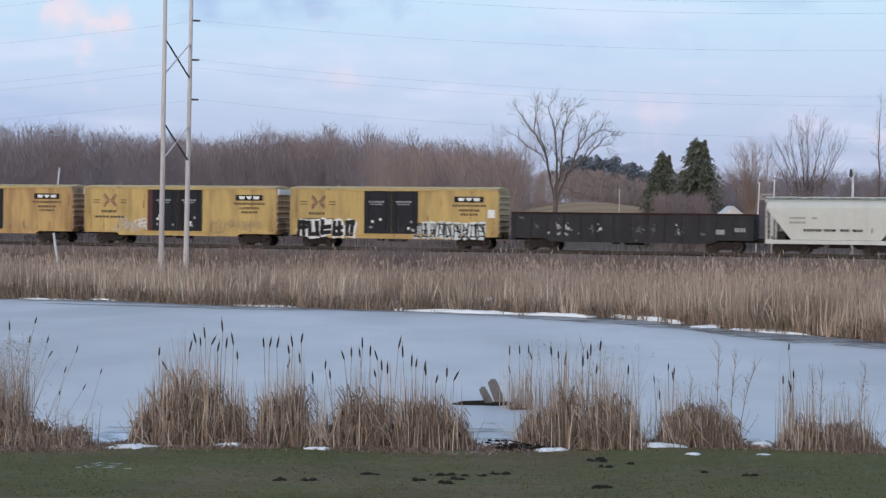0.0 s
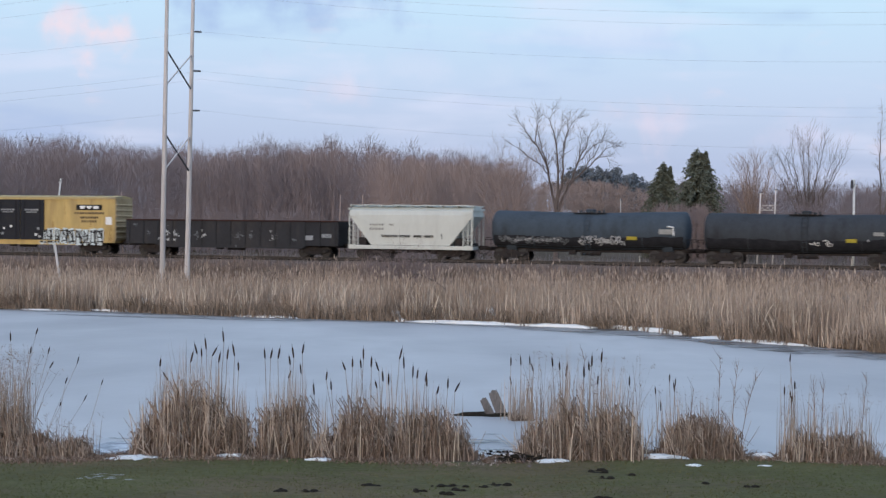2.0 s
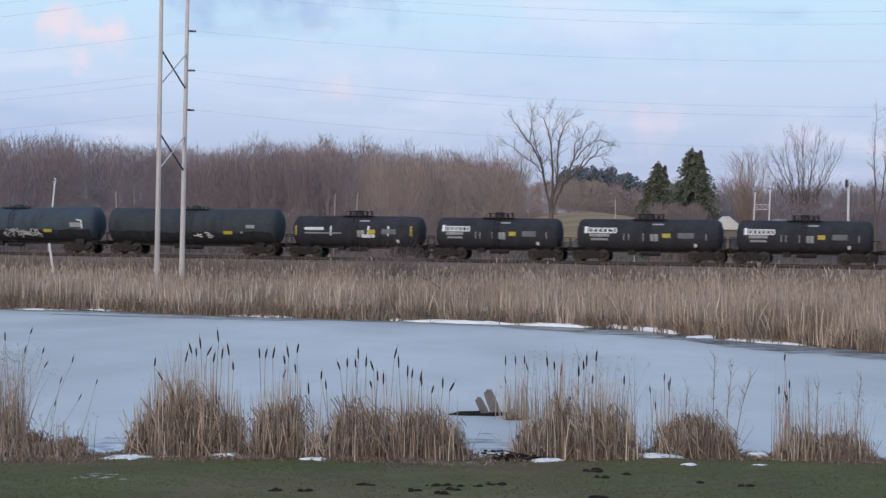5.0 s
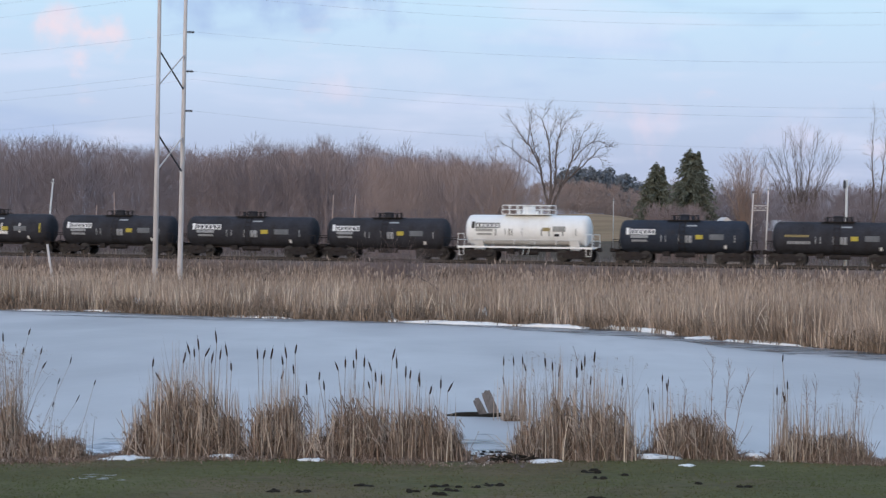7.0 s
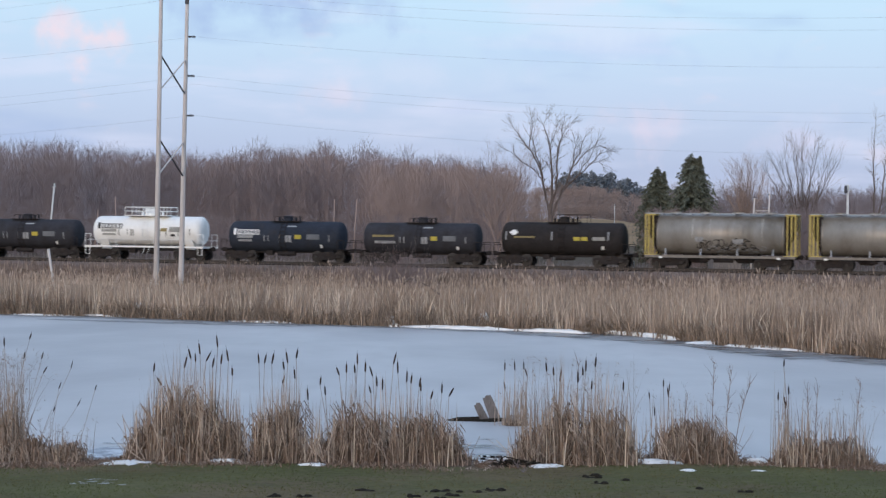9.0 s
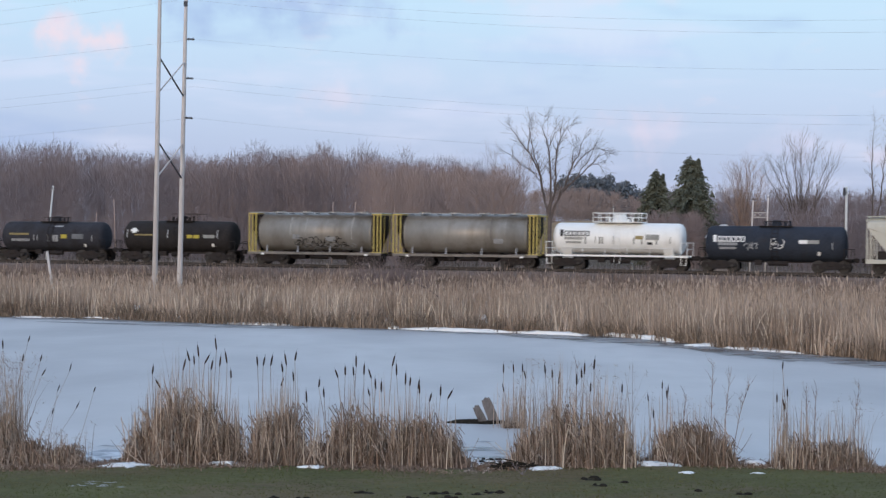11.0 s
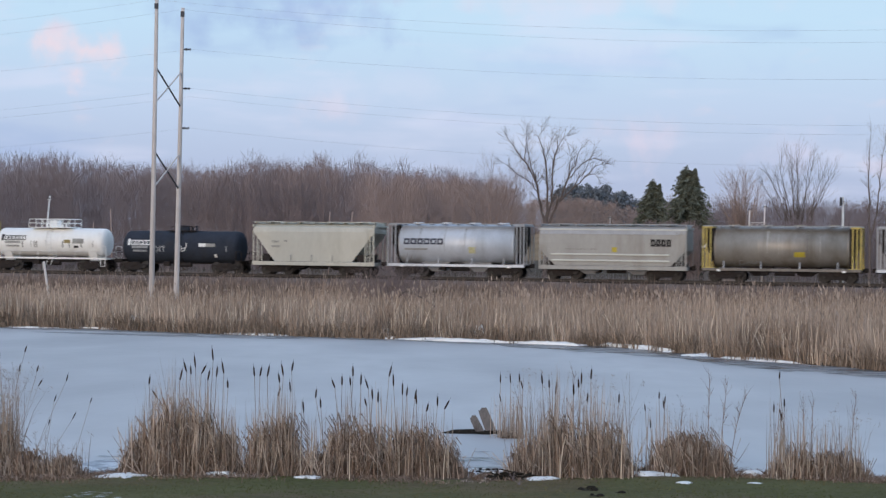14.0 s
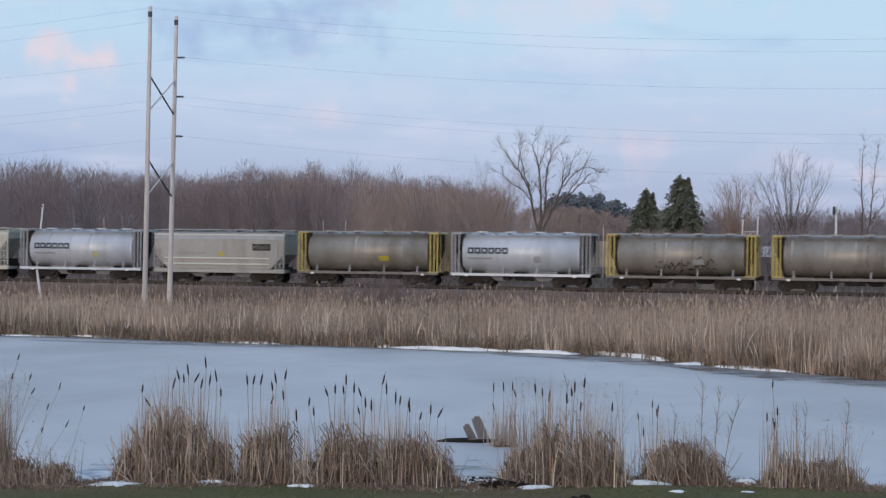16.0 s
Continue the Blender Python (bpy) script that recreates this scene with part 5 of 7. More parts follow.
def woods(name, x0, x1, y0, y1, count, tall, material, label, seed, twigs=400, wide=0.036, crown=0.19, skyline=False):
    """A stand of bare trees too dense to count: slim trunks and round crowns of fine ascending twigs."""
    rng = np.random.default_rng(seed)
    V, F, base = [], [], 0
    for _ in range(count):
        x, y = rng.uniform(x0, x1), y0 + (y1 - y0) * rng.random() ** 1.3
        h = tall * (1 + 0.05 * noise.noise((x * 0.06, seed, 0)) + 0.07 * noise.noise((x * 0.4, y * 0.2, seed))) * rng.uniform(0.80, 1.02)
        h *= between(SKYLINE, x) if skyline else 1
        z = height(x, y) - 0.2
        n = twigs
        f = rng.random(n) ** 0.8
        half = crown * h * np.sqrt(np.clip(1 - (np.maximum(f - 0.45, 0) / 0.55) ** 2.2, 0, 1)) + 0.1
        ox, oy = rng.normal(0, 0.5, n) * half, rng.normal(0, 0.5, n) * half
        a = np.where(f < 0.78, rng.uniform(-1.7, 1.7, n), ox / half * 0.6 + rng.normal(0, 0.45, n))
        L = h * rng.uniform(0.035, 0.10, n)
        pz = z + h * f * 0.93
        P = np.stack([x + ox, y + oy, pz], 1)
        Q = P + np.stack([np.sin(a) * L, rng.normal(0, 0.3, n), np.cos(a) * L], 1)
        Q[:, 2] = np.minimum(Q[:, 2], z + h * rng.uniform(0.93, 1.03, n))
        w = wide * rng.uniform(0.35, 1.0, n) / 2
        # the trunk and three limbs
        k = 4
        tx = rng.normal(0, 0.35 * crown * h, k)
        tx[0] = rng.normal(0, 0.2)
        P2 = np.stack([np.full(k, x), np.full(k, y), np.array([z] + [z + h * 0.3] * (k - 1))], 1)
        Q2 = np.stack([x + tx, np.full(k, y), np.full(k, z + h * 0.88)], 1)
        P, Q, w = np.concatenate([P, P2]), np.concatenate([Q, Q2]), np.concatenate([w, [0.03, 0.012, 0.012, 0.012]])
        s = np.zeros_like(P)
        s[:, 0] = w
        m = len(P)
        V.append(np.stack([P - s, P + s, Q + s * 0.25, Q - s * 0.25], 1).reshape(-1, 3))
        b = base + np.arange(m) * 4
        F.append(np.stack([b, b + 1, b + 2, b + 3], 1))
        base += m * 4
    tagged(raw(name, np.concatenate(V).tolist(), np.concatenate(F).tolist(), material), label, "woods", kind="stuff")


woods("bare_woods", -78, 9, 238, 285, 680, 15.2, "twig_dark", "grey-brown leafless woods behind the railway", 2, 270, 0.045, skyline=True)
# This back layer is paled by haze put into its twig colour.
woods("bare_woods", -46, 6, 300, 330, 170, 16.6, "twig_hazed", "pale hazy leafless woods further back", 22, 300, 0.05, skyline=True)
woods("bare_woods", -78, -16, 226, 246, 330, 13.4, "twig_dark", "grey leafless woods behind the railway", 12, 250, 0.046)
woods("bare_woods", -32, 11, 228, 250, 190, 13.9, "twig", "leafless woods behind the railway, reddened as if warmly lit", 3, 310, 0.041, skyline=True)
woods("bare_woods", -8, 9, 214, 230, 80, 12.2, "twig_tan", "leafless thicket at the edge of the woods, tinted tan as if lit", 4)
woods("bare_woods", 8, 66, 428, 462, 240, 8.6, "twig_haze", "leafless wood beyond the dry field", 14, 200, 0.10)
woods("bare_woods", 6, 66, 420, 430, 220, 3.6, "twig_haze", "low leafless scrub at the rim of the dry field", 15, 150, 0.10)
woods("bare_woods", 30, 82, 238, 285, 420, 10.4, "twig_dark", "grey-brown leafless woods behind the sheds", 6, 240, 0.046)
woods("bare_woods", 33, 66, 218, 236, 130, 7.0, "twig_dark", "leafless scrub behind the railway", 7, 260, 0.044)
woods("bare_woods", 33.6, 60, 187, 197, 120, 7.2, "twig_dark", "leafless scrub beyond the poles", 18, 280, 0.042)
woods("bare_woods", 22.8, 28.8, 200, 205, 62, 6.6, "twig", "low reddish scrub before the spruces", 17, 260)
woods("bare_woods", -78, 8, 200, 220, 200, 6.0, "twig_dark", "low leafless scrub before the woods", 8, 230, 0.046)


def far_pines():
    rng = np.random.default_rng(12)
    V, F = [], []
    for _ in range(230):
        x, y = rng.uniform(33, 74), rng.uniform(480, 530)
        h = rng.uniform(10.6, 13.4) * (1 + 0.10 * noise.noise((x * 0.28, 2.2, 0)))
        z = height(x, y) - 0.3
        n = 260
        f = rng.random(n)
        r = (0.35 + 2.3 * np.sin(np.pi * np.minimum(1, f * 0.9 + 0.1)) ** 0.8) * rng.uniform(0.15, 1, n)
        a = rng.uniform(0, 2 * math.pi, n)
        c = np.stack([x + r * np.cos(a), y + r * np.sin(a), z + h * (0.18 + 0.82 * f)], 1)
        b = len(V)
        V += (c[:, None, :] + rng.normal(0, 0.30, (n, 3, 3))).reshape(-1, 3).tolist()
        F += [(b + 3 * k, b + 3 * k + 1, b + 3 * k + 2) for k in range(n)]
    tagged(raw("pine_wood", V, F, "pine_far"), "distant pine wood on the rise, hazed blue-green", "woods", kind="stuff")


far_pines()


def brush(x0, x1, y, tall, count, seed, material="twig_dark"):
    """A rounded dense thicket of fine twigs."""
    rnd = random.Random(seed)
    w = Wood()
    for _ in range(count):
        u = rnd.uniform(-1, 1)
        x, yy = (x0 + x1) / 2 + u * (x1 - x0) / 2, y + rnd.gauss(0, 0.7)
        dome = math.sqrt(max(0.06, 1 - u * u))
        d = Vector((rnd.gauss(0.35 * u, 0.45), rnd.gauss(0, 0.3), 1)).normalized()
        w.grow(rnd, Vector((x, yy, height(x, yy) - 0.1)), d, tall * dome * rnd.uniform(0.2, 0.52), 0.021, 2, 4, 0.7, 0.0, 3, 0.5)
    tagged(raw("leafless_bush", w.v, w.f, material), "low dense leafless brown bush beside the track", "bush", "bushes beside the track")


M["twig_mauve"] = mat("mauve_brown_twigs", (0.225, 0.178, 0.172), 0.95, vary=0.15, scale=0.5, fine=3, island=0.12)
brush(-4.6, -1.2, 119.0, 4.4, 330, 5, "twig_mauve")
brush(-2.4, 0.9, 115.0, 2.9, 80, 25, "twig_mauve")
brush(4.8, 7.2, 114.0, 2.9, 60, 26, "twig_mauve")
brush(1.25, 1.95, 38.8, 0.45, 14, 6)


def fallen_branch():
    w = Wood()
    rnd = random.Random(3)
    p = [Vector(q) for q in ((0, 0, 1.75), (0.25, 0, 1.95), (0.7, 0.05, 1.8), (1.3, 0, 1.5), (1.9, 0.1, 1.1), (2.3, 0, 0.7))]
    w.limb(p, [0.05, 0.06, 0.05, 0.045, 0.035, 0.02], 6)
    w.limb([p[0], Vector((-0.35, 0, 1.35)), Vector((-0.55, 0.1, 0.3))], [0.04, 0.03, 0.03], 5)
    for k in range(1, 5):
        w.grow(rnd, p[k], Vector((rnd.uniform(-0.2, 0.6), 0, rnd.uniform(-0.2, 0.7))).normalized(), 0.5, 0.02, 1, 3, 0.6, 0, 3)
    ob = raw("fallen_branch", w.v, w.f, "bark")
    ob.location = (-1.85, 106.2, height(-1.85, 106.2))
    tagged(ob, "dark broken branch caught in the reeds", "branch")


fallen_branch()


def shed(x, y, w, d, h, roof, seed, gable=False):
    M.setdefault("siding", mat("weathered_siding", (0.19, 0.165, 0.15), 0.8, vary=0.12, scale=1, fine=8))
    M.setdefault("shingle", mat("pale_shingles", (0.66, 0.63, 0.60), 0.9, vary=0.2, scale=2, fine=10))
    th = empty("shed", "small weathered gabled building with a pale roof", "building", "far buildings")
    z = height(x, y) - 0.2
    th.location = (x, y, z)
    bm = bmesh.new()
    box(bm, -w / 2, w / 2, -d / 2, d / 2, 0, h)
    part("wall", bm, "siding", th)
    bm = bmesh.new()
    if gable:
        loft(bm, [[(-w / 2 - 0.25, sy * (d / 2 + 0.3), h + 0.01), (0, sy * (d / 2 + 0.3), h + roof), (w / 2 + 0.25, sy * (d / 2 + 0.3), h + 0.01)] for sy in (-1, 1)])
    else:
        loft(bm, [[(sx * (w / 2 + 0.3), -d / 2 - 0.3, h + 0.01), (sx * (w / 2 + 0.3), 0, h + roof), (sx * (w / 2 + 0.3), d / 2 + 0.3, h + 0.01)] for sx in (-1, 1)])
    part("roof", bm, "shingle", th)
    for k in (-0.25, 0.2):
        bm = bmesh.new()
        box(bm, w * k - 0.5, w * k + 0.5, -d / 2 - 0.06, -d / 2 + 0.02, h * 0.35, h * 0.8)
        part("window", bm, "brace", th)


shed(30.1, 196, 2.9, 4, 3.75, 1.4, 1, True)
shed(44.5, 236, 6.0, 5, 3.4, 1.4, 2)

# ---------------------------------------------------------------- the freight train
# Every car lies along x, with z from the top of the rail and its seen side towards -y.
# Grimy running gear; also the dark fillers that stand for shade at hopper ends.
M["under"] = mat("grimy_gear_and_shade", (0.038, 0.033, 0.032), 0.85, 0.1, vary=0.4, scale=3, fine=20, second=(0.06, 0.045, 0.035))
M["wheel"] = mat("wheel_steel", (0.038, 0.034, 0.032), 0.7, 0.2, vary=0.3)
M["box_yellow"] = mat("faded_yellow_paint", (0.58, 0.410, 0.150), 0.7, vary=0.16, scale=1.6, fine=9, stretch=(1, 1, 0.2), second=(0.33, 0.225, 0.10), mixlo=0.46, mixhi=0.72, amount=0.7, each=0.07)
M["box_orange"] = mat("rust_stained_yellow_paint", (0.54, 0.365, 0.14), 0.7, vary=0.16, scale=1.6, fine=9, stretch=(1, 1, 0.2), second=(0.36, 0.20, 0.095), mixlo=0.42, mixhi=0.66, amount=0.8, each=0.08)
M["rust"] = mat("rust_streak", (0.27, 0.15, 0.065), 0.9, vary=0.3, scale=3, fine=15, stretch=(1, 1, 0.3))
M["door_strip"] = mat("dark_red_door_edge", (0.10, 0.035, 0.035), 0.8, vary=0.25, scale=2, fine=10)
M["box_roof"] = mat("weathered_roof", (0.48, 0.36, 0.16), 0.7, vary=0.2, scale=1.5, fine=9, second=(0.30, 0.26, 0.20))
M["box_end"] = mat("rusty_brown_end", (0.50, 0.345, 0.21), 0.8, vary=0.25, scale=1.5, fine=10, second=(0.10, 0.065, 0.04))
M["box_end_pale"] = mat("faded_yellow_end", (0.43, 0.32, 0.185), 0.8, vary=0.2, scale=1.5, fine=10, second=(0.32, 0.22, 0.10))
M["door_navy"] = mat("navy_black_door", (0.011, 0.012, 0.018), 0.8, vary=0.25, scale=2, fine=12, second=(0.019, 0.018, 0.018))
M["ink"] = mat("black_marking", (0.012, 0.011, 0.011), 0.8, vary=0.2)
M["ink_soft"] = mat("worn_dark_marking", (0.135, 0.095, 0.045), 0.7, vary=0.3, fine=40)
M["ink_grey"] = mat("worn_grey_marking", (0.30, 0.30, 0.28), 0.7, vary=0.3, fine=40)
M["white_mark"] = mat("white_marking", (0.82, 0.82, 0.80), 0.6, vary=0.12)
M["dull_mark"] = mat("dull_white_marking", (0.32, 0.33, 0.34), 0.7, vary=0.3)
M["purple"] = mat("faded_purple_marking", (0.11, 0.045, 0.085), 0.7, vary=0.2)
M["red"] = mat("faded_red_marking", (0.26, 0.075, 0.075), 0.7, vary=0.2)
M["yellow_mark"] = mat("yellow_placard", (0.46, 0.37, 0.04), 0.6, vary=0.12)
M["pale_yellow"] = mat("faint_yellow_mark", (0.52, 0.50, 0.30), 0.7, vary=0.3, scale=6, fine=20)
M["tan_mark"] = mat("tan_placard", (0.27, 0.21, 0.08), 0.6, vary=0.15)
M["spray_silver"] = mat("silver_spray_paint", (0.62, 0.69, 0.69), 0.5, 0.0, vary=0.3, scale=3, fine=16)
M["gon_black"] = mat("dull_black_paint", (0.023, 0.023, 0.027), 0.8, vary=0.35, scale=1.2, fine=9, stretch=(1, 1, 0.4), second=(0.045, 0.038, 0.035))
M["chord_rust"] = mat("rusty_black_steel", (0.05, 0.026, 0.022), 0.85, vary=0.4, scale=1.5, fine=10, second=(0.018, 0.016, 0.017))
M["faint_mark"] = mat("faint_grey_spray", (0.15, 0.16, 0.17), 0.8, vary=0.3)
M["fleck"] = mat("pale_paint_flecks", (0.50, 0.51, 0.52), 0.8, vary=0.3)
M["ink_blue"] = mat("dark_blue_lettering", (0.03, 0.036, 0.06), 0.8, vary=0.2)
M["hop_white"] = mat("off_white_paint", (0.60, 0.615, 0.565), 0.6, vary=0.06, scale=1, fine=8, stretch=(1, 1, 0.25), second=(0.46, 0.46, 0.42), mixlo=0.52, mixhi=0.8, amount=0.5)
M["hop_cream"] = mat("greyed_cream_paint", (0.54, 0.525, 0.455), 0.65, vary=0.07, scale=1, fine=8, stretch=(1, 1, 0.25), second=(0.36, 0.35, 0.29), mixlo=0.5, mixhi=0.8, amount=0.55)
M["hop_tan"] = mat("dusty_grey_paint", (0.37, 0.365, 0.345), 0.6, vary=0.10, scale=1, fine=8, stretch=(1, 1, 0.25), second=(0.24, 0.22, 0.19), mixlo=0.45, mixhi=0.75, amount=0.7)
M["cyl_silver"] = mat("pale_blue_grey_paint", (0.56, 0.60, 0.655), 0.45, 0.12, vary=0.08, scale=1, fine=8, stretch=(1, 1, 0.25), second=(0.30, 0.32, 0.34), mixlo=0.48, mixhi=0.8, amount=0.6)
M["cyl_tan"] = mat("dirty_grey_steel", (0.300, 0.282, 0.255), 0.48, 0.22, vary=0.12, scale=1, fine=8, stretch=(1, 1, 0.22), second=(0.17, 0.145, 0.115), mixlo=0.45, mixhi=0.72, amount=0.75)
M["cage_yellow"] = mat("yellow_end_frame", (0.60, 0.47, 0.135), 0.7, vary=0.25, second=(0.28, 0.19, 0.04))
M["sill_grime"] = mat("grimy_sill", (0.22, 0.195, 0.17), 0.8, vary=0.3, scale=2, fine=10, second=(0.10, 0.085, 0.07))
M["cage_grey"] = mat("grey_end_frame", (0.38, 0.39, 0.41), 0.6, vary=0.2)
M["streak_dark"] = mat("dark_dirt_streak", (0.17, 0.155, 0.14), 0.8, vary=0.4, scale=1.5, fine=8, stretch=(1, 1, 0.3))
M["streak_silver"] = mat("grey_dirt_streak", (0.43, 0.455, 0.49), 0.6, vary=0.35, scale=1.5, fine=8, stretch=(1, 1, 0.3))
M["streak_pale"] = mat("pale_spill_streak", (0.36, 0.35, 0.325), 0.7, vary=0.35, scale=1.5, fine=8, stretch=(1, 1, 0.3))
M["tank_black"] = mat("black_tank_paint", (0.044, 0.045, 0.053), 0.86, vary=0.3, scale=1.2, fine=9, second=(0.035, 0.032, 0.030), mixlo=0.45, mixhi=0.75)
M["tank_brown"] = mat("brown_black_tank_paint", (0.033, 0.030, 0.030), 0.86, vary=0.3, scale=1.2, fine=9, second=(0.04, 0.034, 0.03))
M["tank_blue"] = mat("blue_black_tank_paint", (0.036, 0.043, 0.058), 0.86, vary=0.25, scale=1.2, fine=9, second=(0.045, 0.045, 0.05))
M["tank_grey"] = mat("slate_tank_paint", (0.066, 0.084, 0.104), 0.86, vary=0.15, scale=1.0, fine=8, stretch=(1, 1, 0.4), second=(0.035, 0.038, 0.042), mixlo=0.5, mixhi=0.75)
M["tank_slate"] = mat("dark_grey_tank_paint", (0.056, 0.063, 0.072), 0.86, vary=0.15, scale=1.0, fine=8, stretch=(1, 1, 0.4), second=(0.03, 0.03, 0.032), mixlo=0.5, mixhi=0.75)
M["tank_grime"] = mat("black_grime", (0.030, 0.031, 0.036), 0.86, vary=0.4, scale=2, fine=12)
M["tank_white"] = mat("white_tank_paint", (0.88, 0.88, 0.85), 0.5, vary=0.05, scale=1, fine=8, stretch=(1, 1, 0.3), second=(0.56, 0.53, 0.47), mixlo=0.55, mixhi=0.8, amount=0.5)

AXLES = []          # wheelsets, in two kinds: the leading and the trailing one of a truck
CARS = []           # (car, its middle along the track at 8 s)


def cached(fn):
    store = {}

    def get(*a):
        if a not in store:
            bm = bmesh.new()
            fn(bm, *a)
            bmesh.ops.recalc_face_normals(bm, faces=bm.faces)
            me = bpy.data.meshes.new("car_part")
            bm.to_mesh(me)
            bm.free()
            store[a] = me
        return store[a]
    return get


@cached
def side_frame_mesh(bm):
    pts = [(-1.15, 0.42), (-1.15, 0.62), (-0.62, 0.66), (-0.45, 0.78), (0.45, 0.78), (0.62, 0.66), (1.15, 0.62), (1.15, 0.42), (0.75, 0.36), (0.45, 0.20), (-0.45, 0.20), (-0.75, 0.36)]
    loft(bm, [[(x, y, z) for x, z in pts] for y in (-0.07, 0.07)])


@cached
def bolster_mesh(bm):
    box(bm, -0.22, 0.22, -1.15, 1.15, 0.48, 0.80, 0.03)
    for s in (-1, 1):
        for dx in (-0.13, 0.0, 0.13):
            tube(bm, (dx, s * 1.04, 0.22), (dx, s * 1.04, 0.50), 0.06, seg=8)


@cached
def wheelset_mesh(bm):
    tube(bm, (0, -1.1, 0), (0, 1.1, 0), 0.075, seg=8)
    for s in (-1, 1):
        tube(bm, (0, s * 0.68, 0), (0, s * 0.71, 0), 0.455, seg=20)
        tube(bm, (0, s * 0.71, 0), (0, s * 0.82, 0), 0.42, 0.415, seg=20)
        tube(bm, (0, s * 0.82, 0), (0, s * 0.86, 0), 0.14, seg=10)
        tube(bm, (0, s * 1.0, 0), (0, s * 1.14, 0), 0.11, seg=8)


@cached
def coupler_mesh(bm):
    box(bm, -0.5, 0.12, -0.09, 0.09, 0.78, 0.98, 0.02)
    box(bm, 0.08, 0.40, -0.17, 0.15, 0.72, 1.04, 0.05)
    tube(bm, (0.05, -0.45, 0.75), (0.32, -0.42, 0.42), 0.03, seg=6)


def truck(th, x):
    t = lay("truck", bolster_mesh(), "under", th)
    t.location = (x, 0, 0)
    for s in (-1, 1):
        lay("side_frame", side_frame_mesh(), "under", t).location = (0, s * 1.04, 0)
    for k, dx in enumerate((-0.88, 0.88)):
        w = lay("wheelset", wheelset_mesh(), "wheel", t, smooth=False)
        w.location = (dx, 0, 0.42)
        AXLES.append((w, k))


def gear(th, L, centres, sill=(0.72, 0.98), wide=0.32):
    """Centre sill, couplers and two trucks; L is the length over the end sills."""
    bm = bmesh.new()
    box(bm, -L / 2, L / 2, -wide, wide, *sill, 0.02)
    part("centre_sill", bm, "under", th)
    for s in (-1, 1):
        c = lay("coupler", coupler_mesh(), "under", th)
        c.matrix_basis = pose(s * L / 2, 0, 0, 0, 0, 0 if s > 0 else 180)
        truck(th, s * centres / 2)
    bm = bmesh.new()
    tube(bm, (-0.5, -0.75, 0.62), (0.9, -0.75, 0.62), 0.17, seg=10)
    box(bm, -1.4, -0.9, -0.9, -0.5, 0.5, 0.85, 0.02)
    tube(bm, (-L / 2 + 2.5, -0.6, 0.70), (L / 2 - 2.5, -0.6, 0.70), 0.025, seg=5)
    part("brake_gear", bm, "under", th)


def plate(name, th, x0, x1, z0, z1, y, material, label=""):
    bm = bmesh.new()
    box(bm, x0, x1, y - 0.006, y + 0.004, z0, z1)
    return part(name, bm, material, th, label)


def bars(th, x0, x1, z0, z1, y, material, n, seed, name="marking"):
    """A line of lettering as plain bars."""
    rnd = random.Random(seed)
    bm = bmesh.new()
    w = (x1 - x0) / n
    for i in range(n):
        a = x0 + i * w
        box(bm, a + w * 0.08, a + w * rnd.uniform(0.72, 0.9), y - 0.006, y + 0.004, z0 + (z1 - z0) * rnd.uniform(0, 0.08), z1)
    return part(name, bm, material, th)


def spray(th, x0, x1, z0, z1, y, fill, line, n, seed, name="graffiti", label="", thick=0.17, strokes=4):
    """Abstract spray-painted figures: ragged backing shapes of one colour under crossing strokes of another."""
    rnd = random.Random(seed)
    w = (x1 - x0) / n
    for i in range(n):
        bo = bmesh.new()
        cx, cz = x0 + (i + 0.5) * w, (z0 + z1) / 2 + rnd.uniform(-0.06, 0.06)
        rx, rz = w * 0.55, (z1 - z0) * 0.5
        pts = []
        for k in range(14):
            a = k * 2 * math.pi / 14
            u, v = math.cos(a), math.sin(a)
            m = 1 / max(abs(u), abs(v)) * rnd.uniform(0.78, 1.1)
            pts.append(bo.verts.new((cx + u * m * rx, y - 0.006 - 0.0006 * i, cz + v * m * rz)))
        bo.faces.new(pts)
        o = part(name, bo, fill, th, label)
        for k in range(strokes):
            # upright, level and slanting bars that cross the figure
            kind = k if k < 2 else rnd.randrange(4)
            if kind == 0 or kind == 3:
                px = cx + (-0.62 if k == 0 else rnd.uniform(0.2, 0.68)) * rx
                p, q = (px + rnd.uniform(-0.08, 0.08), cz - rz * 0.82), (px + rnd.uniform(-0.12, 0.12), cz + rz * 0.82)
            elif kind == 1:
                pz = cz + rnd.choice((-0.6, 0.0, 0.62)) * rz
                p, q = (cx - rx * 0.75, pz), (cx + rx * 0.78, pz + rnd.uniform(-0.12, 0.12))
            else:
                p, q = (cx - rx * rnd.uniform(0.2, 0.7), cz + rz * rnd.choice((-0.75, 0.75))), (cx + rx * rnd.uniform(0.2, 0.75), cz + rz * rnd.uniform(-0.5, 0.5))
            d = Vector((q[0] - p[0], 0, q[1] - p[1]))
            s = Vector((-d.z, 0, d.x)).normalized() * thick / 2
            yy = y - 0.016 - 0.0015 * k - 0.0006 * i
            bs = bmesh.new()
            bs.faces.new([bs.verts.new((c[0] + e * s.x * f, yy, c[1] + e * s.z * f)) for c, e, f in ((p, 1, 1.0), (q, 1, 1.35), (q, -1, 0.8), (p, -1, 1.2))])
            part("graffiti_stroke", bs, line, o)


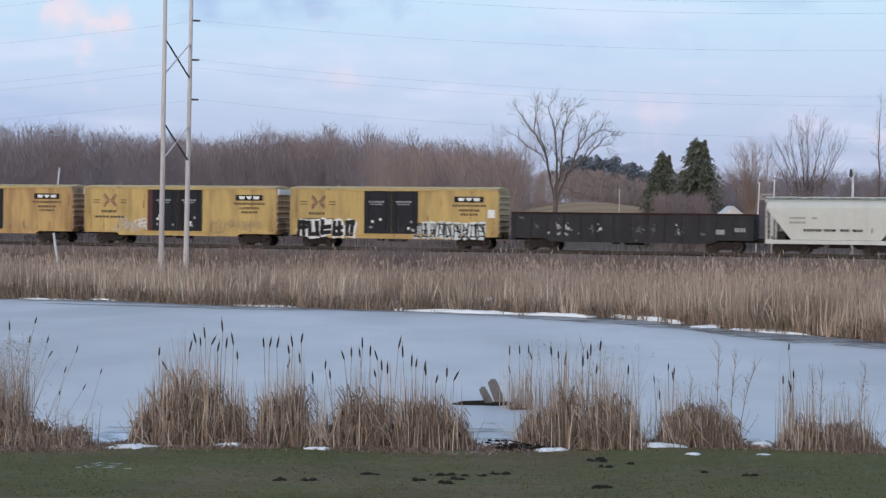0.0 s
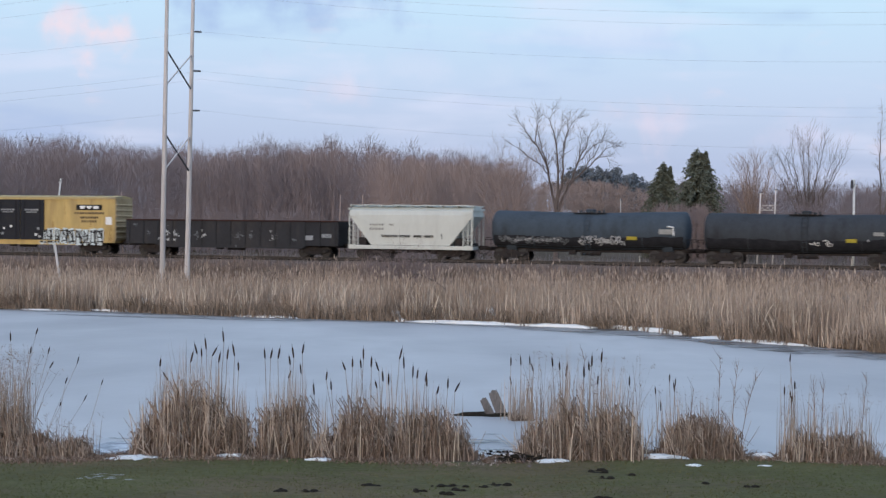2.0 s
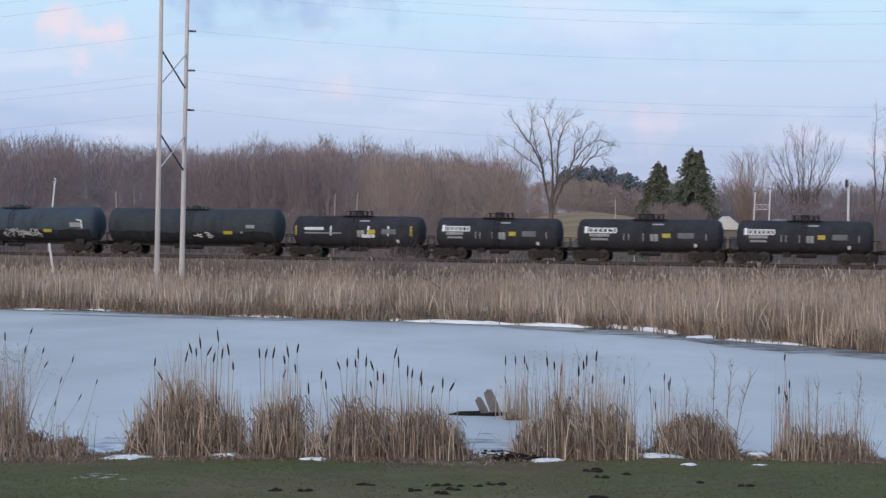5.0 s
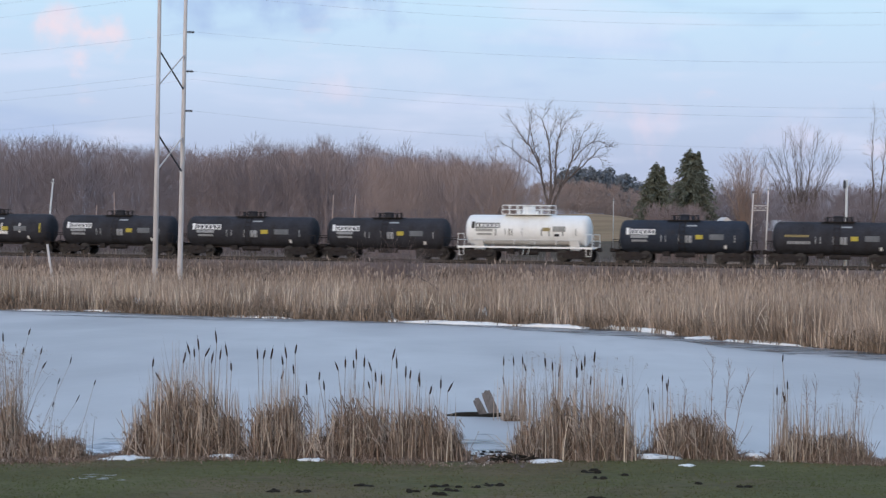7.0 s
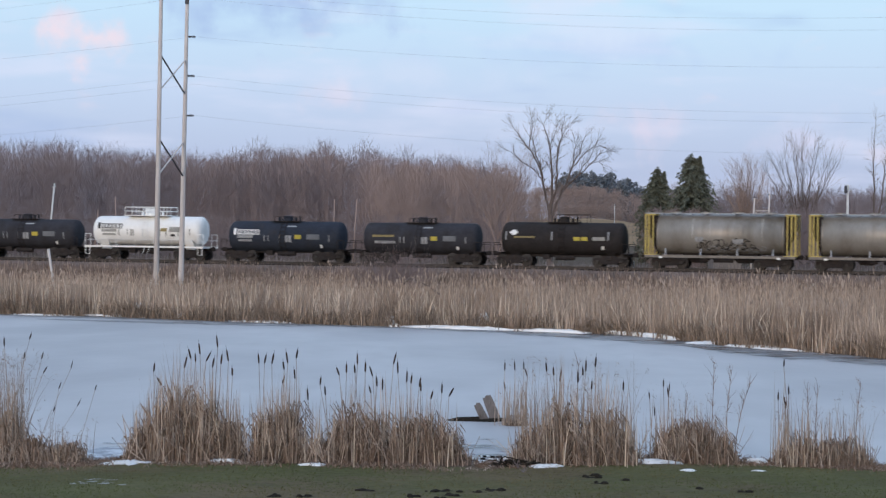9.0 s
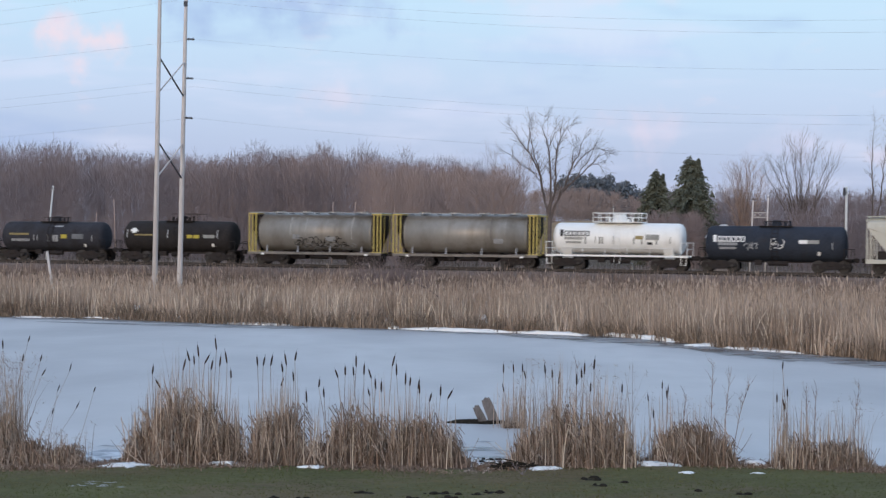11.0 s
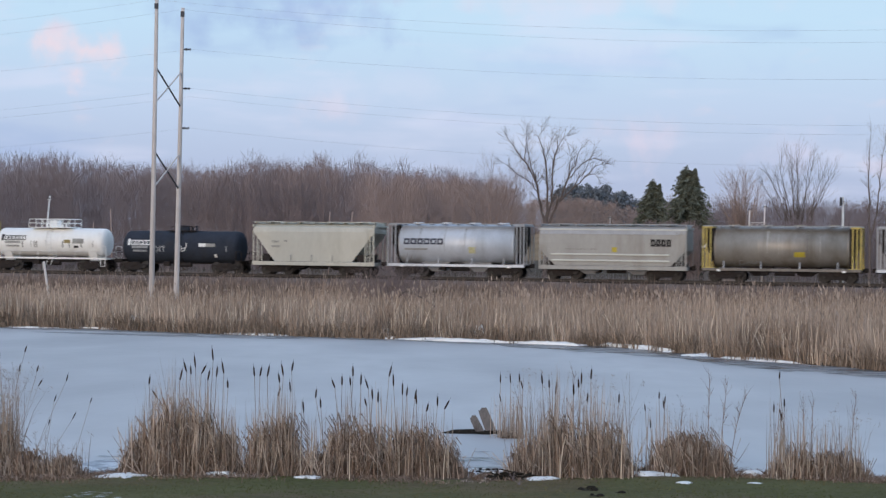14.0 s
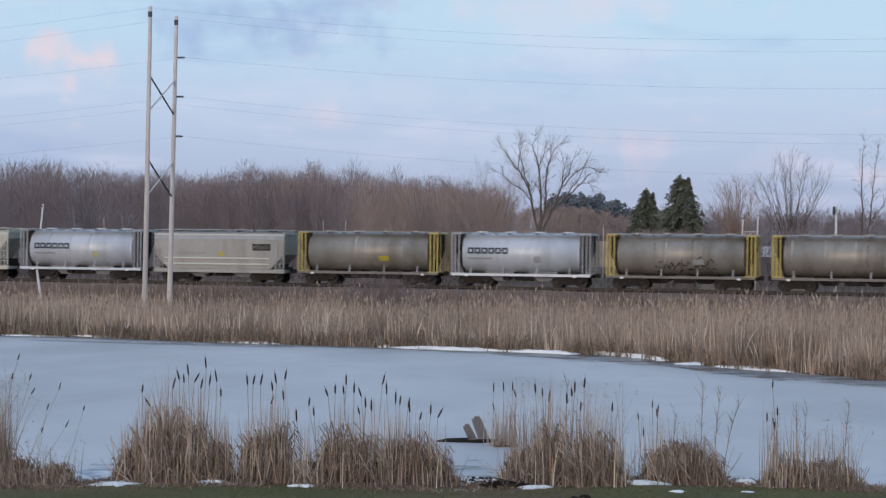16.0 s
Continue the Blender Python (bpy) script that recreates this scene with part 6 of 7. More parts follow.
def scribble(th, x0, x1, z0, z1, yfun, material, n, seed, name="graffiti", reach=0.22, thick=0.028):
    """Loose spray-can strokes that follow the car's side."""
    rnd = random.Random(seed)
    for i in range(n):
        bm = bmesh.new()
        cx, cz = x0 + (x1 - x0) * (i + rnd.random()) / n, rnd.uniform(z0, z1)
        p = None
        a = rnd.uniform(0, 6.28)
        for k in range(5):
            a += rnd.uniform(0.5, 1.6)
            q = (cx + math.cos(a) * reach, cz + math.sin(a) * (z1 - z0) * 0.4)
            if p:
                d = Vector((q[0] - p[0], 0, q[1] - p[1]))
                s = Vector((-d.z, 0, d.x)).normalized() * thick
                v = [bm.verts.new((u.x, yfun(u.z), u.z)) for u in (Vector((p[0], 0, p[1])) + s, Vector((q[0], 0, q[1])) + s, Vector((q[0], 0, q[1])) - s, Vector((p[0], 0, p[1])) - s)]
                bm.faces.new(v)
            p = q
        part(name, bm, material, th)


def ladder(th, x, y, z0, z1, material, wide=0.42, name="ladder"):
    bm = bmesh.new()
    for s in (-0.5, 0.5):
        box(bm, x + s * wide - 0.02, x + s * wide + 0.02, y - 0.03, y + 0.01, z0, z1)
    n = int((z1 - z0) / 0.33)
    for i in range(n + 1):
        z = z0 + (z1 - z0) * i / n
        box(bm, x - wide / 2, x + wide / 2, y - 0.03, y, z - 0.015, z + 0.015)
    part(name, bm, material, th)


def car(name, label, category, left, right):
    th = empty(name, label, category, "cars of the freight train")
    CARS.append((th, (left + right) / 2 * 0.94))
    return th, (right - left) * 0.94


def boxcar(left, right, variant):
    label = {1: "faded yellow boxcar with dark plug doors", 2: "faded yellow boxcar with dark doors and pale smudges of paint",
             3: "faded yellow boxcar with large graffiti low on its side"}[variant]
    th, L = car("boxcar", label, "railway car", left, right)
    h = L / 2
    gear(th, L, L - 4.0)
    bm = bmesh.new()
    box(bm, -h, h, -1.45, 1.45, 0.98, 4.30)
    paint = "box_orange" if variant == 1 else "box_yellow"
    part("body", bm, paint, th)
    d_span = (-0.15, 0.14)
    posts = [-0.475, -0.40, -0.325, -0.25, -0.18, 0.165, 0.235, 0.305, 0.375, 0.44, 0.478]
    for k in posts:
        bm = bmesh.new()
        box(bm, k * L - 0.035, k * L + 0.035, -1.475, -1.451, 1.0, 4.22)
        part("side_post", bm, paint, th)
    # plates of the side, each weathered in its own way
    for a, b in zip([-0.5] + posts, posts + [0.5]):
        if -0.18 <= a < 0.165:
            continue
        bm = bmesh.new()
        box(bm, a * L + 0.02, b * L - 0.02, -1.459, -1.445, 1.0, 4.22)
        part("side_sheet", bm, paint, th)
    # rust that runs down from the seams and up from the sill
    rr = random.Random(variant * 31)
    for _ in range(26 if variant == 1 else 18):
        x, k = rr.choice(posts) * L + rr.choice((-0.06, 0.06)), rr.uniform(0.3, 1.2)
        if d_span[0] * L < x < d_span[1] * L:
            continue
        z = 1.0 if rr.random() < 0.6 else rr.uniform(2.0, 4.0) - k
        wd = rr.uniform(0.02, 0.07)
        bm = bmesh.new()
        vs = [bm.verts.new((x + u * wd * rr.uniform(0.5, 1.3), -1.462, z + v * k)) for u, v in ((-1, 0), (1, 0), (0.8, 0.5), (0.1, 1), (-0.5, 0.6))]
        bm.faces.new(vs)
        part("rust_streak", bm, "rust", th)
    bm = bmesh.new()
    box(bm, -h, h, -1.46, 1.46, 0.86, 0.975)
    pts = [(-0.33 * L, 0.86), (-0.31 * L, 0.66), (0.30 * L, 0.66), (0.32 * L, 0.86)]
    for y0, y1 in ((-1.47, -1.40), (1.40, 1.47)):
        loft(bm, [[(x, y, z) for x, z in pts] for y in (y0, y1)])
    part("side_sill", bm, paint, th)
    bm = bmesh.new()
    loft(bm, [[(x, -1.50, 4.28), (x, -1.50, 4.36), (x, 0, 4.50), (x, 1.50, 4.36), (x, 1.50, 4.28)] for x in (-h - 0.04, h + 0.04)])
    for i in range(13):
        x = -h + L * (i + 0.5) / 13
        loft(bm, [[(xx, -1.49, 4.365), (xx, 0, 4.53), (xx, 1.49, 4.365), (xx, 0, 4.49)] for xx in (x - 0.05, x + 0.05)])
    part("roof", bm, "box_roof", th)
    bm = bmesh.new()
    box(bm, -h, h, -1.515, -1.48, 4.20, 4.29)
    part("eave_strip", bm, "box_roof", th)
    d0, d1 = -0.137 * L, 0.122 * L
    for a, b in ((d0, (d0 + d1) / 2 - 0.02), ((d0 + d1) / 2 + 0.02, d1)):
        bm = bmesh.new()
        box(bm, a, b, -1.53, -1.452, 1.02, 4.16, 0.02)
        for z in (1.75, 2.5, 3.25):
            box(bm, a + 0.05, b - 0.05, -1.545, -1.525, z - 0.03, z + 0.03)
        for x in (a + 0.35, b - 0.35):
            tube(bm, (x, -1.56, 1.1), (x, -1.56, 4.05), 0.025, seg=6)
        door = part("door", bm, "door_navy", th)
        bars(door, a + 0.35, b - 0.45, 3.28, 3.42, -1.55, "dull_mark", 5, int(a * 10) + variant, "stencil")
        bars(door, a + 0.5, b - 0.6, 3.12, 3.22, -1.55, "dull_mark", 4, int(a * 10) + 7, "stencil")
        if variant >= 2:
            rnd = random.Random(variant * 5 + int(a))
            for k in range(4):
                x, z = rnd.uniform(a + 0.3, b - 0.3), rnd.uniform(1.3, 2.2)
                plate("paint_patch", door, x - 0.09, x + 0.09, z - 0.1, z + 0.08, -1.557, "white_mark" if k < 2 else "dull_mark")
    if variant == 2:
        bm = bmesh.new()
        box(bm, d0 - 0.42, d0 - 0.01, -1.50, -1.452, 1.02, 4.16)
        part("door_edge", bm, "door_strip", th, "dark red strip beside the door")
    for z in (0.985, 4.18):
        bm = bmesh.new()
        box(bm, d0 - 1.0, d1 + 1.3, -1.56, -1.47, z - 0.03, z + 0.03)
        part("door_track", bm, "box_yellow", th)
    for s in (-1, 1):
        bm = bmesh.new()
        x0, x1 = sorted((s * h, s * (h + 0.05)))
        box(bm, x0, x1, -1.40, 1.40, 1.0, 4.26)
        for i in range(7):
            z = 1.25 + i * 0.42
            xx = s * (h + 0.05)
            rib = bmesh.new()
            loft(rib, [[(xx, y, z - 0.10), (xx + s * 0.07, y, z - 0.03), (xx + s * 0.07, y, z + 0.03), (xx, y, z + 0.10)] for y in (-1.36, 1.36)])
            part("end_rib", rib, "box_end_pale" if variant == 3 else "box_end", th)
        end = part("end_wall", bm, "box_end_pale" if variant == 3 else "box_end", th)
        if variant == 2:
            bm = bmesh.new()
            box(bm, *sorted((s * (h + 0.05), s * (h + 0.16))), -1.3, 1.38, 3.82, 4.22)
            part("end_panel", bm, "white_mark", end)
        ladder(th, s * (h - 0.34), -1.50, 1.0, 2.6 if s < 0 else 2.0, "box_yellow")
    # markings
    y = -1.485
    pl = plate("emblem_plate", th, 0.295 * L, 0.432 * L, 3.36, 3.78, y, "ink")
    for k in range(3):
        x = 0.312 * L + k * 0.036 * L
        bm = bmesh.new()
        loft(bm, [[(x, yy, 3.69), (x + 0.031 * L, yy, 3.69), (x + (0.027, 0.022, 0.029)[k] * L, yy, 3.46), (x + (0.004, 0.009, 0.002)[k] * L, yy, 3.46)] for yy in (y - 0.014, y - 0.007)])
        part("marking", bm, "white_mark", pl)
    for i, (w, z) in enumerate(((0.16, 3.12), (0.10, 2.78), (0.085, 2.48))):
        bars(th, (0.365 - w / 2) * L, (0.365 + w / 2) * L, z - 0.08, z + 0.09, y, "ink_soft", 12 - 3 * i, 40 + i + variant)
    cx, cz = -0.362 * L, 3.30
    for s in (-1, 1):
        for off, material in ((0.07, "purple"), (0.26, "red")):
            for t in (-1, 1):
                bm = bmesh.new()
                a, b = Vector((cx + s * (off + 0.42), y - 0.008, cz + t * 0.50)), Vector((cx + s * off, y - 0.008, cz + t * 0.01))
                if off > 0.1:
                    a = a.lerp(b, 0.25)
                n = Vector(((b - a).z, 0, -(b - a).x)).normalized() * 0.036
                bm.faces.new([bm.verts.new(q) for q in (a + n, b + n, b - n, a - n)])
                part("emblem", bm, material, th)
    for dx in (-1.15, 1.1):
        for z in (3.28, 3.08):
            bars(th, cx + dx - 0.28, cx + dx + 0.28, z, z + 0.09, y, "ink_soft", 5, int(z * 10))
    bars(th, cx - 0.75, cx + 0.55, 2.35, 2.55, y, "ink_soft", 5, 3)
    bars(th, cx - 1.3, cx + 1.25, 1.95, 2.12, y, "ink_soft", 8, 5)
    if variant == 3:
        spray(th, -0.467 * L, -0.175 * L, 0.70, 2.10, y, "white_mark", "ink", 5, 11, "graffiti", "tall black graffiti figures with white outlines", 0.27, 4)
        spray(th, 0.10 * L, 0.445 * L, 0.66, 1.95, y - 0.03, "spray_silver", "ink", 9, 12, "graffiti", "silver graffiti figures with dark outlines", 0.075, 7)
        plate("pale_patch", th, 0.452 * L, 0.485 * L, 2.25, 2.85, y, "white_mark")
    elif variant == 2:
        scribble(th, -0.34 * L, -0.16 * L, 1.15, 1.85, lambda z: y - 0.004, "fleck", 16, 4)
        scribble(th, -0.22 * L, -0.16 * L, 1.25, 1.8, lambda z: y - 0.006, "white_mark", 7, 14)
        scribble(th, 0.17 * L, 0.42 * L, 1.0, 1.7, lambda z: y - 0.004, "box_end_pale", 26, 5)
    else:
        scribble(th, 0.1 * L, 0.3 * L, 1.0, 1.6, lambda z: y - 0.004, "box_end_pale", 8, 6)


def gondola(left, right):
    th, L = car("gondola", "dull black open gondola car with pale paint blotches", "railway car", left, right)
    h = L / 2
    gear(th, L, L - 4.2)
    z0, z1 = 0.86, 2.62
    for s in (-1, 1):
        bm = bmesh.new()
        box(bm, -h, h, *sorted((s * 1.46, s * 1.40)), z0, z1)
        loft(bm, [[(-0.36 * L, y, z0), (-0.33 * L, y, 0.62), (0.33 * L, y, 0.62), (0.36 * L, y, z0)] for y in sorted((s * 1.47, s * 1.41))])
        part("side", bm, "gon_black", th)
        bm = bmesh.new()
        box(bm, *sorted((s * h, s * (h - 0.07))), -1.40, 1.40, z0, z1 + 0.05)
        for z in (1.3, 1.75, 2.2):
            box(bm, *sorted((s * h, s * (h + 0.07))), -1.36, 1.36, z - 0.06, z + 0.06)
        part("end_wall", bm, "gon_black", th)
        bm = bmesh.new()
        box(bm, -h, h, *sorted((s * 1.38, s * 1.53)), z1, z1 + 0.11, 0.02)
        part("top_chord", bm, "chord_rust", th, "rusty top chord")
    bm = bmesh.new()
    box(bm, -h + 0.07, h - 0.07, -1.4, 1.4, z0, z0 + 0.08)
    part("floor", bm, "gon_black", th)
    rib = bmesh.new()
    box(rib, -0.06, 0.06, -1.54, -1.465, z0 - 0.02, z1)
    me = bpy.data.meshes.new("side_rib")
    rib.to_mesh(me)
    rib.free()
    for i in range(15):
        lay("side_rib", me, "gon_black", th).location = (-h + 0.25 + (L - 0.5) * i / 14, 0, 0)
    rnd = random.Random(8)
    for x, z, w, hh, c in ((-0.30, 1.75, 0.5, 0.7, 1), (-0.265, 1.7, 0.45, 0.65, 1), (-0.30, 1.2, 0.35, 0.25, 1), (-0.265, 1.2, 0.35, 0.22, 1), (-0.16, 1.55, 0.4, 0.55, 0), (-0.125, 1.55, 0.5, 0.5, 1),
                           (-0.34, 1.25, 0.12, 0.12, 1), (-0.21, 1.25, 0.12, 0.12, 1), (0.04, 1.5, 0.9, 0.8, 0), (0.10, 1.55, 0.5, 0.5, 0), (0.20, 1.4, 0.5, 0.75, 1), (0.30, 1.3, 0.3, 0.25, 0), (-0.45, 2.3, 0.7, 0.14, 0), (-0.39, 1.7, 0.3, 0.5, 0)):
        bm = bmesh.new()
        for k in range(int(5 + 22 * w * hh)):
            cx, cz, r = x * L + rnd.gauss(0, 0.27) * w, z + rnd.gauss(0, 0.27) * hh, rnd.uniform(0.025, 0.075)
            bm.faces.new([bm.verts.new((cx + math.cos(q * 1.257) * r * rnd.uniform(0.5, 1.1), -1.472 - 0.0008 * k, cz + math.sin(q * 1.257) * r * rnd.uniform(0.6, 1.7))) for q in range(5)])
        tagged(part("paint_blotch", bm, "fleck" if c else "faint_mark", th), kind="stuff")
    plate("reporting_plate", th, 0.345 * L, 0.385 * L, 1.28, 1.62, -1.474, "dull_mark")
    bars(th, 0.425 * L, 0.47 * L, 1.45, 1.75, -1.474, "dull_mark", 4, 2)


def hopper(left, right, paint, label, style):
    """A two-bay covered hopper with open slope ends."""
    th, L = car("covered_hopper", label, "railway car", left, right)
    h = L / 2
    gear(th, L, L - 3.4, (0.70, 0.96))
    prof = [(-1.46, None), (-1.50, 2.6), (-1.49, 3.2), (-1.40, 3.52), (-1.05, 3.74), (-0.5, 3.83), (0.5, 3.83), (1.05, 3.74), (1.40, 3.52), (1.49, 3.2), (1.50, 2.6), (1.46, None)]
    run, brow = (1.75, 3.12) if style != "grey" else (1.15, 2.1)
    bm = bmesh.new()
    loft(bm, [[(x, y, zb if z is None else max(z, zb + 0.02)) for y, z in prof] for x, zb in ((-h + 0.06, brow), (-h + run, 1.0), (h - run, 1.0), (h - 0.06, brow))])
    part("body", bm, paint, th)
    bm = bmesh.new()
    for s in (-1, 1):
        box(bm, -h, h, *sorted((s * 1.40, s * 1.53)), 0.70, 0.98, 0.015)
    part("side_sill", bm, paint, th)
    # slope-end frames and their posts
    for s in (-1, 1):
        for x in (h - 0.05, h - 0.36, h - 0.72):
            for y in (-1.46, 1.46):
                bm = bmesh.new()
                box(bm, s * x - 0.035, s * x + 0.035, y - 0.035, y + 0.035, 0.96, 3.42)
                part("end_post", bm, paint, th)
        bm = bmesh.new()
        box(bm, *sorted((s * (h + 0.03), s * (h - 0.09))), -1.5, 1.5, 3.56, 3.72)
        part("end_beam", bm, paint, th)
        bm = bmesh.new()
        box(bm, *sorted((s * (h + 0.02), s * (h - 0.08))), -1.5, 1.5, 0.72, 0.96)
        part("end_beam", bm, paint, th)
        ladder(th, s * (h - 0.32), -1.53, 1.0, 3.3 if s > 0 else 2.4, paint)
        # Dark boxes put in where shade falls below the slope sheet.
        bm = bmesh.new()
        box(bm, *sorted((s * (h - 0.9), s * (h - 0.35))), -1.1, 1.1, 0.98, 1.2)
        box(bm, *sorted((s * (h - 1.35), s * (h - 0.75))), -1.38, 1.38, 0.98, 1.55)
        part("slope_shade", bm, "under", th, "dark boxes standing in for shade under the slope sheet")
        bm = bmesh.new()
        loft(bm, [[(s * 1.75 - 1.15, y, 0.98), (s * 1.75 + 1.15, y, 0.98), (s * 1.75 + 0.35, y * 0.55, 0.38), (s * 1.75 - 0.35, y * 0.55, 0.38)] for y in (-1.3, 1.3)])
        part("discharge_bay", bm, "under" if style != "grey" else "cage_grey", th)
    # roof walkway
    bm = bmesh.new()
    box(bm, -h - 0.05, h + 0.05, -1.30, -0.62, 3.90, 3.94)
    box(bm, -h - 0.05, h + 0.05, 0.62, 1.30, 3.90, 3.94)
    for i in range(9):
        x = -h + 0.1 + (L - 0.2) * i / 8
        box(bm, x - 0.03, x + 0.03, -1.32, 1.32, 3.80, 3.90)
    part("roof_walkway", bm, paint if style != "grey" else "cage_grey", th)
    for i in range(4):
        bm = bmesh.new()
        x = -h * 0.72 + h * 1.44 * i / 3
        box(bm, x - 0.55, x + 0.55, -0.5, 0.5, 3.82, 3.97, 0.04)
        part("roof_hatch", bm, paint, th)
    y = -1.512
    if style == "white":
        bars(th, -0.33 * L, -0.21 * L, 2.42, 2.56, y, "ink_grey", 5, 1)
        bars(th, -0.17 * L, -0.13 * L, 2.42, 2.56, y, "ink_grey", 2, 2)
        bars(th, -0.33 * L, -0.21 * L, 2.10, 2.26, y, "ink_grey", 5, 3)
        for a, b, n, k in ((-0.23, -0.10, 6, 3), (-0.085, 0.0, 5, 4), (0.03, 0.10, 4, 5), (0.115, 0.19, 4, 6)):
            bars(th, a * L, b * L, 1.57, 1.75, y, "ink", n, k, "graffiti")
        plate("marking", th, 0.25 * L, 0.256 * L, 1.5, 1.85, y, "ink")
    elif style == "cream":
        bars(th, -0.34 * L, -0.28 * L, 2.38, 2.54, y, "ink_grey", 4, 1)
        bars(th, -0.34 * L, -0.27 * L, 2.02, 2.18, y, "ink_grey", 4, 3)
        bars(th, -0.24 * L, -0.21 * L, 2.45, 2.57, y, "ink_grey", 2, 2)
        for x in (-0.18, -0.01, 0.16):
            plate("drain_streak", th, x * L - 0.04, x * L + 0.04, 1.05, 1.5, y, "ink_grey", "dark rust streak")
    else:
        for z in (1.35, 1.78):
            bm = bmesh.new()
            box(bm, -h + 0.9, h - 1.2, -1.56, -1.50, z - 0.06, z + 0.06, 0.02)
            part("side_rib", bm, "hop_white", th)
        bm = bmesh.new()
        box(bm, -h, h, -1.47, -1.38, 3.50, 3.60)
        part("side_rib", bm, "hop_white", th)
        bm = bmesh.new()
        loft(bm, [[(x, -1.512, 3.22), (x, -1.422, 3.54), (x, -1.06, 3.765), (x, -1.0, 3.70), (x, -1.38, 3.45)] for x in (-h + 0.1, h - 0.1)])
        part("roof_edge", bm, "cage_grey", th, "dark roof edge")
        letters(th, 0.26 * L, 0.40 * L, 2.38, 2.88, lambda z: y, "ink", 4, "marking", 0.13)
        bars(th, -0.32 * L, -0.1 * L, 2.1, 2.2, y, "ink_grey", 9, 6)
        plate("yellow_smudge", th, 0.0, 0.35, 1.95, 2.3, y, "yellow_mark", "small faded yellow mark")


def cylinder_hopper(left, right, paint, cage, label, style):
    """A covered hopper with a round body and framed end platforms."""
    th, L = car("cylindrical_hopper", label, "railway car", left, right)
    h = L / 2
    b = h - 0.85
    gear(th, L, L - 3.3, (0.70, 0.96))
    ring = [(math.sin(a) * 1.50, 2.42 - math.cos(a) * 1.42) for a in [2 * math.pi * i / 28 for i in range(28)]]
    bm = bmesh.new()
    secs = []
    for x, k in ((-b - 0.10, 0.55), (-b - 0.06, 0.85), (-b, 1.0), (b, 1.0), (b + 0.06, 0.85), (b + 0.10, 0.55)):
        secs.append([(x, y * k, 2.42 + (z - 2.42) * k) for y, z in ring])
    loft(bm, secs)
    body = part("body", bm, paint, th, smooth=True)
    for x in (-b + 0.04, -b / 3, b / 3, b - 0.04):
        bm = bmesh.new()
        loft(bm, [[(x + d, y * 1.008, 2.42 + (z - 2.42) * 1.008) for y, z in ring] for d in (-0.035, 0.035)], False)
        part("seam_band", bm, paint, body, smooth=True)
    rs = random.Random(int(left * 10))
    for x in np.linspace(-b + 0.7, b - 0.7, 9):
        if rs.random() < 0.5:
            continue
        bm = bmesh.new()
        x += rs.uniform(-0.3, 0.3)
        lo, wd = rs.uniform(1.3, 2.2), rs.uniform(0.03, 0.09)
        cols = []
        for k in range(7):
            z = lo + (3.55 - lo) * k / 6
            y = -1.506 * math.sqrt(max(0.02, 1 - ((z - 2.42) / 1.42) ** 2)) - 0.004
            half_w = wd * (0.35 + 0.65 * k / 6) * rs.uniform(0.7, 1.2)
            cols.append((bm.verts.new((x - half_w, y, z)), bm.verts.new((x + half_w, y, z))))
        for (p, q), (u, w) in zip(cols, cols[1:]):
            bm.faces.new((p, q, w, u))
        part("dirt_streak", bm, "streak_silver" if paint == "cyl_silver" else rs.choice(("streak_dark", "streak_pale")), body)
    bm = bmesh.new()
    for s in (-1, 1):
        box(bm, -h, h, *sorted((s * 1.34, s * 1.50)), 0.76, 0.95, 0.015)
    part("side_sill", bm, paint if style == "maker" else "sill_grime", th)
    for s in (-1, 1):
        for x in (h - 0.05, h - 0.30, h - 0.58):
            for y in (-1.42, 1.42):
                bm = bmesh.new()
                w = 0.04
                box(bm, s * x - w, s * x + w, y - 0.05, y + 0.05, 0.96, 3.78)
                part("end_post", bm, cage, th)
        for y in (-0.6, 0.6):
            bm = bmesh.new()
            box(bm, *sorted((s * (h - 0.03), s * (h - 0.07))), y - 0.022, y + 0.022, 0.96, 3.78)
            part("end_post", bm, cage, th)
        bm = bmesh.new()
        box(bm, *sorted((s * h, s * (h - 0.75))), -1.48, 1.48, 3.74, 3.82)
        part("roof_platform", bm, cage, th)
        # A dark filler paints in the shade between body and end posts.
        bm = bmesh.new()
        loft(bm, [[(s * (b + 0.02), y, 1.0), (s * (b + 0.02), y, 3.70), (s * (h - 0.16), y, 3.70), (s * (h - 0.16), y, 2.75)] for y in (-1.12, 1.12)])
        part("shaded_slope_sheet", bm, "under", th, "slope sheet coloured dark for the shade behind the posts")
        bm = bmesh.new()
        box(bm, *sorted((s * h, s * (h - 0.85))), -1.48, 1.48, 0.90, 0.98)
        part("end_platform", bm, cage if cage == "cage_grey" else "cage_yellow", th)
        ladder(th, s * (h - 0.2), 1.46, 0.98, 3.7, cage, 0.30)
        bm = bmesh.new()
        loft(bm, [[(s * 1.6 - 1.1, y, 1.1), (s * 1.6 + 1.1, y, 1.1), (s * 1.6 + 0.4, y * 0.55, 0.42), (s * 1.6 - 0.4, y * 0.55, 0.42)] for y in (-1.1, 1.1)])
        part("discharge_bay", bm, "cage_grey" if style == "maker" else "under", th)
        plate("slack_marker", th, s * (h - 1.15) - 0.12, s * (h - 1.15) + 0.12, 0.72, 0.86, -1.512, "white_mark")
    for k in (-0.86, -0.3, 0.28, 0.84):
        bm = bmesh.new()
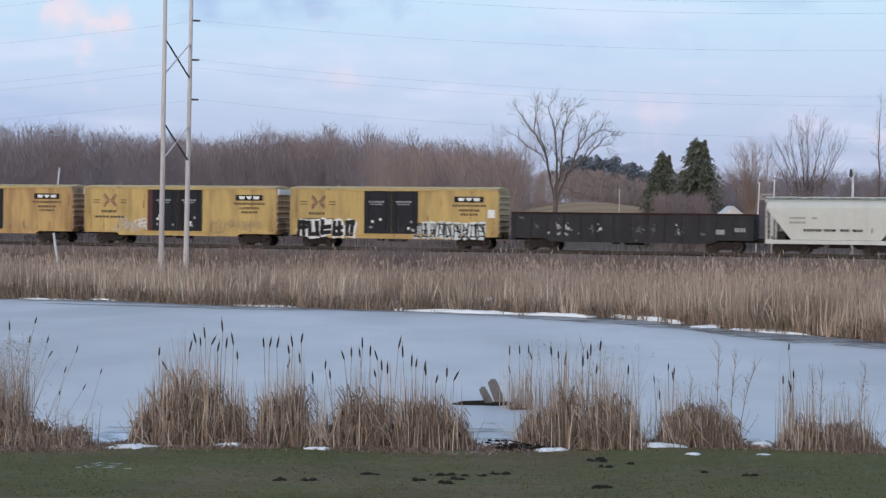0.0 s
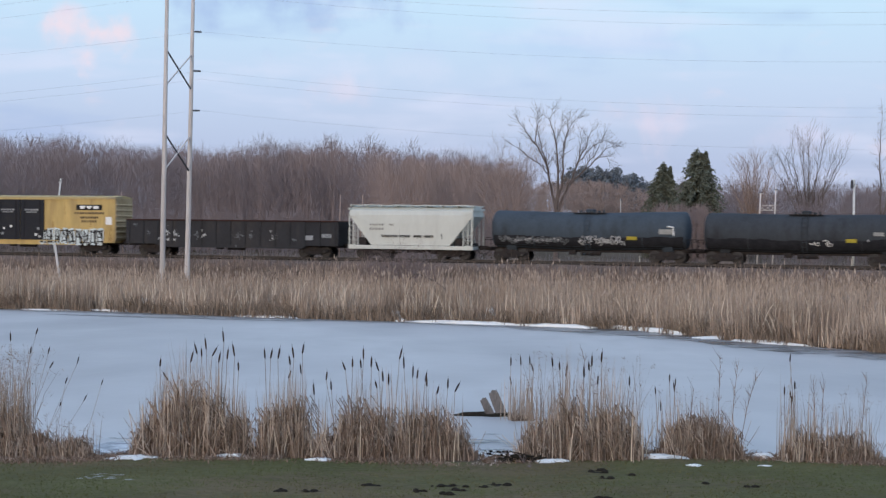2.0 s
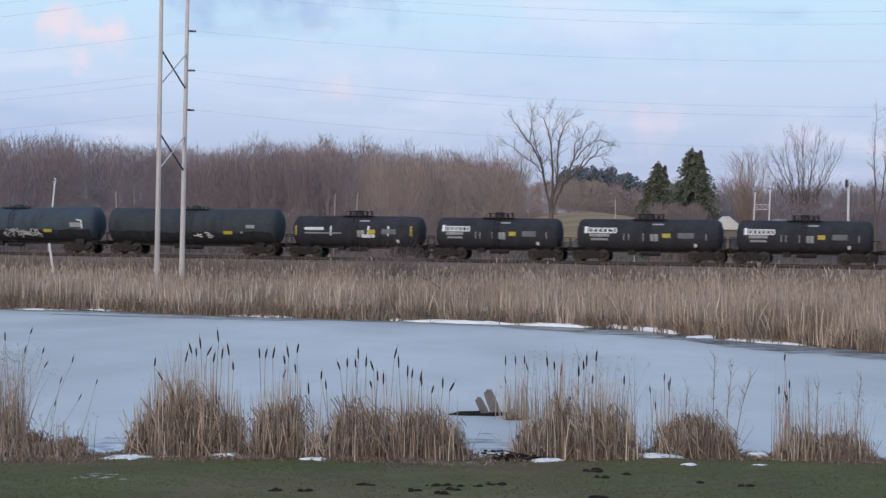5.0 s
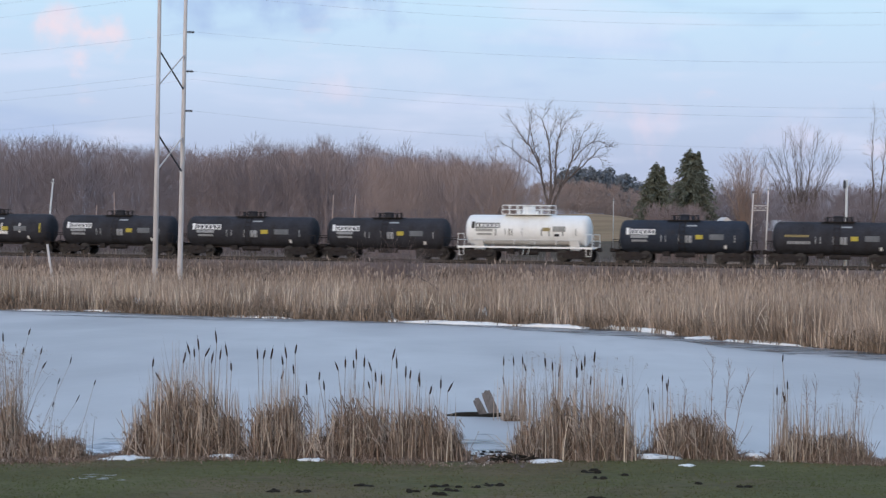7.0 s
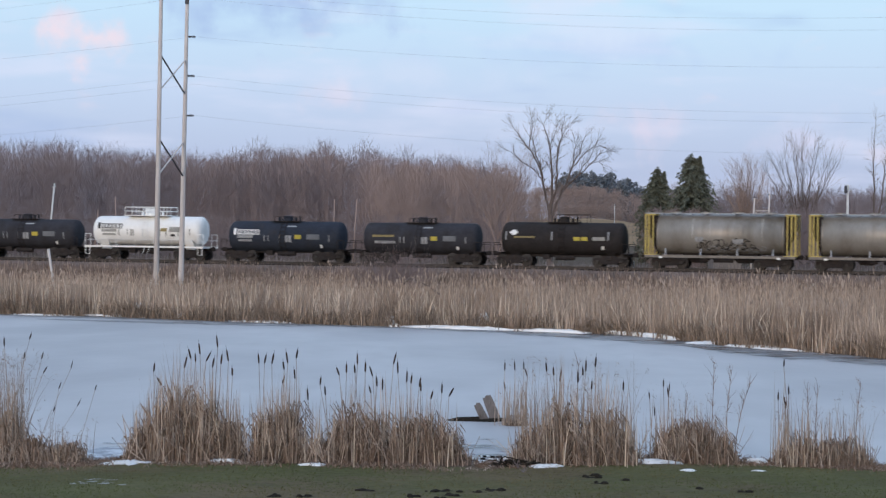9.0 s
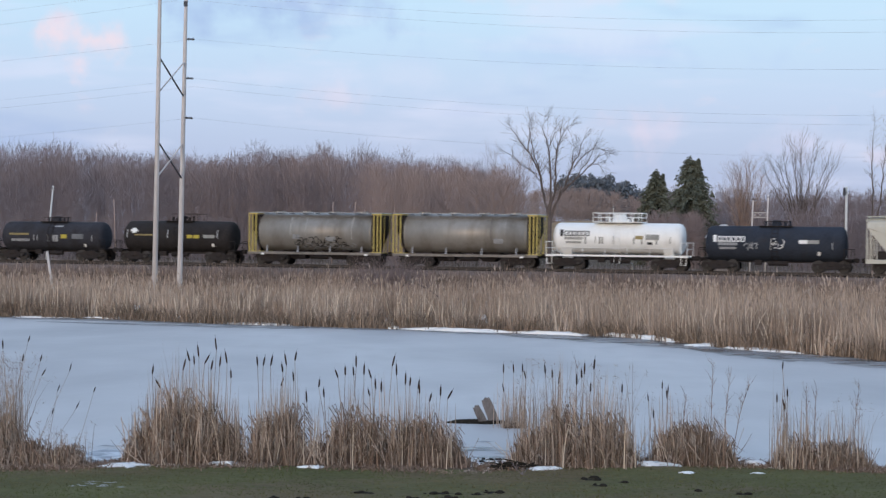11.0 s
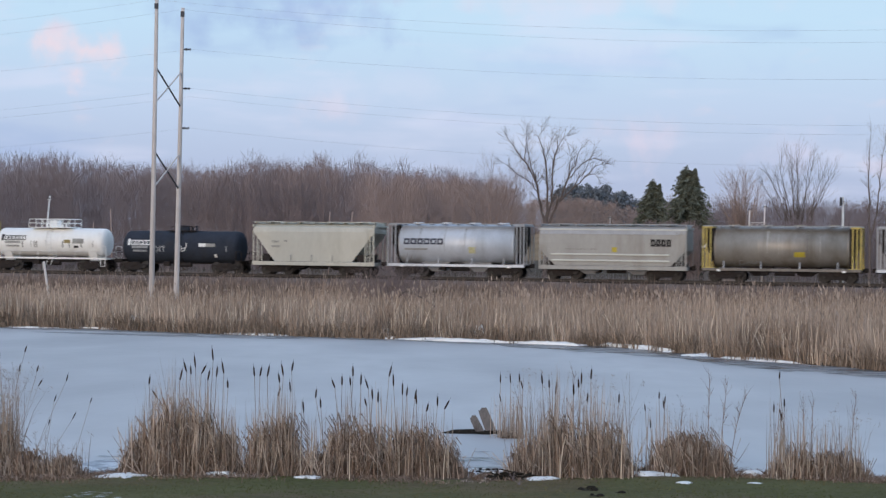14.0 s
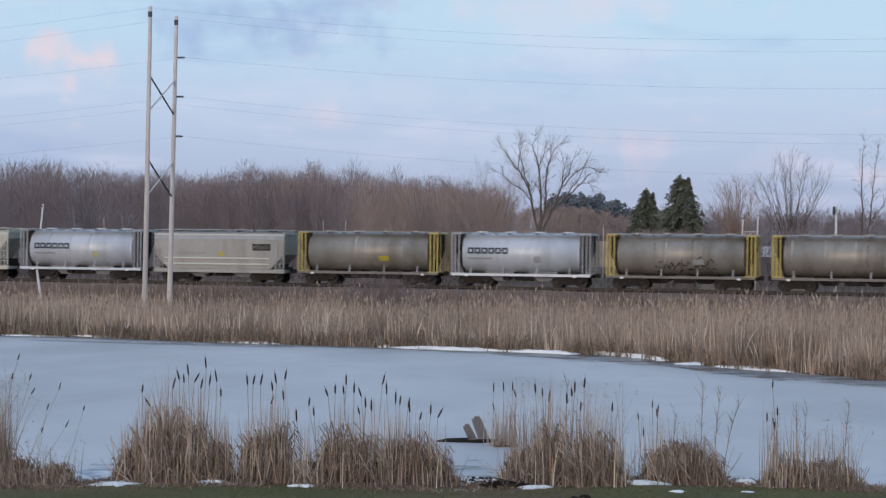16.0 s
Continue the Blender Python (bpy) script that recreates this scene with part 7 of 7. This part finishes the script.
        loft(bm, [[(k * b - 0.05, y, 0.95), (k * b + 0.05, y, 0.95), (k * b + 0.03, y + 0.12, 1.42), (k * b - 0.03, y + 0.12, 1.42)] for y in (-1.44, -1.40)])
        part("bracket", bm, "cage_grey", th)
    bm = bmesh.new()
    for y0, y1 in ((-1.2, -0.6), (0.6, 1.2)):
        box(bm, -h, h, y0, y1, 3.86, 3.90)
    for i in range(11):
        x = -h + 0.1 + (L - 0.2) * i / 10
        box(bm, x - 0.03, x + 0.03, -1.22, 1.22, 3.78, 3.86)
    part("roof_walkway", bm, "cage_grey", th)
    for i in range(4):
        bm = bmesh.new()
        x = -b * 0.75 + b * 1.5 * i / 3
        tube(bm, (x, 0, 3.8), (x, 0, 3.98), 0.42, 0.40, 12)
        part("roof_hatch", bm, paint, th)

    def yf(z):
        return -1.50 * math.sqrt(max(0.02, 1 - ((z - 2.42) / 1.42) ** 2)) - 0.012
    if style == "maker":
        letters(th, -b + 0.40, -b + 3.45, 2.36, 2.80, yf, "ink_blue", 6, "marking", 0.12)
        wrap(th, -b + 0.45, -b + 2.2, 1.96, 2.08, yf, "ink_grey", 8, "marking")
        wrap(th, 1.0, 1.5, 1.75, 2.2, yf, "pale_yellow" if int(left) == 91 else "dull_mark", 1, "worn_patch")
    else:
        wrap(th, 0.9 if style != "plain" else 2.2, 1.65 if style != "plain" else 2.9, 1.75, 2.1, yf, "yellow_mark" if style == "placard" else "dull_mark", 1, "placard")
        if style == "spray":
            scribble(th, -1.6, 2.6, 1.15, 1.9, yf, "ink", 26, 6)
            scribble(th, -1.0, 3.2, 1.1, 1.5, yf, "dull_mark", 20, 7)
            wrap(th, -1.7, -1.1, 1.9, 2.25, yf, "dull_mark", 2, "paint_blotch")
        if style == "scrawl":
            scribble(th, -1.6, 2.4, 1.15, 2.0, yf, "ink", 20, 9)
        if style == "placard":
            scribble(th, -3.2, -1.0, 1.1, 1.5, yf, "dull_mark", 7, 9)
    return th


def wrap(th, x0, x1, z0, z1, yfun, material, n=1, name="marking", seed=1, label=""):
    """Flat lettering bars or panels laid on a round shell."""
    rnd = random.Random(seed + n)
    bm = bmesh.new()
    w = (x1 - x0) / n
    for i in range(n):
        a, b = x0 + i * w, x0 + (i + (1 if n == 1 else 0.84)) * w
        za = z0 + (0 if n < 3 else (z1 - z0) * rnd.uniform(0, 0.06))
        col = []
        for k in range(5):
            z = za + (z1 - za) * k / 4
            col.append((bm.verts.new((a, yfun(z), z)), bm.verts.new((b, yfun(z), z))))
        for (p, q), (r, s) in zip(col, col[1:]):
            bm.faces.new((p, q, s, r))
    return part(name, bm, material, th, label)


def letters(th, x0, x1, z0, z1, yfun, material, n, name="marking", thick=0.075):
    """An emblem's row of figures, each a plain open block."""
    w = (x1 - x0) / n
    for i in range(n):
        a, b = x0 + i * w, x0 + (i + 0.86) * w
        bm = bmesh.new()
        tv = min(thick, (z1 - z0) * 0.3)
        for p, q, lo, hi in ((a, b, z1 - tv, z1), (a, b, z0, z0 + tv), (a, a + thick, z0 + tv, z1 - tv), (b - thick, b, z0 + tv, z1 - tv)):
            bm.faces.new([bm.verts.new((x, yfun(z), z)) for x, z in ((p, lo), (q, lo), (q, hi), (p, hi))])
        bmesh.ops.remove_doubles(bm, verts=bm.verts, dist=0.0005)
        part(name, bm, material, th)


def tank_car(left, right, paint, label, zc, R, style, dip=0.0):
    """A tank car; left and right are the ends of the shell."""
    th, S = car("tank_car", label, "railway car", left - 0.44, right - 0.44)
    h = S / 2
    L = S + 0.75
    white = style == "white"
    gear(th, L, S - 2.1 if S < 12 else S - 3.0, (0.70, 0.95), 0.28)
    bm = bmesh.new()
    secs = []
    n = 28
    head = 0.42
    for f, k in ((-1.0, 0.02), (-0.97, 0.35), (-0.88, 0.62), (-0.70, 0.82), (-0.40, 0.95), (0.0, 1.0)):
        secs.append((-h + head * (1 + f), k))
    secs += [(x, 1.0) for x in np.linspace(-h + head + 0.2, h - head - 0.2, 9)]
    secs += [(-x, k) for x, k in secs[5::-1]]
    bend = lambda x: dip * (abs(x) / h) * 1.0
    loft(bm, [[(x, math.sin(2 * math.pi * i / n) * R * k, zc + bend(x) - math.cos(2 * math.pi * i / n) * R * k) for i in range(n)] for x, k in secs])
    shell = part("shell", bm, paint, th, smooth=True)
    for x in (-h * 0.5, h * 0.5) if S < 12 else (-h * 0.55, -0.12, 0.12, h * 0.55):
        bm = bmesh.new()
        loft(bm, [[(x + d, math.sin(2 * math.pi * i / n) * (R + 0.012), zc + bend(x) - math.cos(2 * math.pi * i / n) * (R + 0.012)) for i in range(n)] for d in (-0.03, 0.03)], False)
        part("seam_band", bm, paint, shell, smooth=True)
    # saddles
    for s in (-1, 1):
        bm = bmesh.new()
        xs = s * ((S - 2.1 if S < 12 else S - 3.0) / 2)
        loft(bm, [[(x, -0.95, zc - 0.55 * R), (x, -0.5, 0.78), (x, 0.5, 0.78), (x, 0.95, zc - 0.55 * R), (x, 0, zc - 0.8 * R)] for x in (xs - 0.35, xs + 0.35)])
        part("saddle", bm, paint if not white else "tank_white", th)
        bm = bmesh.new()
        box(bm, *sorted((s * (L / 2), s * (L / 2 - 0.55))), -1.35, 1.35, 0.90, 0.98)
        for y in (-1.3, 1.3):
            for x in (L / 2 - 0.03, L / 2 - 0.5):
                tube(bm, (s * x, y, 0.95), (s * x, y, 1.95 if white else 1.65), 0.025, seg=5)
            tube(bm, (s * (L / 2 - 0.03), y, 1.95 if white else 1.65), (s * (L / 2 - 0.5), y, 1.95 if white else 1.65), 0.025, seg=5)
        tube(bm, (s * (L / 2 - 0.03), -1.3, 1.5), (s * (L / 2 - 0.03), 1.3, 1.5), 0.022, seg=5)
        part("end_platform", bm, "tank_white" if white else "under", th)
        ladder(th, s * (L / 2 - 0.28), -1.34, 0.4, 0.95, "tank_white" if white else "under", 0.36, "step")
    # manway and fittings
    top = zc + R
    bm = bmesh.new()
    lid = 0.20 if style == "long" else 0.34
    tube(bm, (0, 0, top - 0.1), (0, 0, top + lid), 0.36, 0.36, 14)
    tube(bm, (0, 0, top + lid), (0, 0, top + lid + 0.08), 0.40, 0.28, 14)
    part("manway", bm, paint, th, smooth=False)
    for dx, r, hh in ((-0.75, 0.10, 0.34), (-0.50, 0.06, 0.26), (0.58, 0.13, 0.30), (0.92, 0.08, 0.40)):
        bm = bmesh.new()
        tube(bm, (dx, 0.05, top - 0.1), (dx, 0.05, top + hh * (0.6 if style == "long" else 1)), r, r * 0.9, 8)
        part("valve", bm, paint if not white else "tank_white", th)
    bm = bmesh.new()
    if white:
        x0, x1, y0, z0, z1 = -1.75, 1.75, 0.95, top + 0.02, top + 0.70
        box(bm, x0, x1, -y0, y0, z0, z0 + 0.06)
        for y in (-y0, y0):
            for i in range(7):
                x = x0 + (x1 - x0) * i / 6
                tube(bm, (x, y, z0), (x, y, z1), 0.028, seg=5)
            for z in (z1, (z0 + z1) / 2 + 0.03):
                tube(bm, (x0, y, z), (x1, y, z), 0.028, seg=5)
        for x in (x0, x1):
            for z in (z1, (z0 + z1) / 2 + 0.03):
                tube(bm, (x, -y0, z), (x, y0, z), 0.028, seg=5)
        tube(bm, (0, 0, top), (0, 0, top + 0.62), 0.5, 0.46, 14)
    else:
        x0, x1, y0, z0 = -1.15, 1.15, 0.62, top + 0.0
        box(bm, x0, x1, -y0, y0, z0 - 0.02, z0 + 0.03)
        if style == "leaf":
            for y in (-y0, y0):
                for x in (x0, -0.4, 0.4, x1):
                    tube(bm, (x + 0.6, y, z0), (x + 0.6, y, z0 + 0.55), 0.022, seg=5)
                tube(bm, (x0 + 0.6, y, z0 + 0.55), (x1 + 0.6, y, z0 + 0.55), 0.022, seg=5)
        elif style != "long":
            for y in (-y0, y0):
                for x in (x0 + 0.3, x1 - 0.3):
                    tube(bm, (x, y, z0), (x, y, z0 + 0.34), 0.022, seg=5)
                tube(bm, (x0 + 0.3, y, z0 + 0.34), (x1 - 0.3, y, z0 + 0.34), 0.022, seg=5)
    part("top_platform", bm, "tank_white" if white else "under", th)

    def yf(z):
        return -math.sqrt(max(0.01, R * R - (z - zc) ** 2)) - 0.012
    # centre ladder on the seen side
    bm = bmesh.new()
    for dx in (-0.2, 0.2):
        last = None
        for k in range(9):
            z = zc - R * 0.95 + R * 1.85 * k / 8
            q = (dx, min(yf(z) - 0.10, -0.5), z)
            if last:
                tube(bm, last, q, 0.022, seg=5)
            last = q
    for k in range(8):
        z = zc - R * 0.9 + R * 1.75 * k / 7
        tube(bm, (-0.2, min(yf(z) - 0.10, -0.5), z), (0.2, min(yf(z) - 0.10, -0.5), z), 0.018, seg=5)
    for dx in (-0.2, 0.2):
        tube(bm, (dx, min(yf(zc - R * 0.95) - 0.10, -0.5), zc - R * 0.95), (dx, -R - 0.02, 0.45), 0.022, seg=5)
    part("ladder", bm, "tank_white" if white else ("under" if style != "long" else paint), th)
    # bottom outlet
    bm = bmesh.new()
    tube(bm, (0.1, 0, zc - R + 0.05), (0.1, 0, 0.42), 0.17, 0.12, 10)
    part("bottom_outlet", bm, "under", th)
    if white:
        bm = bmesh.new()
        for y in (-1.35, 1.35):
            box(bm, -L / 2, L / 2, y - 0.06, y + 0.06, 0.93, 1.05)
        part("walkway", bm, "tank_white", th)
        bm = bmesh.new()
        for x in np.linspace(-L / 2 + 1.1, L / 2 - 1.1, 6):
            tube(bm, (x, -1.38, 1.0), (x, -1.2, 1.55), 0.02, seg=5)
        tube(bm, (-L / 2 + 1.1, -1.2, 1.55), (L / 2 - 1.1, -1.2, 1.55), 0.02, seg=5)
        part("hand_rail", bm, "tank_white", th)
        for x in (-0.13, -0.11, -0.24, 0.13, 0.19, 0.30):
            wrap(th, x * S - 0.05, x * S + 0.05, zc - 0.4, zc + 0.1, yf, "ink_grey", 1, "strap_mark")
    # markings
    z = zc
    if style in ("maker", "white", "blue"):
        material = "white_mark" if not white else "ink"
        letters(th, -h + 0.06 * S + 0.35, -h + 0.295 * S, z + 0.14, z + 0.52, yf, material, 6, "marking", 0.065)
        wrap(th, -h + 0.065 * S, -h + 0.065 * S + 0.22, z + 0.12, z + 0.60, yf, material, 1, "emblem")
        wrap(th, -h + 0.10 * S, -h + 0.24 * S, z - 0.12, z + 0.10, yf, "dull_mark" if not white else "ink_grey", 7, "marking", 3)
        wrap(th, -h + 0.11 * S, -h + 0.23 * S, z - 0.38, z - 0.22, yf, "dull_mark" if not white else "ink_grey", 8, "marking", 5)
    if style in ("maker", "band", "letters"):
        wrap(th, -h + 0.605 * S, -h + 0.66 * S, z - 0.15, z + 0.15, yf, "yellow_mark", 1, "placard", label="yellow placard")
        wrap(th, -h + 0.52 * S, -h + 0.58 * S, z - 0.4, z + 0.1, yf, "dull_mark", 2, "marking")
        wrap(th, -h + 0.71 * S, -h + 0.82 * S, z - 0.18, z + 0.2, yf, "faint_mark", 1, "worn_panel")
        wrap(th, -h + 0.53 * S, -h + 0.61 * S, z + 0.74, z + 0.84, yf, "dull_mark", 1, "marking")
        d = wrap(th, -h + 0.82 * S, -h + 0.82 * S + 0.2, z - 0.80, z - 0.56, yf, "white_mark", 1, "hazard_placard")
    if style in ("maker", "white", "blue", "letters"):
        soft = "dull_mark" if not white else "ink_grey"
        for k, lo, hi in ((0.335, -0.35, 0.12), (0.37, -0.35, 0.12), (0.47, -0.42, 0.16), (0.90, -0.35, 0.15)):
            wrap(th, -h + k * S, -h + k * S + 0.06, z + lo, z + hi, yf, soft, 1, "reflector")
    if style == "band":
        for k in (0.035, 0.31, 0.60, 0.755, 0.93):
            wrap(th, -h + k * S, -h + k * S + 0.11, z - 0.3, z + 0.42, yf, "yellow_mark" if k in (0.035, 0.93) else "white_mark", 1, "reflector")
        wrap(th, -h + 0.11 * S, -h + 0.26 * S, z + 0.08, z + 0.30, yf, "white_mark", 7, "marking", 2)
        wrap(th, -h + 0.11 * S, -h + 0.40 * S, z - 0.18, z - 0.08, yf, "dull_mark", 14, "marking", 4)
        wrap(th, -h + 0.56 * S, -h + 0.66 * S, z - 0.45, z - 0.2, yf, "white_mark", 5, "marking", 4)
    if style == "letters":
        wrap(th, -h + 0.10 * S, -h + 0.29 * S, z + 0.08, z + 0.24, yf, "tan_mark", 9, "marking", 2)
        wrap(th, -h + 0.12 * S, -h + 0.30 * S, z - 0.4, z - 0.2, yf, "dull_mark", 9, "marking", 3)
    if style == "leaf":
        wrap(th, -h + 0.10 * S, -h + 0.135 * S, z + 0.25, z + 0.62, yf, "white_mark", 1, "emblem")
        wrap(th, -h + 0.085 * S, -h + 0.15 * S, z + 0.36, z + 0.50, yf, "white_mark", 1, "emblem")
        wrap(th, -h + 0.12 * S, -h + 0.29 * S, z + 0.04, z + 0.16, yf, "tan_mark", 8, "marking", 2)
        wrap(th, -h + 0.60 * S, -h + 0.72 * S, z - 0.12, z + 0.14, yf, "yellow_mark", 2, "placard")
        wrap(th, -h + 0.75 * S, -h + 0.85 * S, z - 0.1, z + 0.15, yf, "ink_grey", 1, "worn_panel")
        for k in (0.05, 0.42, 0.87):
            wrap(th, -h + k * S, -h + k * S + 0.09, z - 0.1, z + 0.5, yf, "dull_mark", 1, "reflector")
        wrap(th, -h + 0.82 * S, -h + 0.82 * S + 0.2, z - 0.75, z - 0.5, yf, "white_mark", 1, "hazard_placard")
    if style == "blue":
        scribble(th, -h + 0.30 * S, -h + 0.38 * S, z - 0.35, z - 0.05, yf, "dull_mark", 3, 1)
        scribble(th, -h + 0.47 * S, -h + 0.56 * S, z - 0.4, z + 0.2, yf, "white_mark", 4, 2)
        wrap(th, -h + 0.67 * S, -h + 0.73 * S, z + 0.05, z + 0.3, yf, "white_mark", 1, "placard")
        wrap(th, -h + 0.73 * S, -h + 0.81 * S, z + 0.05, z + 0.3, yf, "ink_grey", 1, "worn_panel")
        wrap(th, -h + 0.80 * S, -h + 0.80 * S + 0.2, z - 0.75, z - 0.5, yf, "white_mark", 1, "hazard_placard")
    if style == "white":
        wrap(th, -h + 0.64 * S, -h + 0.70 * S, z - 0.05, z + 0.2, yf, "tan_mark", 1, "placard")
        wrap(th, -h + 0.72 * S, -h + 0.82 * S, z - 0.08, z + 0.30, yf, "ink_grey", 1, "worn_panel")
        wrap(th, -h + 0.73 * S, -h + 0.77 * S, z - 0.42, z - 0.25, yf, "ink", 1, "placard")
        wrap(th, 0.05, 0.55, z + 0.0, z + R * 0.9, yf, "tank_white", 1, "stain")
    if style == "long":
        # a band of black grime low on the shell, with a ragged upper edge
        bm, last = bmesh.new(), None
        for k in range(61):
            x = -h * 0.955 + 2 * h * 0.955 * k / 60
            edge = z - 0.42 + 0.10 * noise.noise((x * 0.9, left, 0)) + 0.07 * noise.noise((x * 4, left, 2))
            col = []
            for i in range(7):
                zz = z - R * 0.97 + (edge - z + R * 0.97) * i / 6
                yy = -math.sqrt(max(0.01, R * R - (zz - z) ** 2)) - 0.006
                col.append(bm.verts.new((x, yy, zz + bend(x))))
            if last:
                for i in range(6):
                    bm.faces.new((last[i], col[i], col[i + 1], last[i + 1]))
            last = col
        part("grime_band", bm, "tank_grime", shell, "ragged black band of grime", smooth=True)
        wrap(th, -h + 0.70 * S, -h + 0.75 * S, z - 0.52, z - 0.28, yf, "yellow_mark", 1, "placard", label="small yellow placard")
        if dip > 0.12:
            scribble(th, -h + 0.05 * S, -h + 0.40 * S, z - 0.80, z - 0.45, yf, "faint_mark", 46, 2, "graffiti", 0.12, 0.034)
            scribble(th, -h + 0.46 * S, -h + 0.68 * S, z - 0.80, z - 0.40, yf, "fleck", 30, 3, "graffiti", 0.11, 0.032)
            scribble(th, -h + 0.10 * S, -h + 0.36 * S, z - 0.70, z - 0.50, yf, "fleck", 14, 8, "graffiti", 0.08, 0.026)
            wrap(th, -h + 0.86 * S, -h + 0.93 * S, z - 0.1, z + 0.25, yf, "ink_grey", 1, "worn_panel")
            bm = bmesh.new()
            tube(bm, (h * 0.80, yf(z + 0.3) - 0.05, z + 0.45), (h * 0.86, yf(z + 0.3) - 0.05, z + 0.40), 0.05, seg=6)
            tube(bm, (h * 0.86, yf(z) - 0.05, z + 0.40), (h * 0.87, yf(z) - 0.05, z - 0.2), 0.05, seg=6)
            part("pipe", bm, "white_mark", th)
        else:
            scribble(th, -h + 0.53 * S, -h + 0.64 * S, z - 0.7, z - 0.45, yf, "white_mark", 4, 3)
            wrap(th, -h + 0.83 * S, -h + 0.88 * S, z - 0.05, z + 0.2, yf, "ink_grey", 1, "worn_panel")
            wrap(th, -h + 0.80 * S, -h + 0.81 * S, z - 0.45, z - 0.3, yf, "dull_mark", 1, "marking")


boxcar(-178.26, -161.36, 1)
boxcar(-160.19, -143.29, 2)
boxcar(-142.04, -124.99, 3)
gondola(-123.95, -105.53)
hopper(-104.65, -94.5, "hop_white", "off-white two-bay covered hopper with small graffiti", "white")
tank_car(-92.8, -77.5, "tank_grey", "long slate-grey tank car with graffiti along its side", 2.12, 1.36, "long", 0.16)
tank_car(-76.4, -61.45, "tank_slate", "long dark grey tank car", 2.12, 1.36, "long", 0.10)
tank_car(-60.2, -49.5, "tank_black", "black tank car with reflector strips and a yellow placard", 1.92, 1.15, "band")
tank_car(-48.3, -38.4, "tank_black", "short black tank car with white lettering bars", 1.88, 1.14, "maker")
tank_car(-37.1, -26.1, "tank_black", "short black tank car with white lettering bars", 1.88, 1.14, "maker")
tank_car(-25.0, -15.1, "tank_black", "short black tank car with white lettering bars", 1.88, 1.14, "maker")
tank_car(-13.6, -3.8, "tank_white", "white tank car with a railed top platform", 2.22, 1.10, "white")
tank_car(-1.5, 8.2, "tank_blue", "blue-black tank car with white lettering bars", 1.88, 1.16, "maker")
tank_car(9.96, 19.4, "tank_black", "black tank car with yellow lettering bars", 1.88, 1.14, "letters")
tank_car(21.2, 30.9, "tank_brown", "brown-black tank car with a white leaf-like emblem", 1.98, 1.18, "leaf")
cylinder_hopper(32.1, 43.25, "cyl_tan", "cage_yellow", "dirty grey round-bodied hopper with yellow ends and dark graffiti", "spray")
cylinder_hopper(44.2, 55.8, "cyl_tan", "cage_yellow", "dirty grey round-bodied hopper with yellow end frames", "plain")
tank_car(57.25, 67.3, "tank_white", "white tank car with a railed top platform", 2.22, 1.10, "white")
tank_car(68.9, 79.25, "tank_blue", "blue-black tank car with pale graffiti and lettering bars", 1.95, 1.24, "blue")
hopper(80.22, 90.45, "hop_cream", "greyed cream two-bay covered hopper", "cream")
cylinder_hopper(91.53, 102.5, "cyl_silver", "cage_grey", "pale blue-grey round-bodied hopper with dark lettering bars", "maker")
hopper(103.65, 114.93, "hop_tan", "dusty grey covered hopper with pale side ribs", "grey")
cylinder_hopper(116.07, 127.6, "cyl_tan", "cage_yellow", "dirty grey round-bodied hopper with a yellow placard", "placard")
cylinder_hopper(128.67, 139.6, "cyl_silver", "cage_grey", "pale blue-grey round-bodied hopper with dark lettering bars", "maker")
cylinder_hopper(140.78, 151.95, "cyl_tan", "cage_yellow", "dirty grey round-bodied hopper with yellow ends and a dark scrawl", "scrawl")
cylinder_hopper(153.12, 164.6, "cyl_tan", "cage_yellow", "dirty grey round-bodied hopper with yellow end frames", "plain")


# ---------------------------------------------------------------- what moves
def travelled(t):
    """Metres that the train has gone along its track, counted from 8 s."""
    return 0.94 * (16.008 * (t - 8) - 0.02025 * (t - 8) ** 2)


def motions():
    for th, middle in CARS:
        rows = []
        for k in range(33):
            t = k * 0.5
            p = TRACK + ALONG * (middle - travelled(t))
            rows.append((t, Matrix.Translation((p.x, p.y, RAIL_Z)) @ Matrix.Rotation(TURN, 4, "Z")))
        walk(th, rows)
    # the wheels roll with the train; all wheelsets of a kind share one turning
    for kind, dx in ((0, -0.88), (1, 0.88)):
        rows = []
        for k in range(481):
            t = k / 30
            rows.append((t, Matrix.Translation((dx, 0, 0.42)) @ Matrix.Rotation(-(travelled(t) - travelled(0)) / 0.42, 4, "Y")))
        same = [w for w, k in AXLES if k == kind]
        walk(same[0], rows)
        for w in same[1:]:
            w.rotation_mode = "QUATERNION"
            w.animation_data_create()
            w.animation_data.action = same[0].animation_data.action
            w.animation_data.action_slot = same[0].animation_data.action_slot


motions()
